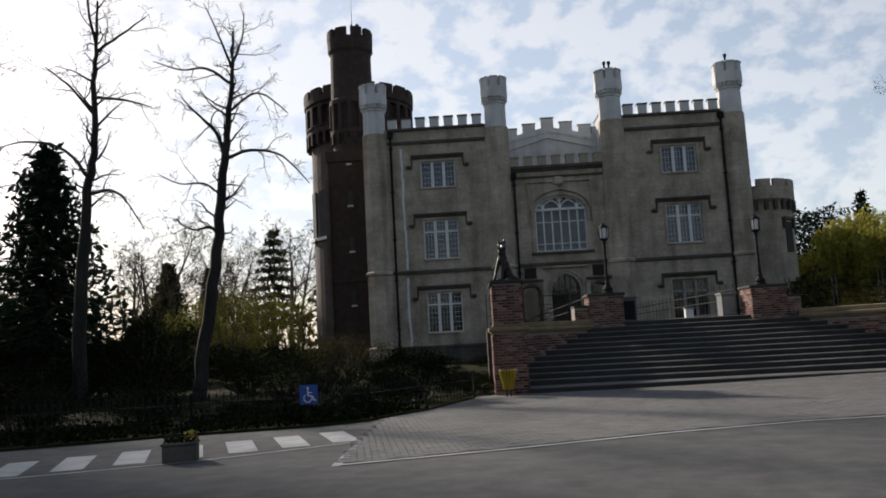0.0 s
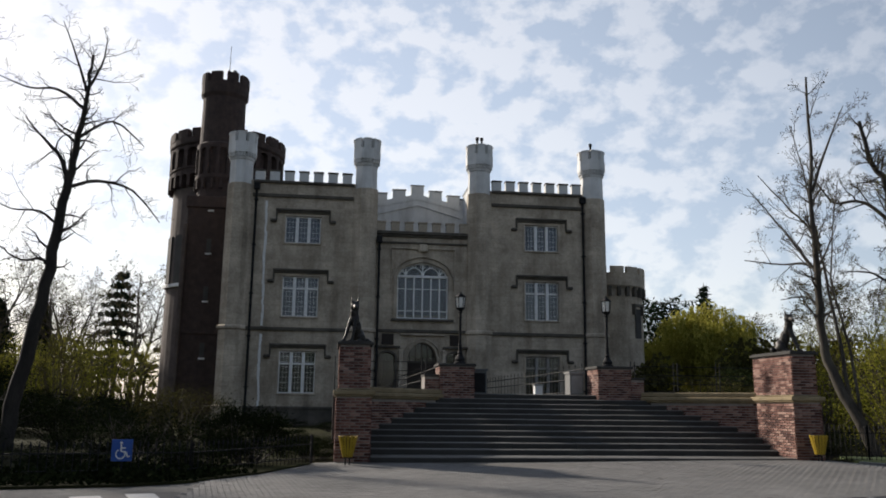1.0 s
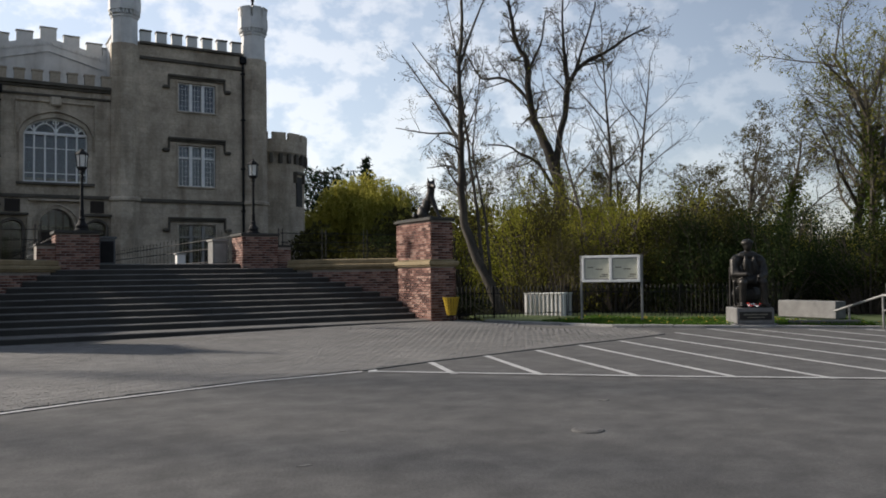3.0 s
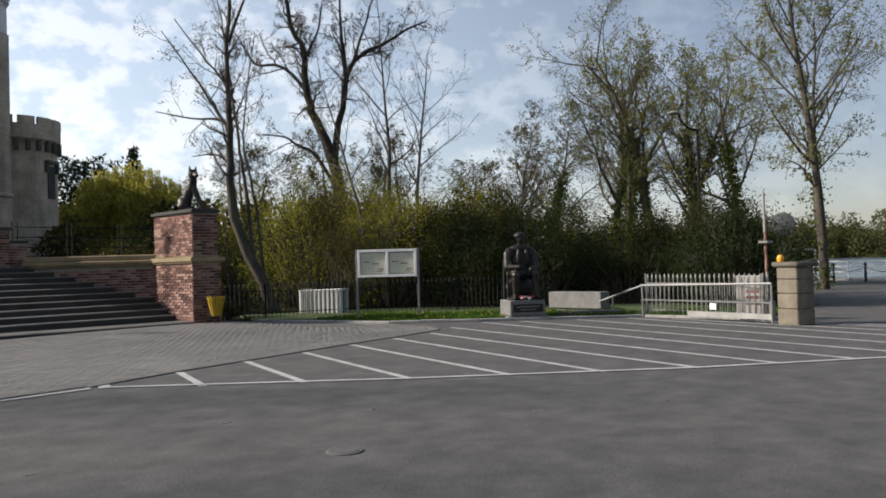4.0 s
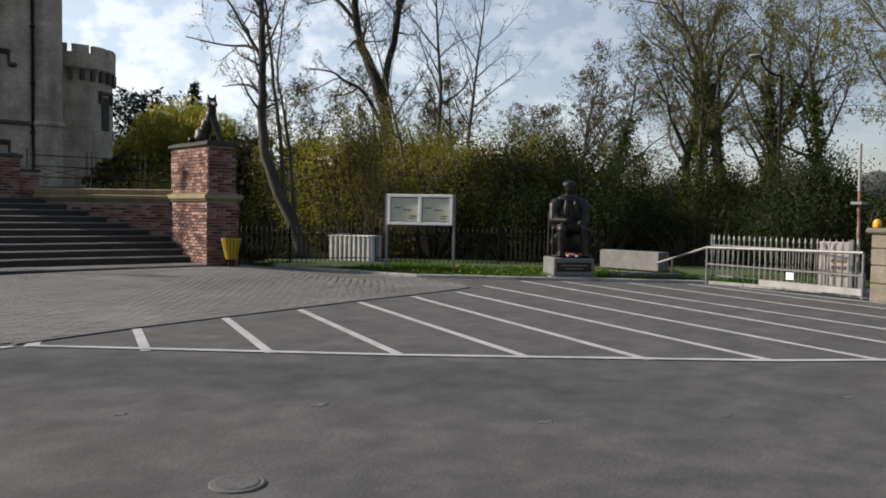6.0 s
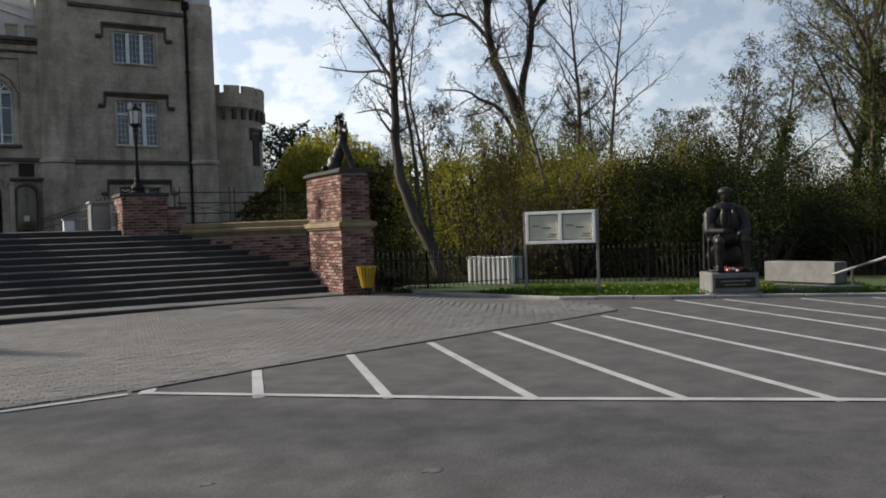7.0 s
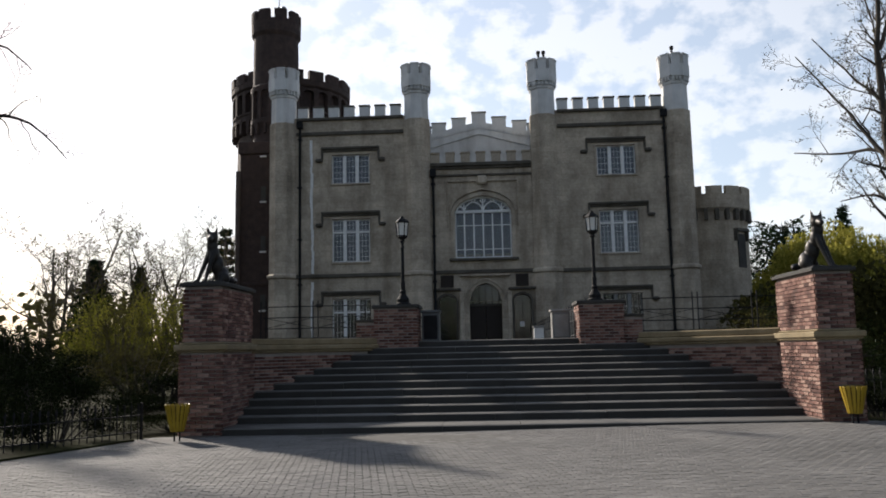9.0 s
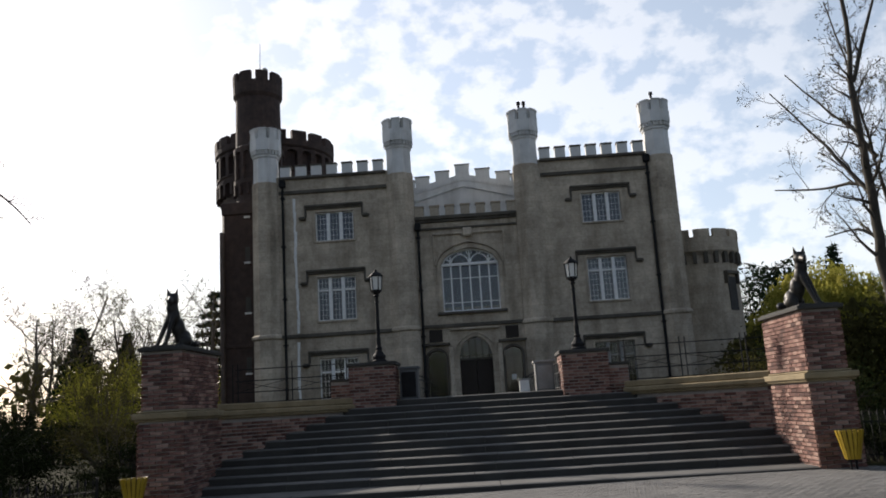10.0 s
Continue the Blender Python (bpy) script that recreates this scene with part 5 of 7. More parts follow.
def limb_tree(name, loc, facing, limbs, seed, label, every=1.6, reach=1.6, spread=55, spec=None, bark=None, twig=None, leaf=None, leaf_size=0.08, leaf_keep=0.2, bow=0.25, group=""):
    """A tree of shaped main limbs, each (first radius, last radius, where side shoots begin, (across, up) stations), with grown side shoots."""
    rng = random.Random(seed)
    spec = spec or [None, (6, 0.5, 46, 0.16, 0.05), (5, 0.5, 44, 0.2, 0.02), (0, 0, 0, 0.24, 0.0)]
    th = thing(name, loc, label, "tree", group)
    L = Vector(loc)
    ax = Vector((math.cos(radians(facing)), math.sin(radians(facing)), 0))
    dp = Vector((-ax.y, ax.x, 0))
    thick, thin, tips = [], [], []
    spine = []
    for ra, rb, start, st in limbs:
        w0 = rng.uniform(-bow, bow)
        d0 = min(spine, key=lambda m: (m[0] - st[0][0]) ** 2 + (m[1] - st[0][1]) ** 2)[2] if spine else 0.0
        D = [d0 + w0 * (i / len(st)) ** 1.5 * 4 for i in range(len(st))]
        P = [L + ax * u + Vector((0, 0, z)) + dp * D[i] for i, (u, z) in enumerate(st)]
        for i in range(len(st) - 1):
            spine += [tuple(x + (y - x) * j / 6 for x, y in zip((*st[i], D[i]), (*st[i + 1], D[i + 1]))) for j in range(6)]
        path = []
        for i in range(len(P) - 1):
            p0, p1, p2, p3 = P[max(0, i - 1)], P[i], P[i + 1], P[min(len(P) - 1, i + 2)]
            for j in range(4):
                t = j / 4
                c = 0.5 * ((2 * p1) + (p2 - p0) * t + (2 * p0 - 5 * p1 + 4 * p2 - p3) * t * t + (3 * p1 - p0 - 3 * p2 + p3) * t ** 3)
                path.append(c + Vector((rng.gauss(0, 1), rng.gauss(0, 1), 0)) * (0.012 + 0.05 * ra))
        path.append(P[-1])
        n = len(path)
        path = [(p, ra + (rb - ra) * i / (n - 1)) for i, p in enumerate(path)]
        thick.append((path, 9 if ra > 0.12 else 6))
        total = sum((path[i + 1][0] - path[i][0]).length for i in range(n - 1))
        m = max(2, int(total * every))
        for k in range(m):
            f = start + (1 - start) * (k + rng.random()) / m
            i = min(n - 2, int(f * (n - 1)))
            q, r = path[i]
            axis = (path[i + 1][0] - q).normalized()
            sd = axis.orthogonal().normalized()
            sd.rotate(Matrix.Rotation(k * 2.4 + rng.uniform(-0.6, 0.6), 3, axis))
            a = radians(spread * rng.uniform(0.65, 1.3))
            grow(rng, q, (axis * math.cos(a) + sd * math.sin(a)).normalized(), reach * rng.uniform(0.5, 1.25) * (1.1 - 0.5 * f), max(0.012, min(r * 0.5, 0.05)), 1, spec, thick, thin, tips)
    part("trunk", tube_mesh(thick), bark or M_BARK, th, smooth=True)
    tagged(part("twig", tube_mesh(thin), twig or M_TWIG, th), kind="stuff")
    if leaf is not None:
        pts = [p + Vector((rng.gauss(0, 0.05), rng.gauss(0, 0.05), rng.gauss(0, 0.05))) for p in tips if rng.random() < leaf_keep]
        tagged(part("crown", leaf_mesh(pts, leaf_size, rng), leaf, th), kind="stuff")
    return th


def shrub(name, loc, size, seed, label, leaf, leaf_size=0.09, count=2600, category="shrub", group="", bark=None, gaps=0.3):
    """Many thin stems and an uneven cloud of small leaves in clumps."""
    rng = random.Random(seed)
    th = thing(name, loc, label, category, group)
    L = Vector(loc)
    stems, pts = [], []
    clumps = []
    for k in range(26):
        a, t = rng.uniform(0, 2 * math.pi), rng.random() ** 0.6
        rr = math.sqrt(rng.random())
        h = rng.uniform(0.18, 1.0)
        wide = math.sqrt(max(0.05, 1 - (h - 0.35) ** 2 * 1.9))
        c = L + Vector((math.cos(a) * rr * size[0] * wide, math.sin(a) * rr * size[1] * wide, h * size[2]))
        clumps.append((c, rng.uniform(0.16, 0.34)))
        b = L + Vector((math.cos(a) * 0.15 * size[0], math.sin(a) * 0.15 * size[1], -0.1))
        mid = b.lerp(c, 0.55) + Vector((rng.gauss(0, 0.1), rng.gauss(0, 0.1), 0.15)) * size[2] * 0.2
        stems.append(([(b, 0.018 * size[2]), (mid, 0.011 * size[2]), (c, 0.004)], 4))
        for j in range(4):
            e = c + Vector((rng.gauss(0, 1) * size[0], rng.gauss(0, 1) * size[1], rng.gauss(0.4, 0.7) * size[2])) * 0.16
            stems.append(([(mid.lerp(c, 0.6), 0.006 * size[2]), (e, 0.003)], 3))
    for k in range(count):
        c, r = clumps[int(rng.random() * len(clumps))]
        g = Vector((rng.gauss(0, 1) * size[0], rng.gauss(0, 1) * size[1], rng.gauss(0, 1) * size[2] * 0.8)) * r * 0.62
        q = c + g
        if q.z > L.z - 0.05:
            pts.append(q)
    tagged(part("stem", tube_mesh(stems), bark or M_TWIG, th), kind="stuff")
    tagged(part("crown", leaf_mesh(pts, leaf_size, rng), leaf, th), kind="stuff")
    return th


def conifer(name, loc, height, wide, seed, label, tiers=26, bare=0.08, pine=False, fill=1.0):
    rng = random.Random(seed)
    L = Vector(loc)
    th = thing(name, loc, label, "conifer")
    part("trunk", tube_mesh([([(L - Vector((0, 0, 0.3)), height * 0.018), (L + Vector((0, 0, height)), 0.02)], 8)]), M_BARK, th)
    stems, pts = [], []
    for t in range(tiers):
        f = bare + (1 - bare) * t / tiers
        ln = wide * (1 - f) ** 0.8 * rng.uniform(0.75, 1.15) + 0.12
        if pine:
            ln = wide * (0.35 + 0.65 * math.sin(math.pi * min(1, 0.15 + 0.85 * (1 - f)))) * rng.uniform(0.5, 1.2)
        for k in range(7):
            a = t * 1.3 + k * 2 * math.pi / 7 + rng.uniform(-0.2, 0.2)
            b = L + Vector((0, 0, height * f))
            l2 = ln * rng.uniform(0.7, 1.1)
            e = b + Vector((math.cos(a) * l2, math.sin(a) * l2, -0.18 * l2 + (0.25 * l2 if pine else 0)))
            stems.append(([(b, 0.02 + 0.01 * ln), (e, 0.006)], 3))
            for j in range(int(fill * ((22 if pine else 12) + 18 * l2 / max(0.5, wide)))):
                u = rng.uniform(0.15, 1.05)
                pts.append(b.lerp(e, u) + Vector((rng.gauss(0, 0.12), rng.gauss(0, 0.12), rng.gauss(-0.05, 0.08))) * (0.5 + 0.12 * wide))
    tagged(part("branch", tube_mesh(stems), M_BARK, th), kind="stuff")
    tagged(part("crown", leaf_mesh(pts, 0.13 * height ** 0.5, rng, droop=0.6, narrow=0.4), M_NEEDLE, th), kind="stuff")
    return th


def willow(loc, height, wide, seed):
    rng = random.Random(seed)
    L = Vector(loc)
    th = thing("willow", loc, "weeping willow with fresh yellow-green hanging twigs", "tree")
    thick, thin, tips = [], [], []
    grow(rng, L, Vector((0, 0, 1)), height * 0.75, 0.4, 0, [(9, 0.55, 50, 0.08, 0.1, 0.3), (5, 0.5, 45, 0.12, 0.1), (0, 0, 0, 0.15, 0.05)], thick, thin, tips)
    part("trunk", tube_mesh(thick + thin), M_BARK, th)
    strands, pts = [], []
    for c in range(75):
        ca, cr = rng.uniform(0, 2 * math.pi), math.sqrt(rng.random())
        ctop = height * (0.42 + 0.58 * math.sqrt(max(0, 1 - cr * cr * 0.9))) * rng.uniform(0.85, 1.03)
        cc = Vector((math.cos(ca) * cr * wide, math.sin(ca) * cr * wide, 0))
        cl = rng.uniform(0.28, 0.6) * height
        for k in range(20):
            a, rr = rng.uniform(0, 2 * math.pi), math.sqrt(rng.random()) * 1.3
            top = L + cc + Vector((math.cos(a) * rr, math.sin(a) * rr, ctop - 0.45 * rr * rr))
            ln = cl * rng.uniform(0.7, 1.15)
            q = [top + Vector((math.cos(a) * 0.07 * i, math.sin(a) * 0.07 * i, -ln * i / 5)) for i in range(6)]
            strands.append(([(v, 0.016) for v in q], 3))
            for j in range(24):
                u = rng.random() ** 1.2 * 4.99
                i = int(u)
                pts.append(q[i].lerp(q[i + 1], u - i) + Vector((rng.gauss(0, 0.10), rng.gauss(0, 0.10), 0)))
    tagged(part("strand", tube_mesh(strands), M_LEAF_W, th), kind="stuff")
    tagged(part("crown", leaf_mesh(pts, 0.32, rng, droop=1.6, narrow=0.4), M_LEAF_W, th), kind="stuff")
    return th


BARE = [(24, 0.27, 58, 0.03, 0.01, 0.16), (9, 0.42, 46, 0.2, 0.06), (6, 0.5, 45, 0.24, 0.03), (4, 0.5, 42, 0.26, 0.0), (0, 0, 0, 0.26, 0.0)]
DENSE = [(14, 0.42, 48, 0.07, 0.05, 0.25), (9, 0.48, 42, 0.13, 0.06), (6, 0.5, 42, 0.17, 0.03), (4, 0.5, 45, 0.2, 0.02), (0, 0, 0, 0.2, 0.0)]
# left of the castle
KINK = [None, (5, 0.55, 50, 0.26, 0.02), (4, 0.5, 48, 0.3, 0.0), (0, 0, 0, 0.3, 0.0)]
limb_tree("tree", (-6.5, 26.4, 0), 19, [
    (0.27, 0.03, 0.4, [(-0.12, -0.3), (-0.03, 0.74), (0.33, 3.3), (0.64, 5.56), (0.82, 7.72), (1.02, 9.12), (1.13, 10.34), (1.22, 11.8), (1.3, 12.8)]),
    (0.07, 0.015, 0.2, [(0.65, 5.6), (0.36, 5.85), (-0.2, 5.75), (-0.8, 6.1)]), (0.09, 0.02, 0.2, [(0.94, 8.4), (0.56, 9.28), (0.1, 9.75), (-0.5, 10.4)]), (0.06, 0.015, 0.2, [(1.14, 10.95), (0.38, 11.46), (-0.5, 11.4), (-1.4, 11.7)]),
    (0.08, 0.015, 0.2, [(0.9, 8.2), (1.78, 8.6), (2.92, 8.45), (3.9, 7.5)]), (0.06, 0.015, 0.2, [(1.08, 9.9), (2.09, 10.6), (3.08, 9.8)]), (0.05, 0.012, 0.2, [(0.78, 6.93), (0.19, 7.35), (-0.6, 7.3), (-1.3, 7.6)]), (0.05, 0.012, 0.2, [(0.73, 6.35), (1.29, 6.87)]),
    (0.06, 0.012, 0.2, [(1.22, 11.6), (1.6, 12.6), (1.7, 13.8)]), (0.06, 0.012, 0.2, [(1.2, 11.5), (0.8, 12.6), (0.3, 13.6)])],
    3, "tall slender leafless tree with dark bark", every=2.4, reach=1.5, spec=KINK, bark=M_BARK_D, twig=M_BARK_D)
limb_tree("tree", (-10.4, 24.0, 0), 22, [
    (0.24, 0.03, 0.4, [(0.75, -0.3), (0.8, 2.0), (0.9, 4.75), (1.02, 5.98), (1.1, 7.24), (1.29, 8.53), (1.27, 10.5), (1.35, 11.7), (1.4, 13.2)]),
    (0.07, 0.015, 0.2, [(1.06, 6.8), (1.7, 6.94), (2.2, 6.6), (2.75, 5.6)]), (0.06, 0.015, 0.2, [(1.27, 10.0), (2.19, 9.95), (3.04, 9.75)]), (0.06, 0.015, 0.2, [(1.35, 11.5), (2.07, 12.1), (2.9, 12.8)]),
    (0.07, 0.015, 0.2, [(1.05, 7.4), (0.4, 8.2), (-0.6, 8.4), (-1.5, 8.1)]), (0.06, 0.015, 0.2, [(1.28, 9.4), (0.5, 10.4), (-0.2, 11.0)]), (0.06, 0.015, 0.2, [(1.36, 11.8), (1.1, 13.0), (1.2, 14.6)])],
    8, "tall slender leafless tree with dark bark", every=2.2, reach=1.5, spec=KINK, bark=M_BARK_D, twig=M_BARK_D)
tree("tree", (-14.5, 22.0, 0), 15.5, 0.2, 14, "leafless tree with spreading thin branches", lean=(0.02, 0, 1), spec=BARE, bark=M_BARK_D, twig=M_BARK_D)
conifer("yew", (-14.3, 31.0, 0), 10.4, 4.4, 21, "dense dark evergreen conifer", tiers=44)
# next four conifers stand out of view, added to shade the left asphalt
conifer("yew", (-21.0, 25.5, 0), 16.0, 5.5, 24, "tall dense conifer out of view, added to shade the left asphalt", tiers=26)
conifer("pine", (-28.5, 36.0, 0), 24.0, 7.0, 25, "tall broad pine out of view, added to shade the left asphalt", tiers=26, pine=True)
conifer("pine", (-32.0, 34.0, 0), 25.0, 6.5, 28, "tall broad pine out of view, added to shade the left asphalt", tiers=26, pine=True)
conifer("yew", (-15.5, 18.5, 0), 10.5, 3.6, 26, "dense dark evergreen conifer", tiers=24)
conifer("yew", (-29.9, 85.0, 0), 11.6, 4.6, 22, "dense dark evergreen conifer", tiers=26, fill=3.0)
conifer("yew", (-26.5, 88, 0), 11.2, 2.6, 27, "narrow dark evergreen conifer", tiers=24, fill=2.0)
conifer("larch", (-24.6, 110.0, 0), 19.0, 6.0, 23, "dark conifer with layered open branches", tiers=11, bare=0.3, fill=3.5)
# right of the stairs
MID = [(13, 0.36, 46, 0.06, 0.09, 0.4), (7, 0.45, 42, 0.12, 0.05), (5, 0.5, 42, 0.16, 0.02), (0, 0, 0, 0.2, 0.0)]
UPR = [None, (6, 0.5, 40, 0.16, 0.10), (5, 0.5, 42, 0.2, 0.04), (0, 0, 0, 0.22, 0.0)]
limb_tree("tree", (20.9, 24.9, 0), -50, [
    (0.22, 0.035, 0.45, [(0.1, -0.3), (-0.40, 1.06), (-1.15, 2.75), (-1.33, 4.1), (-1.31, 5.9), (-1.3, 7.7), (-1.21, 9.7), (-1.05, 13.2)]),
    (0.075, 0.015, 0.5, [(-0.66, 1.65), (-0.84, 3.7), (-1.12, 5.5), (-1.36, 7.2), (-1.7, 9.5), (-2.2, 12.0)]), (0.06, 0.015, 0.55, [(-0.35, 0.95), (-0.50, 2.9), (-0.77, 4.5), (-1.06, 5.8), (-1.0, 7.2), (-0.7, 9.6)]),
    (0.07, 0.015, 0.2, [(-1.34, 6.2), (-1.84, 7.0), (-2.35, 7.8), (-3.6, 9.6)]), (0.06, 0.015, 0.2, [(-1.36, 6.35), (-1.8, 6.55), (-2.6, 6.6), (-3.9, 6.9)]), (0.06, 0.015, 0.2, [(-1.31, 7.2), (-1.8, 8.1), (-2.3, 8.7), (-3.4, 10.2)]),
    (0.05, 0.012, 0.2, [(-1.3, 5.0), (-1.8, 5.35), (-2.6, 5.3)]), (0.06, 0.012, 0.2, [(-1.2, 9.0), (-0.6, 10.6), (0.0, 12.0)])],
    31, "leaning young tree with light bark and thin side stems", every=1.8, reach=1.75, spec=UPR, bark=M_BARK, leaf=M_LEAF_O, leaf_size=0.07, leaf_keep=0.22)
limb_tree("tree", (30.16, 33.36, 0), -50, [
    (0.36, 0.08, 0.5, [(0.7, -0.3), (0.55, 2.5), (0.14, 6.1), (-0.24, 7.47), (-0.75, 8.67), (-1.13, 9.87), (-1.3, 12.26), (-1.82, 13.3), (-2.2, 15.5)]),
    (0.11, 0.025, 0.2, [(-1.15, 10.1), (-1.92, 11.06), (-2.73, 11.57), (-3.7, 11.64), (-4.3, 12.4), (-5.0, 13.6)]), (0.19, 0.035, 0.2, [(0.1, 6.4), (0.23, 8.06), (0.66, 9.72), (0.86, 11.08), (1.63, 12.0), (2.6, 12.4), (3.8, 13.1), (4.8, 13.5)]),
    (0.14, 0.03, 0.2, [(0.8, 10.8), (0.62, 12.28), (0.54, 13.6), (0.5, 15.6)]), (0.11, 0.025, 0.2, [(0.2, 5.3), (-0.82, 7.0), (-1.78, 7.56), (-2.33, 7.94), (-3.4, 8.1)]), (0.09, 0.02, 0.2, [(-1.28, 11.8), (-0.6, 13.0), (-0.3, 14.6)]), (0.09, 0.02, 0.2, [(0.86, 11.0), (1.7, 13.2), (2.2, 15.0)])],
    36, "large forked tree with bare twigs", bark=M_BARK_D, every=2.0, reach=2.0, spec=[None, (7, 0.5, 48, 0.22, 0.03), (6, 0.5, 46, 0.24, 0.02), (4, 0.5, 45, 0.24, 0.0), (0, 0, 0, 0.24, 0)], leaf=M_LEAF_O, leaf_size=0.08, leaf_keep=0.08)
tree("tree", (30.93, 30.13, 0), 12.5, 0.15, 38, "slim tree with bare upright twigs", spec=MID, leaf=M_LEAF_O, leaf_size=0.07, leaf_keep=0.3, group="slim trees")
tree("tree", (31.9, 29.4, 0), 12.0, 0.13, 39, "slim tree with bare upright twigs", spec=MID, leaf=M_LEAF_O, leaf_size=0.07, leaf_keep=0.3, group="slim trees")
tree("tree", (25.9, 25.2, 0), 9.8, 0.09, 40, "slim tree with bare upright twigs", lean=(-0.08, 0.04, 1), spec=MID, bark=M_BARK_L, leaf=M_LEAF_Y, leaf_size=0.07, leaf_keep=0.25, group="slim trees")
IVY = [(13, 0.48, 44, 0.07, 0.05, 0.34), (9, 0.5, 40, 0.15, 0.05), (7, 0.5, 42, 0.2, 0.02), (4, 0.5, 44, 0.22, 0.0), (0, 0, 0, 0.22, 0.0)]
for k, (x, y, h, r, stems, lf, keep) in enumerate(((40.9, 28.3, 8.8, 0.2, 1, M_LEAF_O, 0.35), (42.2, 24.7, 11.5, 0.28, 2, M_LEAF_Y, 0.4), (42.4, 22.3, 12.8, 0.34, 2, M_LEAF_Y, 0.4), (42.5, 20.0, 11.0, 0.22, 1, M_LEAF_Y, 0.6), (44.0, 19.0, 10.0, 0.2, 1, M_LEAF_Y, 0.5), (46.0, 26.0, 11.0, 0.25, 1, M_LEAF_O, 0.4))):
    tree("tree", (x, y, 0), h, r, 151 + k, "budding lakeside tree with ivy on its trunk", spec=IVY, stems=stems, splay=0.22, bark=M_BARK_L, twig=M_BARK_L, leaf=lf, leaf_size=0.10, leaf_keep=keep, group="lakeside trees", ivy=3600)
tree("tree", (40.7, 14.0, 0), 15.5, 0.21, 54, "tall budding tree with two stems", lean=(0.0, 0.05, 1), spec=[(15, 0.36, 40, 0.05, 0.06, 0.3), (9, 0.5, 40, 0.15, 0.05), (7, 0.5, 42, 0.2, 0.02), (4, 0.5, 44, 0.22, 0.0), (0, 0, 0, 0.22, 0.0)], stems=2, splay=0.10, bark=M_BARK, twig=M_BARK_L, leaf=M_LEAF_Y, leaf_size=0.10, leaf_keep=0.5, group="lakeside trees", ivy=900)
tree("tree", (46.75, 10.8, 0), 9.0, 0.15, 55, "slender ivy-clad tree on the quay", spec=MID, leaf=M_LEAF_Y, leaf_size=0.12, leaf_keep=0.6, group="lakeside trees", ivy=2400)
tree("tree", (50.0, 38.0, 0), 11.0, 0.25, 56, "budding tree behind the hedge", spec=DENSE, leaf=M_LEAF_O, leaf_size=0.14, leaf_keep=0.3)
willow((36.6, 69.6, 0), 10.8, 5.4, 41)
conifer("spruce", (50.4, 98.4, 0), 17.4, 3.0, 42, "dark spruce with pointed top", tiers=24)
conifer("yew", (36.6, 79.5, 0), 12.5, 5.5, 43, "broad dark evergreen tree behind the willow", tiers=22, pine=True)

thicket = tree("tree", (33.0, 37.0, 0), 8.0, 0.16, 91, "budding tree in the thicket behind the hedge", spec=DENSE, leaf=M_LEAF_O, leaf_size=0.10, leaf_keep=0.55, group="thicket trees")

# shrubs and hedges, copied from a few grown ones
def plant(src, rows):
    for x, y, s, sz, turn in rows:
        copy_thing(src, Matrix.Translation((x, y, 0)) @ Matrix.Rotation(turn, 4, 'Z') @ Matrix.Diagonal((s, s, sz, 1)))


rs = random.Random(77)
bush_y = shrub("shrub", (29.0, 27.5, 0), (2.2, 2.0, 4.4), 61, "tall shrub in fresh yellow-green leaf", M_LEAF_Y, 0.085, 6000, group="shrubs")
bush_g = shrub("shrub", (25.6, 20.6, 0), (1.9, 1.7, 3.0), 62, "dense olive-green evergreen shrub", M_LEAF_H, 0.07, 13000, group="shrubs")
bush_d = shrub("shrub", (27.0, 18.2, 0), (2.0, 1.7, 3.1), 63, "dense dark green shrub", M_LEAF_D, 0.07, 13000, group="shrubs")
bush_o = shrub("shrub", (22.3, 23.0, 0), (1.8, 1.6, 2.5), 64, "olive-brown budding shrub with many thin stems", M_LEAF_O, 0.065, 6000, group="shrubs")
low_d = shrub("hedge_shrub", (1.2, 20.0, 0), (1.2, 1.0, 1.25), 65, "low shrub behind the iron fence, shade put into its leaf colour", M_HEDGE_SHADED, 0.055, 9000, group="low shrubs", bark=M_BARK_D)
low_o = shrub("hedge_shrub", (-1.2, 19.0, 0), (1.2, 1.0, 1.2), 66, "low budding shrub with brown twigs, shade put into its leaf colour", M_HEDGE_SHADED, 0.05, 5000, group="low shrubs", bark=M_BARK_D)


def around(pts, jx=0.4, s0=0.85, s1=1.15):
    return [(x + rs.uniform(-jx, jx), y + rs.uniform(-jx, jx), rs.uniform(s0, s1), h * rs.uniform(0.9, 1.1), rs.uniform(0, 6.28)) for x, y, h in pts]


plant(bush_g, around([(27.5, 20.5, 1.05), (30.8, 16.0, 1.0), (33.5, 15.6, 1.0), (25.6, 22.2, 1.0), (36, 18.5, 0.85), (36.5, 24, 0.85), (41, 27, 0.8)]))
plant(bush_d, around([(28.8, 16.6, 1.0), (30.0, 20.0, 1.1), (26.0, 19.4, 0.95), (31.5, 13.6, 0.85), (18.6, 28.5, 0.8), (28, 31, 1.0), (29.6, 13.0, 0.95), (28.4, 12.4, 1.0), (29.0, 11.9, 0.9)]))
plant(bush_y, around([(24.0, 27.5, 0.95), (26.5, 25.5, 0.9), (22.6, 26.0, 0.8), (25.0, 23.6, 0.85), (28.0, 22.8, 0.95), (33.0, 18.0, 0.55), (33, 24, 0.8), (30.5, 22.8, 0.7), (33.5, 20.8, 0.6), (36.5, 21.5, 0.6), (26.2, 29.1, 1.15), (28.6, 29.6, 1.1), (33.0, 36.0, 1.1), (27.5, 38.0, 1.1), (38, 33, 1.0), (44, 40, 1.2), (36, 45, 1.3), (48, 32, 1.2), (54, 47, 1.4)]))
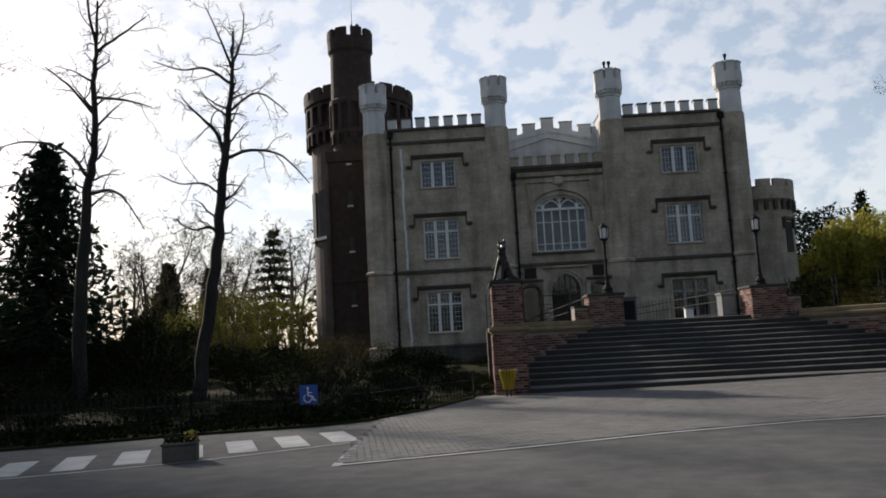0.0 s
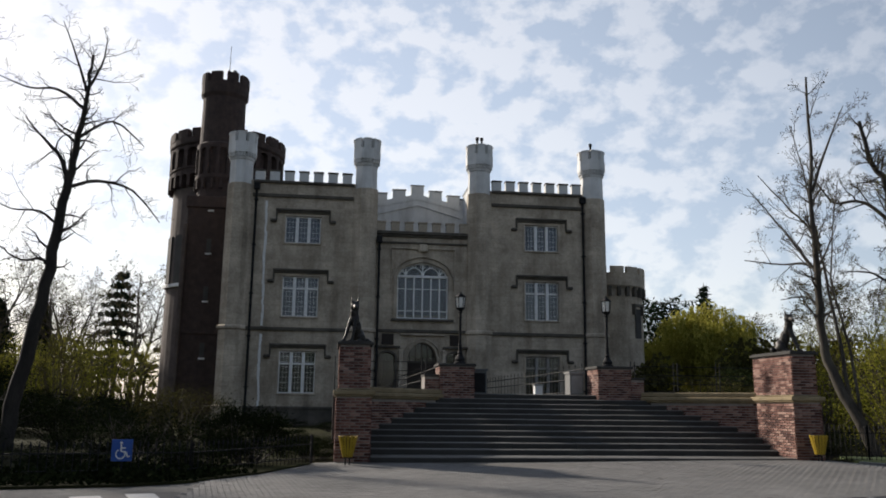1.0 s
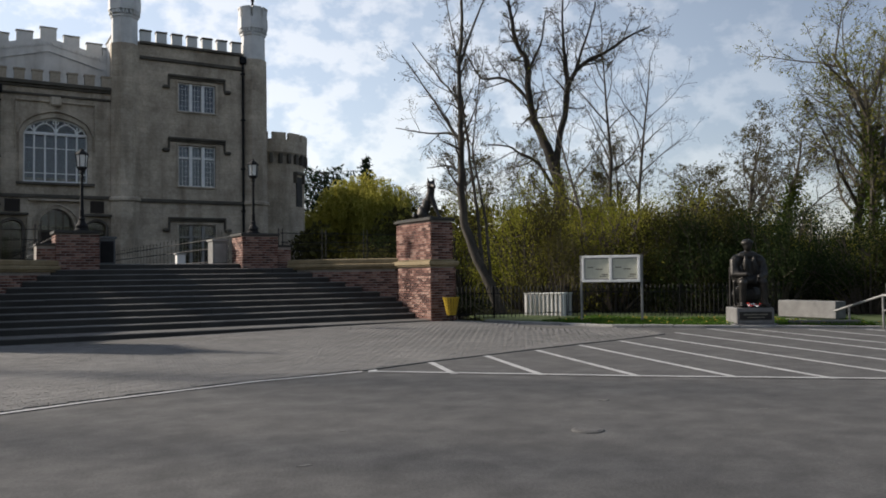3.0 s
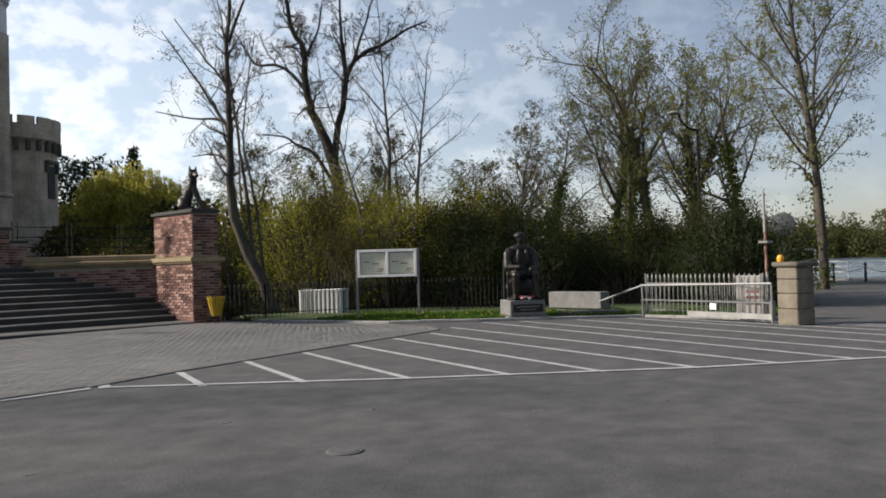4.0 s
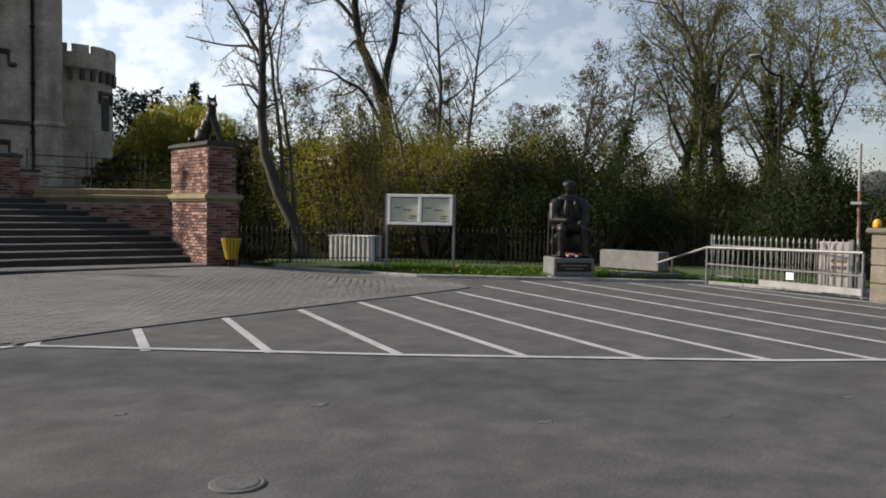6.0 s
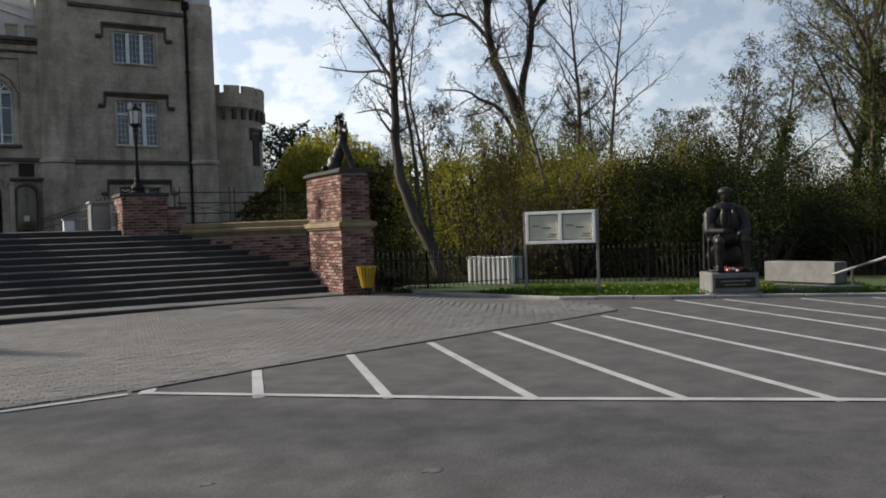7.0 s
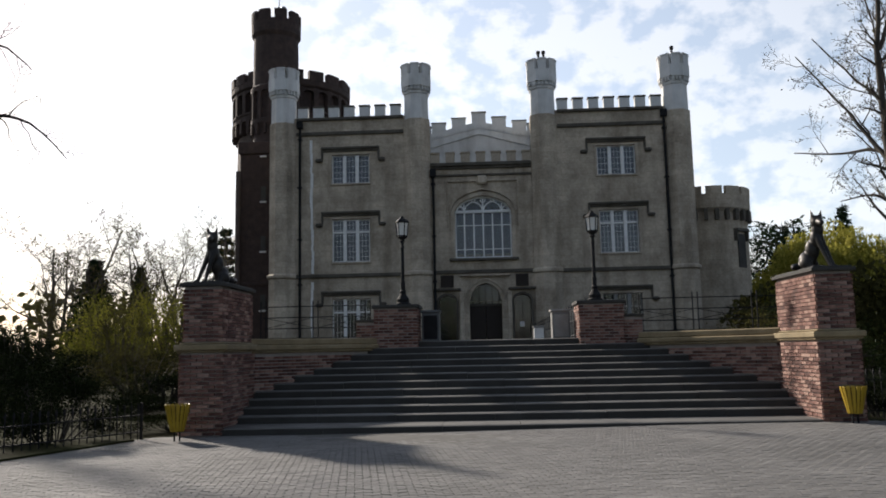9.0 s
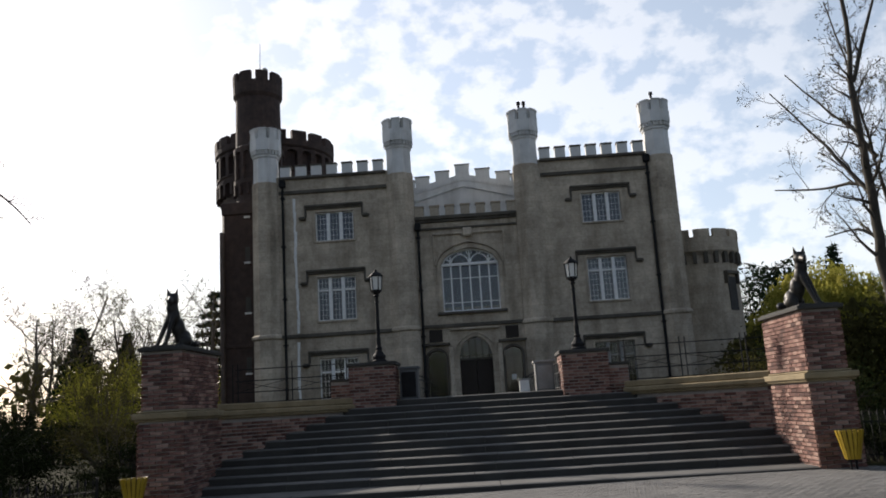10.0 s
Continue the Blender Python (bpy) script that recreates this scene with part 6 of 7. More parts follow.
plant(bush_o, around([(23.5, 25.5, 1.5), (26.8, 22.5, 1.5), (31, 24, 1.6), (17.9, 28, 1.0), (35, 28, 1.6), (41, 35, 2.0), (40, 20.5, 0.9), (44, 21, 0.9), (48, 60, 2.5), (44, 52, 2.2)]))
plant(low_d, around([(2.6, 22.6, 0.29), (0.0, 18.0, 0.42), (-2.4, 18.2, 0.27), (-4.6, 17.6, 0.49), (-7.0, 17.2, 0.51), (-9.3, 16.8, 0.49), (-11.8, 16.2, 0.53), (-14.5, 15.8, 0.53), (2.4, 25.0, 0.32), (0.2, 27.5, 0.35), (1.5, 31, 0.40), (-17, 15, 0.58), (-20, 14.5, 0.63), (17.9, 23.6, 0.58)]))
plant(low_o, around([(1.2, 22.8, 0.29), (-1.0, 22.0, 0.32), (-3.4, 20.8, 0.32), (-6.0, 20.0, 0.58), (-8.5, 19.6, 0.63), (-11.2, 18.8, 0.63), (-14, 18.5, 0.67), (3.4, 29, 0.32), (-2.2, 26, 0.39), (4.6, 33, 0.35), (0, 38, 0.39), (3, 45, 0.39), (-3, 50, 0.45), (0.5, 53, 0.37), (4, 54, 0.32)]))
plant(bush_y, around([(-15.0, 68.0, 1.4), (-17.5, 71.0, 1.5), (-13.5, 73.0, 1.45), (-20.0, 68.0, 1.2), (-24.0, 72.0, 1.1), (-16.0, 63.0, 1.0)], 0.5, 1.2, 1.5))
# shaded version of the dark shrub, its darkness painted into the leaves
bush_k = shrub("shrub", (-10.0, 30.0, 0), (2.0, 1.7, 3.0), 67, "dense evergreen shrub, backlit shade put into its near-black leaf colour", M_HEDGE_SHADED, 0.09, 8000, group="shrubs", bark=M_BARK_D)
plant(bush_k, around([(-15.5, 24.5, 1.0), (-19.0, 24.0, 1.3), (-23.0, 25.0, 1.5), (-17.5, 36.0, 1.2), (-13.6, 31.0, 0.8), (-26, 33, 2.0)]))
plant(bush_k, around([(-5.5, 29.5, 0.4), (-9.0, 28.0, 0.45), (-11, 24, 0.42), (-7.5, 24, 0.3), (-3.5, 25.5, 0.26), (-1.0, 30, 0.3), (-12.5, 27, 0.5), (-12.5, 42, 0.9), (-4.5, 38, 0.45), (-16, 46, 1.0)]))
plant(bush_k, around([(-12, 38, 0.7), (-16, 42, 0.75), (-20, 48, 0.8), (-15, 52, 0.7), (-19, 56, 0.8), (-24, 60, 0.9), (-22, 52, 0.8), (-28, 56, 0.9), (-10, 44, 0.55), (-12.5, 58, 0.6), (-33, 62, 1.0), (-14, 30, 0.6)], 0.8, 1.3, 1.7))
plant(bush_o, around([(-3.0, 33.0, 0.7), (-16, 60, 2.0), (-24, 65, 2.2), (-30, 58, 2.4)]))

plant(thicket, around([(36.5, 34.5, 0.95), (28.5, 39.0, 1.0), (39.5, 32.0, 0.85), (44.0, 44.0, 1.0)], 0.6))

# planting bed before and under the low shrubs, with creeping ground cover, both coloured dark for shade
BED = [(2.7, 20.3), (1.7, 17.4), (0.5, 15.5), (-0.4, 14.9), (-3.0, 14.35), (-5.6, 13.35), (-9.0, 12.0), (-14.0, 10.0), (-24.0, 6.5), (-24.0, 21.0), (-10.0, 23.0)]
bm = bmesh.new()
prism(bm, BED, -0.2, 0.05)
tagged(part("planting_bed", bm, M_SOIL), "soil bed along the crossing, shade put into its dark colour", "planting bed", kind="structure")
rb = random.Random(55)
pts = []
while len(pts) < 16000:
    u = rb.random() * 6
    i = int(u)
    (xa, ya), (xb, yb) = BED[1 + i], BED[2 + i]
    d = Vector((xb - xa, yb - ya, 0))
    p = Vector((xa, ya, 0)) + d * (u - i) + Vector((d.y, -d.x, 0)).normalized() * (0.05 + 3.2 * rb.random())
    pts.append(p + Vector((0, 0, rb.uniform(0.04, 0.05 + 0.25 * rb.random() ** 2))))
tagged(part("ground_cover", leaf_mesh(pts, 0.09, rb, narrow=0.8), M_HEDGE_SHADED), "low creeping ground cover, shade put into its leaf colour", "ground cover", kind="stuff")

# far bare trees, copied
far_a = tree("tree", (-16.0, 82.0, 0), 15.0, 0.3, 71, "distant bare park tree", spec=DENSE, leaf=M_LEAF_O, leaf_size=0.2, leaf_keep=0.12, group="park trees")
far_b = tree("tree", (-24.0, 88.0, 0), 14.0, 0.3, 72, "distant bare park tree", spec=DENSE, stems=2, leaf=M_LEAF_O, leaf_size=0.2, leaf_keep=0.08, group="park trees")
plant(far_a, around([(-32, 84, 1.0), (-42, 80, 1.0), (-20, 100, 1.1), (-12, 95, 1.0), (40, 92, 0.9), (60, 85, 0.9), (66, 66, 0.8), (72, 58, 0.8), (-26, 70, 0.85), (52, 75, 0.85)], 1.5))
plant(far_b, around([(-38, 95, 1.0), (-28, 105, 1.1), (-50, 88, 1.0), (-10, 110, 1.0), (45, 110, 1.0), (58, 100, 1.0), (70, 80, 0.9), (-36, 66, 0.9), (62, 52, 0.8), (-21, 76, 0.85)], 1.5))


def far_woods(name, rows, height, size, seed, label, mat, crown=70):
    """A far belt of woods: uneven crowns of many leaf clumps on trunks."""
    r = random.Random(seed)
    pts, trunks = [], []
    for (xa, ya), (xb, yb), n in rows:
        for k in range(n):
            u = (k + r.random()) / n
            c = Vector((xa + (xb - xa) * u + r.uniform(-8, 8), ya + (yb - ya) * u + r.uniform(-8, 8), 0))
            h = height * r.uniform(0.55, 1.1)
            trunks.append(([(c, 0.25), (c + Vector((0, 0, h * 0.8)), 0.08)], 4))
            for j in range(crown):
                a, q = r.uniform(0, 6.28), math.sqrt(r.random())
                z = r.random()
                w = h * 0.33 * math.sqrt(max(0.05, 1 - (z * 1.5 - 0.6) ** 2))
                pts.append(c + Vector((math.cos(a) * q * w, math.sin(a) * q * w, h * (0.04 + 0.96 * z))))
    V, F = leaf_mesh(pts, size, r, narrow=0.8)
    V2, F2 = tube_mesh(trunks)
    n = len(V)
    ob = part(name, (V + V2, F + [tuple(i + n for i in f) for f in F2]), mat)
    return tagged(ob, label, "woods", kind="stuff")


bm = bmesh.new()
for k in range(60):
    y, h = -480 + k * 17.5, 14 + 3 * math.sin(k * 0.35) + 2 * math.sin(k * 0.83)
    ring = [bm.verts.new(v) for v in ((535, y, -1), (556, y, h), (600, y, h + 3), (640, y, -1))]
    if k:
        for a, b, c, d in zip(last_ring, last_ring[1:], ring[1:], ring):
            bm.faces.new((a, b, c, d))
    last_ring = ring
tagged(part("far_bank", bm, M_FARWOOD), "wooded rising bank beyond the lake", "bank", kind="structure")
far_woods("far_woods", [((530, -420), (540, 480), 420)], 26, 1.3, 81, "hazy wooded far shore of the lake", M_FARWOOD, 360)
far_woods("park_woods", [((32, 62), (48, 45), 34)], 6.2, 0.4, 84, "budding thicket behind the hedges", M_LEAF_O, 520)
far_woods("park_woods", [((-140, 60), (-60, 130), 30), ((-60, 130), (40, 170), 34), ((40, 170), (150, 120), 34), ((-140, 60), (-150, -40), 26)], 13, 1.3, 82, "distant park woods in early leaf", M_LEAF_O)
far_woods("park_woods", [((-140, -60), (-60, -110), 30), ((-60, -110), (60, -110), 36), ((60, -110), (150, -60), 20)], 15, 1.5, 83, "distant woods across the road", M_LEAF_G)

# ---- car park edge on the right ----
KERB = [(17.75, 21.2), (18.25, 19.4), (19.0, 17.0), (20.45, 15.25), (21.75, 14.15), (23.45, 12.45), (23.5, 9.75)]
kerb = thing("kerb", (20, 16, 0), "low worn concrete kerb along the grass", "kerb", kind="structure")
rk = random.Random(4)
for (xa, ya), (xb, yb) in zip(KERB, KERB[1:]):
    d = Vector((xb - xa, yb - ya, 0)); L = d.length; d.normalize()
    a = math.degrees(math.atan2(d.y, d.x))
    n = max(1, round(L / 0.8))
    for k in range(n):
        T = Matrix.Translation((xa, ya, 0)) @ pose(0, 0, 0, 0, 0, a)
        part("kerb_stone", boxes((L * k / n + 0.005, L * (k + 1) / n - 0.005, -0.02, 0.13, -0.1, 0.07 + rk.uniform(-0.01, 0.01)), bevel=0.012, turn=T), M_CONC, kerb)

bm = bmesh.new()
prism(bm, [(17.9, 21.3), (18.4, 19.5), (19.15, 17.1), (20.6, 15.4), (21.9, 14.3), (23.6, 12.55), (23.65, 9.8), (26.5, 10.8), (29, 14.5), (26, 19), (23, 22.5), (19, 24)], -0.2, 0.045)
tagged(part("lawn", bm, material("lawn_soil", [(0.03, 0.045, 0.012), (0.05, 0.075, 0.02), (0.07, 0.095, 0.025)], 0.95, scale=1.5, fine=30, bump=0.4)), "strip of short lawn behind the kerb", "lawn", kind="structure")
rg = random.Random(9)
V, F = [], []
for k in range(15000):
    u = rg.random() * 5
    i = int(u)
    (xa, ya), (xb, yb) = KERB[1:][min(i, 4)], KERB[1:][min(i, 4) + 1]
    p = Vector((xa, ya, 0)).lerp(Vector((xb, yb, 0)), u - i)
    d = Vector((xb - xa, yb - ya, 0)).normalized()
    p += Vector((-d.y, d.x, 0)) * (0.18 + 3.0 * rg.random() ** 1.3)
    if p.x < 18.4:
        continue
    h, a = rg.uniform(0.05, 0.13), rg.uniform(0, 6.28)
    w = Vector((math.cos(a), math.sin(a), 0)) * 0.012
    t = p + Vector((rg.gauss(0, 0.03), rg.gauss(0, 0.03), 0.045 + h))
    b = len(V)
    p.z = 0.04
    V += [tuple(p - w), tuple(p + w), tuple(t)]
    F.append((b, b + 1, b + 2))
tagged(part("grass", (V, F), M_GRASS), "short spring grass blades", "grass", kind="stuff")
V, F = [], []
for k in range(110):
    i = int(rg.random() * 4)
    (xa, ya), (xb, yb) = KERB[1:][i], KERB[1:][i + 1]
    c = Vector((xa, ya, 0)).lerp(Vector((xb, yb, 0)), rg.random())
    d = Vector((xb - xa, yb - ya, 0)).normalized()
    c += Vector((-d.y, d.x, 0)) * (0.25 + 2.2 * rg.random())
    z = rg.uniform(0.09, 0.16)
    b = len(V)
    V += [(c.x + 0.03 * math.cos(i * 1.2566), c.y + 0.03 * math.sin(i * 1.2566), z) for i in range(5)] + [(c.x, c.y, z + 0.02)]
    F += [(b + i, b + (i + 1) % 5, b + 5) for i in range(5)]
tagged(part("dandelions", (V, F), M_YELLOW), "scattered yellow dandelions in the lawn", "flowers", kind="stuff")

# notice board
A, B = Vector((19.49, 18.83, 0)), Vector((20.52, 17.50, 0))
board = thing("notice_board", tuple((A + B) / 2), "white metal notice board on two posts with pale papers", "notice board")
ang = math.degrees(math.atan2(B.y - A.y, B.x - A.x))
W = (B - A).length
T = Matrix.Translation(A) @ pose(0, 0, 0, 0, 0, ang)
for u in (0.0, W):
    part("post", boxes((u - 0.032, u + 0.032, -0.032, 0.032, -0.1, 1.92), bevel=0.006, turn=T), M_STEEL, board)
fr = part("frame", boxes((0.03, W - 0.03, -0.06, 0.06, 1.84, 1.91), (0.03, W - 0.03, -0.06, 0.06, 1.16, 1.23), (0.03, 0.10, -0.06, 0.06, 1.23, 1.84), (W - 0.10, W - 0.03, -0.06, 0.06, 1.23, 1.84), (W / 2 - 0.04, W / 2 + 0.04, -0.062, 0.06, 1.23, 1.84), bevel=0.006, turn=T), M_WHITE, board)
part("backing", boxes((0.08, W - 0.08, -0.01, 0.03, 1.2, 1.87), turn=T), M_STEEL, board)
for u0, u1 in ((0.12, W / 2 - 0.06), (W / 2 + 0.06, W - 0.12)):
    sh = part("sheet", boxes((u0, u1, -0.02, -0.012, 1.26, 1.81), turn=T), M_PAPER, board, "pale printed paper")
    for (a, b, c, d) in ((0.1, 0.35, 0.30, 0.33), (0.45, 0.75, 0.25, 0.28), (0.7, 0.95, 0.10, 0.13), (0.62, 0.9, 0.05, 0.07)):
        part("print_bar", boxes((u0 + (u1 - u0) * a, u0 + (u1 - u0) * b, -0.024, -0.0205, 1.26 + c, 1.26 + d), turn=T), M_PRINT, sh)

# seated bronze statue on its plinth
PT = Matrix.Translation((21.72, 14.9, 0)) @ pose(0, 0, 0, 0, 0, -33)
ped = thing("plinth", (21.72, 14.9, 0), "grey granite plinth with a dark plaque", "plinth")
part("base", boxes((-0.54, 0.54, -0.48, 0.48, -0.05, 0.10), bevel=0.015, turn=PT), M_GRANITE, ped)
part("block", boxes((-0.47, 0.47, -0.44, 0.44, 0.10, 0.50), bevel=0.02, turn=PT), M_GRANITE, ped)
pl = part("plaque", boxes((-0.40, 0.40, -0.458, -0.44, 0.20, 0.40), bevel=0.004, turn=PT), M_BRONZE, ped, "dark bronze plaque")
part("text_bar", boxes((-0.3, 0.3, -0.462, -0.4585, 0.32, 0.35), turn=PT), M_PRINT, pl)
part("text_bar", boxes((-0.22, 0.22, -0.462, -0.4585, 0.25, 0.275), turn=PT), M_PRINT, pl)
statue("seated_statue", (21.72, 14.9, 0.50), -33,
       [((0, 0.10, 0.90), 0.27, (1.05, 0.8, 1.35)), ((0, 0.04, 1.50), 0.125, (0.85, 0.95, 1.15)), ((0, 0.06, 1.26), 0.16, (1.7, 0.9, 0.7)), ((0, 0.06, 1.57), 0.14, (1.1, 1.05, 0.7)), ((0.27, 0.08, 1.12), 0.14, (1.0, 1.0, 1.2)), ((-0.27, 0.08, 1.12), 0.14, (1.0, 1.0, 1.2)),
        ((0, 0.02, 0.66), 0.25, (1.6, 1.0, 0.6)), ((0.30, 0.02, 0.78), 0.16, (0.7, 1.1, 1.5)), ((-0.30, 0.02, 0.78), 0.16, (0.7, 1.1, 1.5)), ((0.1, -0.10, 1.02), 0.11, (0.6, 0.6, 2.0)), ((-0.1, -0.10, 1.02), 0.11, (0.6, 0.6, 2.0)), ((0, 0.2, 0.3), 0.30, (1.2, 0.5, 0.95)), ((0, 0, 0.03), 0.42, (1.0, 0.9, 0.1))],
       [((0.16, 0.05, 0.62), (0.24, -0.30, 0.60), 0.13, 0.11), ((-0.16, 0.05, 0.62), (-0.24, -0.30, 0.60), 0.13, 0.11), ((0.24, -0.30, 0.60), (0.27, -0.30, 0.08), 0.10, 0.07), ((-0.24, -0.30, 0.60), (-0.25, -0.24, 0.08), 0.10, 0.07), ((0.27, -0.30, 0.07), (0.32, -0.44, 0.05), 0.07, 0.05), ((-0.25, -0.24, 0.07), (-0.30, -0.38, 0.05), 0.07, 0.05),
        ((0.33, 0.06, 1.12), (0.37, -0.04, 0.80), 0.11, 0.09), ((-0.33, 0.06, 1.12), (-0.37, -0.04, 0.80), 0.11, 0.09), ((0.37, -0.04, 0.80), (0.16, -0.28, 0.74), 0.085, 0.06), ((-0.37, -0.04, 0.80), (-0.14, -0.30, 0.80), 0.085, 0.06), ((0.38, 0.24, 0.05), (0.37, 0.24, 0.95), 0.04, 0.04), ((-0.38, 0.24, 0.05), (-0.37, 0.24, 0.95), 0.04, 0.04), ((0.37, -0.05, 0.62), (0.37, -0.05, 0.05), 0.035, 0.03), ((-0.37, -0.05, 0.62), (-0.37, -0.05, 0.05), 0.035, 0.03)],
       "dark bronze seated figure statue on a granite plinth", "statue", voxel=0.018, scale=(1.05, 1.05, 1.05))
fl = thing("flower_wreath", (21.5, 14.55, 0.5), "small bunch of red and white flowers on the plinth", "flowers")
rf = random.Random(12)
for k in range(16):
    bm = bmesh.new(); ball(bm, PT @ Vector((rf.uniform(-0.16, 0.16), -0.38 + rf.uniform(-0.04, 0.06), 0.53 + rf.uniform(0, 0.08))), 0.035, (1, 1, 0.7), seg=7)
    part("blossom", bm, M_RED if k % 2 else M_WHITE, fl)
slab = thing("stone_slab", (24.1, 14.85, 0), "long grey stone block seat", "bench")
part("block", boxes((23.95, 24.38, 13.98, 15.74, 0.14, 0.60), bevel=0.02), M_GRANITE, slab)
part("foot", boxes((24.02, 24.30, 14.15, 15.55, -0.02, 0.14), bevel=0.01), M_CONC, slab)
lowwall = thing("low_wall", (23.2, 13.6, 0), "low dark stone edging wall", "wall", kind="structure")
T = Matrix.Translation((22.35, 14.15, 0)) @ pose(0, 0, 0, 0, 0, -38)
for k in range(4):
    part("edging_stone", boxes((k * 0.42, k * 0.42 + 0.41, 0, 0.3, -0.05, 0.16), bevel=0.02, turn=T), M_PATCH, lowwall)

# light railing with sloping end, spear fence, gate pillar, barrier pole
rail = thing("railing", (23.2, 11, 0), "light grey steel railing with a sloping end", "railing")
R0, R1, R2 = Vector((23.62, 13.4, 0.0)), Vector((23.42, 12.4, 0.0)), Vector((22.72, 8.85, 0.0))
bm = bmesh.new(); tube(bm, R1 + Vector((0, 0, 0.80)), R2 + Vector((0, 0, 0.86)), 0.028, n=8); tube(bm, R1 + Vector((0, 0, 0.80)), R0 + Vector((0.12, 0.5, 0.36)), 0.028, n=8); part("handrail", bm, M_STEEL, rail)
bm = bmesh.new(); tube(bm, R1 + Vector((0, 0, 0.44)), R2 + Vector((0, 0, 0.44)), 0.02, n=6); part("rail", bm, M_STEEL, rail)
T = Matrix.Translation(R1) @ pose(0, 0, 0, 0, 0, math.degrees(math.atan2((R2 - R1).y, (R2 - R1).x)))
part("bottom_board", boxes((1.4, (R2 - R1).length, -0.03, 0.03, 0.08, 0.20), turn=T), M_CONC, rail)
for p in (R0 + Vector((0.0, 0.0, 0)), R1, R2):
    bm = bmesh.new(); tube(bm, p + Vector((0, 0, -0.1)), p + Vector((0, 0, 0.52 if p == R0 else 0.84)), 0.026, n=8); part("post", bm, M_STEEL, rail)
bm = bmesh.new(); tube(bm, (0, 0, 0.2), (0, 0, 0.82), 0.011, n=5)
me_bal = bpy.data.meshes.new("baluster"); bm.to_mesh(me_bal); bm.free(); me_bal.materials.append(M_STEEL)
for k in range(1, 26):
    piece("baluster", me_bal, Matrix.Translation(R1.lerp(R2, k / 26)), rail)
part("label_plate", boxes((2.05, 2.22, -0.05, -0.035, 0.26, 0.40), turn=T), M_WHITE, rail, "small white plate")


def picket_mesh(h, mat):
    bm = bmesh.new()
    tube(bm, (0, 0, 0), (0, 0, h - 0.12), 0.011, n=4)
    tube(bm, (0, 0, h - 0.12), (0, 0, h - 0.08), 0.022, 0.026, n=4)
    tube(bm, (0, 0, h - 0.08), (0, 0, h), 0.024, 0.003, n=4)
    me = bpy.data.meshes.new("picket"); bm.to_mesh(me); bm.free(); me.materials.append(mat)
    return me


def picket_fence(pts, h, step, mat, label, lift=0.0):
    th = thing("iron_fence", (*pts[0], 0), label, "fence", "fences")
    me = picket_mesh(h, mat)
    for (xa, ya), (xb, yb) in zip(pts, pts[1:]):
        a, b = Vector((xa, ya, lift)), Vector((xb, yb, lift))
        n = max(2, round((b - a).length / step))
        for k in range(n):
            p = a.lerp(b, (k + 0.5) / n)
            piece("picket", me, Matrix.Translation(p), th)
        for z in (0.16, h - 0.24):
            bm = bmesh.new(); tube(bm, a + Vector((0, 0, z)), b + Vector((0, 0, z)), 0.016, n=4); part("rail", bm, mat, th)
        for p in (a, b):
            bm = bmesh.new(); tube(bm, p - Vector((0, 0, 0.1)), p + Vector((0, 0, h)), 0.03, n=6); part("post", bm, mat, th)
    return th


picket_fence([(23.95, 12.6), (23.35, 9.3)], 1.08, 0.135, M_STEEL, "light grey spear-topped iron fence")
picket_fence([(17.0, 22.9), (18.7, 22.1), (21.2, 21.6), (23.6, 19.0), (26.0, 17.2)], 1.05, 0.135, M_BLACK, "black spear-topped iron fence")
picket_fence([(2.7, 20.6), (0.4, 16.9), (-3.2, 16.0), (-9.0, 15.2), (-14.0, 14.6)], 0.72, 0.15, M_BLACK, "low black iron fence before the shrubs")
gp = thing("gate_pillar", (22.75, 8.35, 0), "square grey stone gate pillar with a dark cap", "pillar")
zz = 0.0
GT = Matrix.Translation((22.69, 8.33, 0)) @ pose(0, 0, 0, 0, 0, -22) @ Matrix.Translation((-22.69, -8.33, 0))
for k, h in enumerate((0.34, 0.32, 0.30, 0.26)):
    part("stone", boxes((22.44, 22.94, 8.06, 8.60, zz, zz + h - 0.008), bevel=0.02, turn=GT), M_GATE, gp)
    zz += h
part("cap", boxes((22.37, 23.01, 7.98, 8.68, zz, zz + 0.10), bevel=0.03, turn=GT), M_PLASTER_D, gp, "dark stone cap")
gpl = thing("barrier_sign", (23.62, 9.75, 0), "white metal panel with faded red writing behind the fence", "panel")
part("panel", boxes((23.60, 23.64, 9.42, 10.05, 0.08, 1.02), bevel=0.006), M_CONC, gpl)
for z in (0.62, 0.48, 0.34):
    part("text_bar", boxes((23.592, 23.598, 9.5, 9.8, z, z + 0.07)), M_BRICK, gpl)
for y in (9.46, 10.01):
    bm = bmesh.new(); tube(bm, (23.66, y, -0.1), (23.66, y, 1.0), 0.018, n=6); part("leg", bm, M_STEEL, gpl)
bl = thing("beacon", (22.6, 8.6, 1.32), "small orange warning beacon on the pillar", "beacon")
bm = bmesh.new(); lathe(bm, 22.62, 8.6, [(0.07, 1.32), (0.075, 1.40), (0.05, 1.46), (0.01, 1.48)], 12); part("dome", bm, M_ORANGE, bl)
bm = bmesh.new(); lathe(bm, 22.62, 8.6, [(0.08, 1.315), (0.08, 1.33)], 12); part("foot", bm, M_BLACK, bl)
pole = thing("barrier_pole", (23.5, 9.25, 0), "raised pale barrier pole with rusty red bands", "pole")
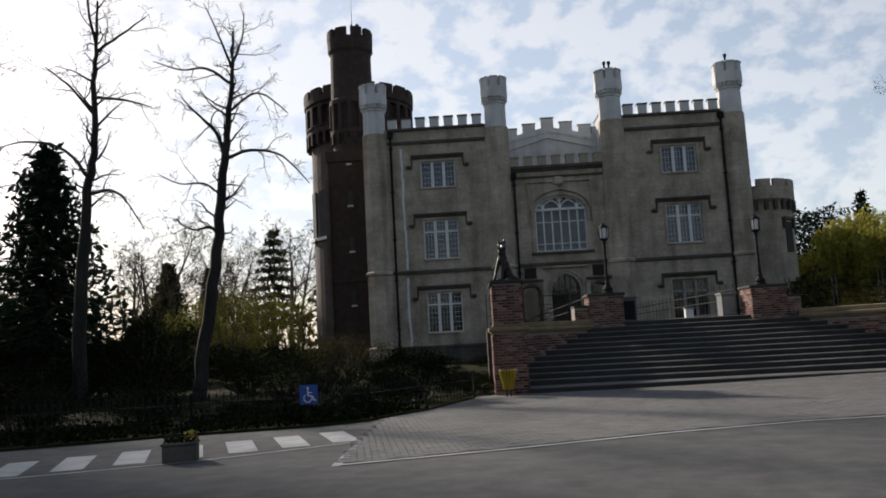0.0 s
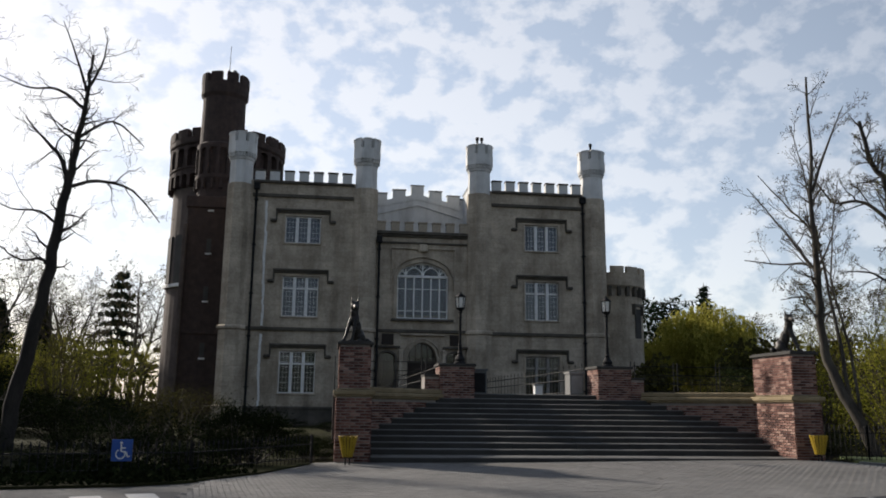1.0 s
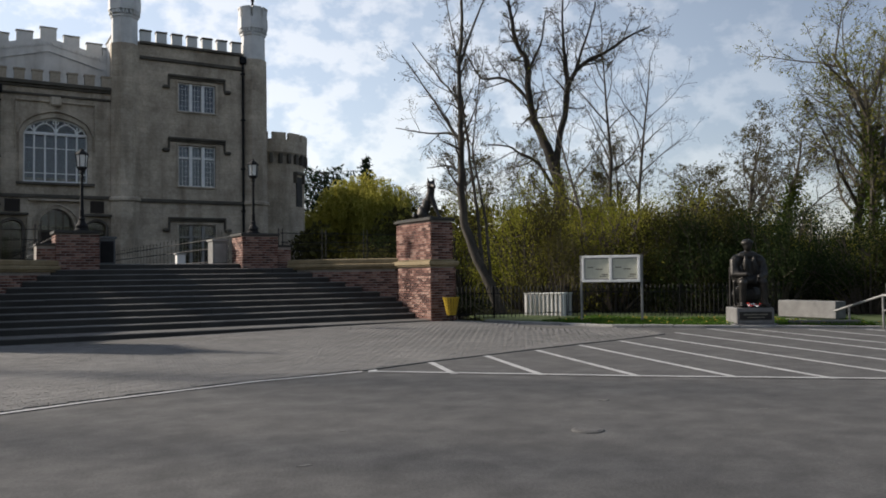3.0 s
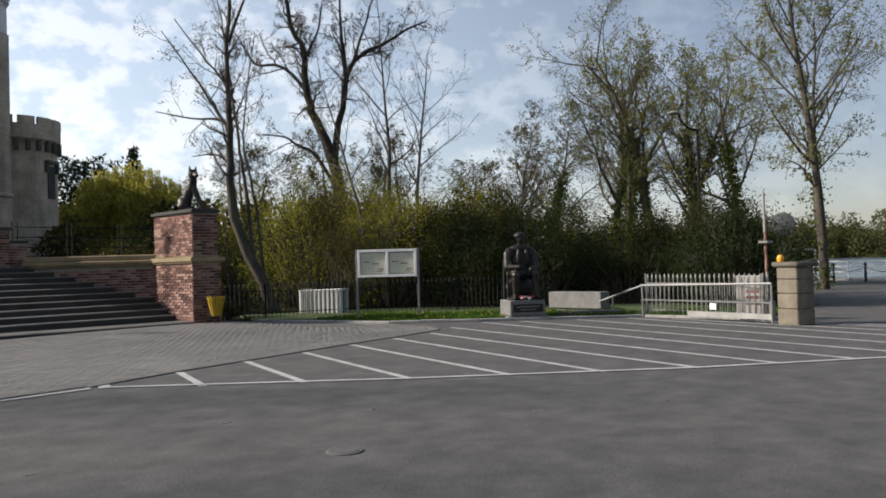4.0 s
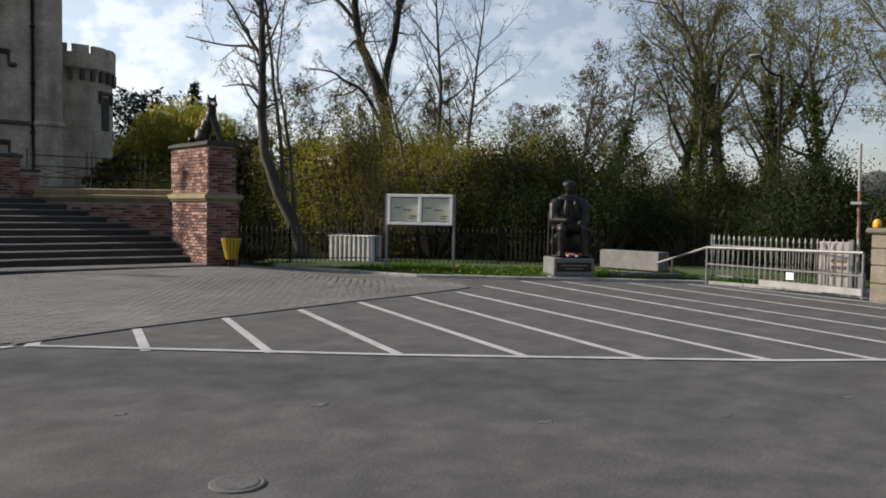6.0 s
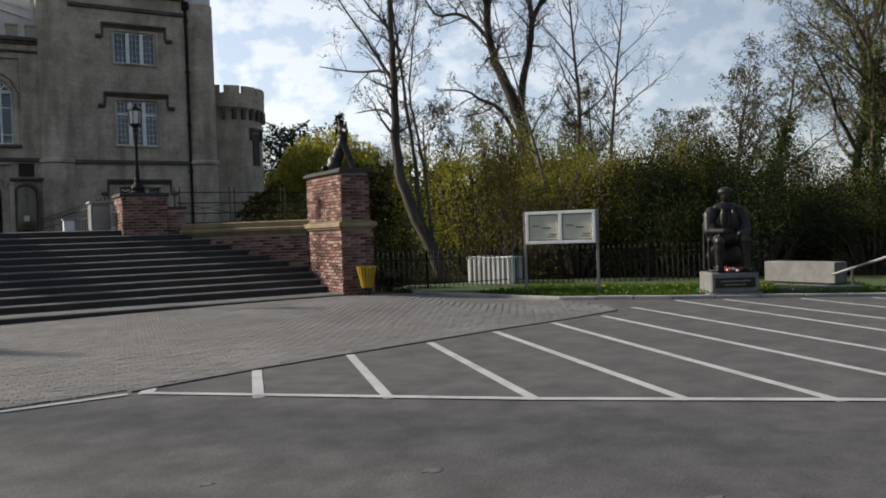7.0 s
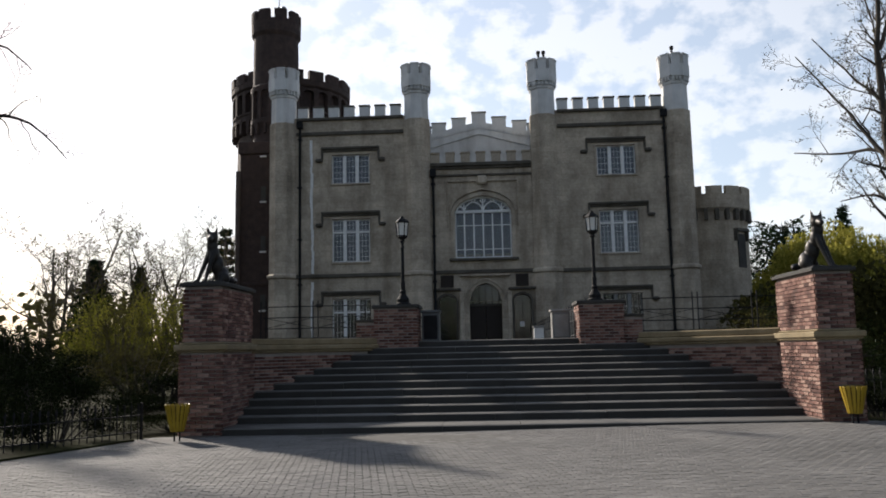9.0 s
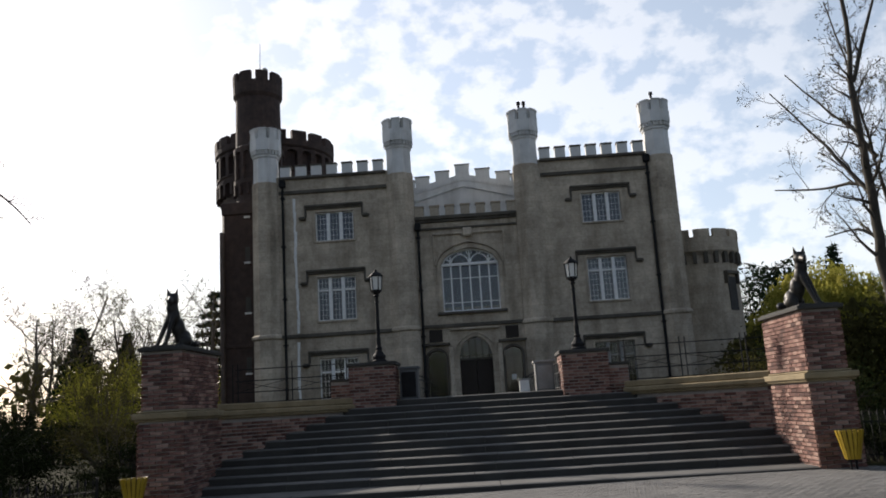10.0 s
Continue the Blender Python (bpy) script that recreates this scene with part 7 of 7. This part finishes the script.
for k in range(6):
    bm = bmesh.new(); z0 = 0.2 + k * 0.45; lathe(bm, 23.5 - 0.018 * k, 9.25, [(0.032, z0), (0.030, z0 + 0.45)], 10)
    part("band", bm, M_BRICK if k in (2, 3) else M_CONC, pole)
part("bracket", boxes((23.3, 23.6, 9.15, 9.35, 1.75, 1.80)), M_STEEL, pole)
part("foot", boxes((23.4, 23.6, 9.13, 9.37, -0.05, 0.45), bevel=0.02), M_STEEL, pole)
mir = thing("traffic_mirror", (30.4, 11.6, 0), "round traffic mirror seen from behind on a post", "mirror")
bm = bmesh.new(); tube(bm, (30.4, 11.6, -0.1), (30.4, 11.6, 2.6), 0.04, n=8); part("post", bm, M_STEEL, mir)
bm = bmesh.new(); lathe(bm, 0, 0, [(0.36, 0), (0.38, 0.02), (0.36, 0.05), (0.1, 0.09)], 24)
bmesh.ops.transform(bm, matrix=Matrix.Translation((30.3, 11.56, 2.4)) @ Matrix.Rotation(radians(201), 4, 'Z') @ Matrix.Rotation(radians(90), 4, 'Y'), verts=bm.verts)
part("disc", bm, M_GREYBOX, mir, "grey mirror back")
mast = thing("street_light", (37.2, 18.6, 0), "tall street light with a curved arm", "street light")
bm = bmesh.new(); tube(bm, (37.6, 17.9, -0.1), (37.6, 17.9, 6.9), 0.07, 0.05, n=8)
for k in range(5):
    a0, a1 = k * 0.3, (k + 1) * 0.3
    tube(bm, (37.6 - 0.55 * math.sin(a0), 17.9 + 0.55 * math.sin(a0), 6.9 + 0.8 * (1 - math.cos(a0))), (37.6 - 0.55 * math.sin(a1), 17.9 + 0.55 * math.sin(a1), 6.9 + 0.8 * (1 - math.cos(a1))), 0.045, n=6)
part("pole", bm, M_BLACK, mast)
bm = bmesh.new(); ball(bm, (36.9, 18.6, 7.65), 0.24, (1.1, 1.0, 0.35), seg=12); part("head", bm, M_CONC, mast)
util = thing("utility_box", (20.7, 22.0, 0), "low white ribbed metal utility box behind the fence", "utility box")
T = Matrix.Translation((20.45, 22.85, 0)) @ pose(0, 0, 0, 0, 0, -66)
part("body", boxes((0, 1.45, 0, 0.55, -0.05, 0.74), bevel=0.012, turn=T), M_PALE, util)
part("lid", boxes((-0.03, 1.48, -0.03, 0.58, 0.74, 0.79), bevel=0.01, turn=T), M_WHITE, util)
part("end_panel", boxes((-0.02, 0.0, 0.02, 0.53, 0.0, 0.74), turn=T), M_WHITE, util)
for k in range(9):
    part("rib", boxes((0.08 + k * 0.155, 0.12 + k * 0.155, -0.025, 0, 0.02, 0.73), turn=T), M_CONC, util)

# quay: bollards with chain, white railing, frame, bin
quay = thing("quay_railing", (49, 14, 0), "black quay posts joined by chains", "railing", kind="thing")
prev = None
for k in range(9):
    p = Vector((46.2 + k * 0.95, 6.0 + k * 1.9, 0))
    bm = bmesh.new(); lathe(bm, p.x, p.y, [(0.07, -0.1), (0.06, 0.85), (0.09, 0.88), (0.09, 0.95), (0.03, 1.0)], 8); part("post", bm, M_BLACK, quay)
    if prev is not None:
        bm = bmesh.new()
        pts = [prev.lerp(p, i / 6) + Vector((0, 0, 0.8 - 0.28 * math.sin(math.pi * i / 6))) for i in range(7)]
        for a, b in zip(pts, pts[1:]):
            tube(bm, a, b, 0.02, n=4)
        part("chain", bm, M_BLACK, quay)
    prev = p
tagged(part("quay_edge", boxes((52.5, 55.9, -60, 60, -1.5, 0.12), bevel=0.02), M_CONC), "pale concrete quay edge by the lake", "quay", kind="structure")
wr = thing("white_railing", (52.5, 16, 0), "white pipe railing on the lake jetty", "railing")
for z in (0.45, 0.75, 1.05):
    bm = bmesh.new(); tube(bm, (52.8, 9.0, z), (54.6, 19.5, z), 0.035, n=6); part("rail", bm, M_WHITE, wr)
for k in range(6):
    bm = bmesh.new(); tube(bm, (52.8 + 0.36 * k, 9.0 + 2.1 * k, 0), (52.8 + 0.36 * k, 9.0 + 2.1 * k, 1.08), 0.04, n=6); part("post", bm, M_WHITE, wr)
gf = thing("goal_frame", (46.5, 17.0, 0), "small white metal portal frame", "frame")
bm = bmesh.new(); tube(bm, (47.0, 16.6, 0), (47.0, 16.6, 1.75), 0.05, n=6); part("post", bm, M_WHITE, gf)
bm = bmesh.new(); tube(bm, (46.0, 18.0, 0), (46.0, 18.0, 1.75), 0.05, n=6); part("post", bm, M_WHITE, gf)
bm = bmesh.new(); tube(bm, (47.0, 16.6, 1.75), (46.0, 18.0, 1.75), 0.05, n=6); part("crossbar", bm, M_WHITE, gf)
lb = thing("litter_bin", (48.6, 13.2, 0), "dark litter bin on the quay", "bin")
bm = bmesh.new(); lathe(bm, 48.6, 13.2, [(0.22, 0.15), (0.26, 0.8)], 10); part("bucket", bm, M_BLACK, lb)
bm = bmesh.new(); tube(bm, (48.6, 13.2, 0), (48.6, 13.2, 0.2), 0.04); part("foot", bm, M_BLACK, lb)


# ---- by the stairs ----
def litter_bin(x, y, z):
    th = thing("litter_bin", (x, y, z), "yellow slatted litter bin on a short black stand", "bin", "stair bins")
    for k in range(16):
        a = 2 * math.pi * k / 16
        c, s = math.cos(a), math.sin(a)
        bm = bmesh.new()
        rot = Matrix.Rotation(a, 4, 'Z')
        box(bm, -0.008, 0.008, -0.029, 0.029, 0, 0.50, bevel=0.004)
        for v in bm.verts:
            f = v.co.z / 0.50
            v.co.y *= 0.72 + 0.5 * f
            v.co.x += 0.12 + 0.11 * f
        bmesh.ops.transform(bm, matrix=Matrix.Translation((x, y, z + 0.2)) @ rot, verts=bm.verts)
        part("slat", bm, M_YELLOW, th)
    bm = bmesh.new(); lathe(bm, x, y, [(0.10, z + 0.21), (0.205, z + 0.66), (0.195, z + 0.66), (0.09, z + 0.23)], 16, cap=False); part("liner", bm, M_BLACK, th)
    bm = bmesh.new(); lathe(bm, x, y, [(0.11, z + 0.19), (0.12, z + 0.22)], 12); part("bottom", bm, M_BLACK, th)
    for dx in (-0.05, 0.05):
        bm = bmesh.new(); tube(bm, (x + dx, y, z - 0.1), (x + dx, y, z + 0.2), 0.018, n=6); part("leg", bm, M_BLACK, th)
    return th


litter_bin(3.58, 20.15, 0.0)
litter_bin(16.22, 20.6, 0.085)
cab = thing("cabinet", (7.98, 26.6, 1.84), "dark grey electrical cabinet on the terrace", "cabinet", "terrace cabinets")
part("body", boxes((7.74, 8.20, 26.35, 26.95, 1.84, 2.60), bevel=0.012), M_GREYBOX, cab)
part("lid", boxes((7.70, 8.24, 26.31, 26.99, 2.60, 2.66), bevel=0.01), M_GREYBOX, cab)
part("door", boxes((7.79, 8.15, 26.33, 26.352, 1.90, 2.52), bevel=0.004), M_BLACK, cab)
cab = thing("cabinet", (11.5, 27.3, 1.84), "light grey electrical cabinet on the terrace", "cabinet", "terrace cabinets")
part("body", boxes((11.22, 11.70, 27.0, 27.6, 1.84, 2.58), bevel=0.012), M_STEEL, cab)
part("lid", boxes((11.18, 11.74, 26.96, 27.64, 2.58, 2.64), bevel=0.01), M_CONC, cab)
part("door", boxes((11.27, 11.65, 26.98, 27.002, 1.90, 2.50), bevel=0.004), M_CONC, cab)
cab = thing("cabinet", (11.1, 31.0, 1.84), "small white box beside the bridge rail", "cabinet", "terrace cabinets")
part("body", boxes((10.95, 11.25, 30.8, 31.1, 1.845, 2.25), bevel=0.01), M_WHITE, cab)
part("lid", boxes((10.91, 11.29, 30.76, 31.14, 2.25, 2.30), bevel=0.01), M_CONC, cab)


def terrace_rail(x0, x1, y, z):
    th = thing("terrace_railing", ((x0 + x1) / 2, y, z), "thin black iron railing with crossed bars", "railing", "terrace railings")
    for dz in (0.18, 0.45, 0.75, 1.05):
        bm = bmesh.new(); tube(bm, (x0, y, z + dz), (x1, y, z + dz), 0.014, n=5); part("rail", bm, M_BLACK, th)
    n = max(1, round((x1 - x0) / 1.5))
    for k in range(n + 1):
        x = x0 + (x1 - x0) * k / n
        for dx in (-0.07, 0.07):
            bm = bmesh.new(); tube(bm, (x + dx, y, z - 0.1), (x + dx, y, z + 1.2), 0.018, n=6); part("post", bm, M_BLACK, th)
        if k < n:
            xb = x0 + (x1 - x0) * (k + 1) / n
            for za, zb in ((0.45, 0.75), (0.75, 0.45)):
                bm = bmesh.new(); tube(bm, (x, y, z + za), (xb, y, z + zb), 0.010, n=4); part("cross_bar", bm, M_BLACK, th)


terrace_rail(3.3, 6.2, 27.1, 1.83)
terrace_rail(13.5, 18.2, 27.1, 1.83)
tagged(part("wall_terrace", boxes((3.2, 6.5, 26.95, 29.2, -0.3, 1.83), (13.4, 18.4, 26.95, 29.2, -0.3, 1.83)), M_DARKBRICK), "dark brick retaining wall of the terrace", "wall", kind="structure")


def bridge_rail(x):
    th = thing("bridge_railing", (x, 43, 1.85), "black iron bridge railing with spear-topped posts", "railing", "bridge railings")
    me = picket_mesh(1.25, M_BLACK)
    for k in range(34):
        piece("picket", me, pose(x, 29.6 + k * 0.82, 1.85), th)
    for z in (2.0, 2.5, 2.85):
        bm = bmesh.new(); tube(bm, (x, 29.4, z), (x, YF - 0.5, z), 0.02, n=5); part("rail", bm, M_BLACK, th)


bridge_rail(7.0)
bridge_rail(12.45)

# parking sign on the fence and the planter
sg = thing("parking_sign", (-0.72, 16.1, 0), "blue disabled parking sign with a white wheelchair symbol", "sign")
part("plate", boxes((-0.93, -0.55, 16.10, 16.115, 0.36, 0.76), bevel=0.005), M_BLUE, sg)
bm = bmesh.new()
ring = [(-0.76 + 0.085 * math.cos(a * math.pi / 6), 0.49 + 0.085 * math.sin(a * math.pi / 6)) for a in range(4, 14)]
for p, q in zip(ring, ring[1:]):
    tube(bm, (p[0], 16.095, p[1]), (q[0], 16.095, q[1]), 0.012, n=5)
ball(bm, (-0.755, 16.095, 0.695), 0.026, seg=8)
for p, q in (((-0.755, 0.665), (-0.755, 0.54)), ((-0.755, 0.60), (-0.67, 0.60)), ((-0.755, 0.54), (-0.66, 0.53)), ((-0.66, 0.53), (-0.63, 0.44)), ((-0.63, 0.44), (-0.59, 0.455))):
    tube(bm, (p[0], 16.095, p[1]), (q[0], 16.095, q[1]), 0.014, n=5)
part("symbol", bm, M_WHITE, sg)
bm = bmesh.new(); tube(bm, (-0.74, 16.13, -0.1), (-0.74, 16.13, 0.74), 0.02, n=6); part("post", bm, M_BLACK, sg)
plr = thing("planter", (-1.53, 10.84, 0), "dark concrete planter box with plants and yellow flowers", "planter")
T = Matrix.Translation((-1.53, 10.84, 0)) @ pose(0, 0, 0, 0, 0, 12) @ Matrix.Diagonal((0.8, 0.9, 1, 1))
part("trough", boxes((-0.30, 0.30, -0.18, 0.18, 0, 0.24), (-0.32, 0.32, -0.20, 0.20, 0.24, 0.28), bevel=0.012, turn=T), M_PLASTER_D, plr)
rp = random.Random(3)
part("plants", leaf_mesh([T @ Vector((rp.uniform(-0.28, 0.28), rp.uniform(-0.16, 0.16), rp.uniform(0.27, 0.38))) for k in range(260)], 0.07, rp), M_LEAF_D, plr)
part("flowers", leaf_mesh([T @ Vector((rp.uniform(0.08, 0.26), rp.uniform(-0.15, 0.12), rp.uniform(0.32, 0.42))) for k in range(90)], 0.05, rp, narrow=1.0), M_YELLOW, plr)

# ---- paving of the forecourt ----
PAVED = [(0.95, 9.78), (3.2, 10.55), (5.6, 11.48), (7.8, 12.08), (9.5, 12.25), (11.0, 12.75), (12.3, 13.08), (13.6, 13.4), (15.0, 13.75), (16.5, 14.05), (18.15, 14.5), (18.75, 15.6), (18.85, 17.0), (18.1, 19.5), (17.5, 21.15), (16.7, 21.25), (3.2, 21.2), (2.4, 20.3), (0.85, 16.2), (0.8, 12.4)]


def inside(x, y, poly):
    hit = False
    for (xa, ya), (xb, yb) in zip(poly, poly[1:] + poly[:1]):
        if (ya > y) != (yb > y) and x < xa + (y - ya) * (xb - xa) / (yb - ya):
            hit = not hit
    return hit


bm = bmesh.new()
bed = [bm.verts.new((x, y, ground_height(x, y) + 0.002)) for x, y in PAVED]
cx, cy = 10.0, 16.0
mid = [[bm.verts.new((x, y, ground_height(x, y) + 0.002)) for x, y in [(10 + (px - 10) * f, 16 + (py - 16) * f) for px, py in PAVED]] for f in (0.8, 0.6, 0.4, 0.2)]
rings = [bed] + mid
for a, b in zip(rings, rings[1:]):
    for k in range(len(a)):
        bm.faces.new((a[k], a[(k + 1) % len(a)], b[(k + 1) % len(a)], b[k]))
bm.faces.new(rings[-1])
paving = tagged(part("pavement", bm, M_JOINT), "forecourt paved with small grey concrete blocks", "paving", kind="structure")
rp = random.Random(15)
ROT = radians(9)
bm = bmesh.new()
box(bm, -0.096, 0.096, -0.046, 0.046, -0.03, 0.014)
for v in bm.verts:
    if v.co.z > 0:
        v.co.x *= 0.965; v.co.y *= 0.93
me_paver = bpy.data.meshes.new("paver"); bm.to_mesh(me_paver); bm.free(); me_paver.materials.append(M_PAVER)
V, F, singles = [], [], 0
ca, sa = math.cos(ROT), math.sin(ROT)
base = [tuple(v.co) for v in me_paver.vertices]
faces = [tuple(p.vertices) for p in me_paver.polygons if p.normal.z > -0.9]
for j in range(-70, 125):
    for i in range(-62, 62):
        u, v = i * 0.2 + (0.1 if j % 2 else 0.0), j * 0.1
        x, y = 9.8 + u * ca - v * sa, 13.0 + u * sa + v * ca
        if not inside(x, y, PAVED):
            continue
        z = ground_height(x, y) + rp.uniform(-0.002, 0.002)
        tilt = rp.gauss(0, 0.006)
        if singles < 300 and 6.6 < x < 9.6 and y < 14.2:
            piece("paver", me_paver, Matrix.Translation((x, y, z)) @ Matrix.Rotation(ROT, 4, 'Z') @ Matrix.Rotation(tilt, 4, 'X'), paving)
            singles += 1
        else:
            b = len(V)
            V += [(x + p[0] * ca - p[1] * sa, y + p[0] * sa + p[1] * ca, z + p[2] + tilt * p[1]) for p in base]
            F += [tuple(b + q for q in f) for f in faces]
tagged(part("pavers", (V, F), M_PAVER_J, paving), kind="stuff")
# edging course
edge = PAVED[4:12]
for (xa, ya), (xb, yb) in zip(edge, edge[1:]):
    d = Vector((xb - xa, yb - ya, 0)); L = d.length
    T = Matrix.Translation((xa, ya, 0)) @ pose(0, 0, 0, 0, 0, math.degrees(math.atan2(d.y, d.x)))
    n = round(L / 0.5)
    for k in range(n):
        part("edging_stone", boxes((L * k / n + 0.004, L * (k + 1) / n - 0.004, -0.10, 0.0, -0.1, 0.018), bevel=0.004, turn=T), M_PATCH, paving)

# small pale worn spots in the asphalt
rc = random.Random(31)
for x, y, s in ((9.35, 8.6, 0.05), (10.6, 8.0, 0.06), (6.6, 6.9, 0.045), (11.6, 6.6, 0.06), (12.8, 5.9, 0.04), (7.4, 8.0, 0.03), (14.2, 5.6, 0.05)):
    bm = bmesh.new()
    pts = [(x + s * rc.uniform(0.35, 1.7) * math.cos(k * 0.45), y + s * rc.uniform(0.25, 0.9) * math.sin(k * 0.45)) for k in range(14)]
    prism(bm, pts, -0.02, 0.004)
    tagged(part("asphalt_patch", bm, M_PATCH), "small pale worn spot in the asphalt", "patch", "asphalt patches", "structure")
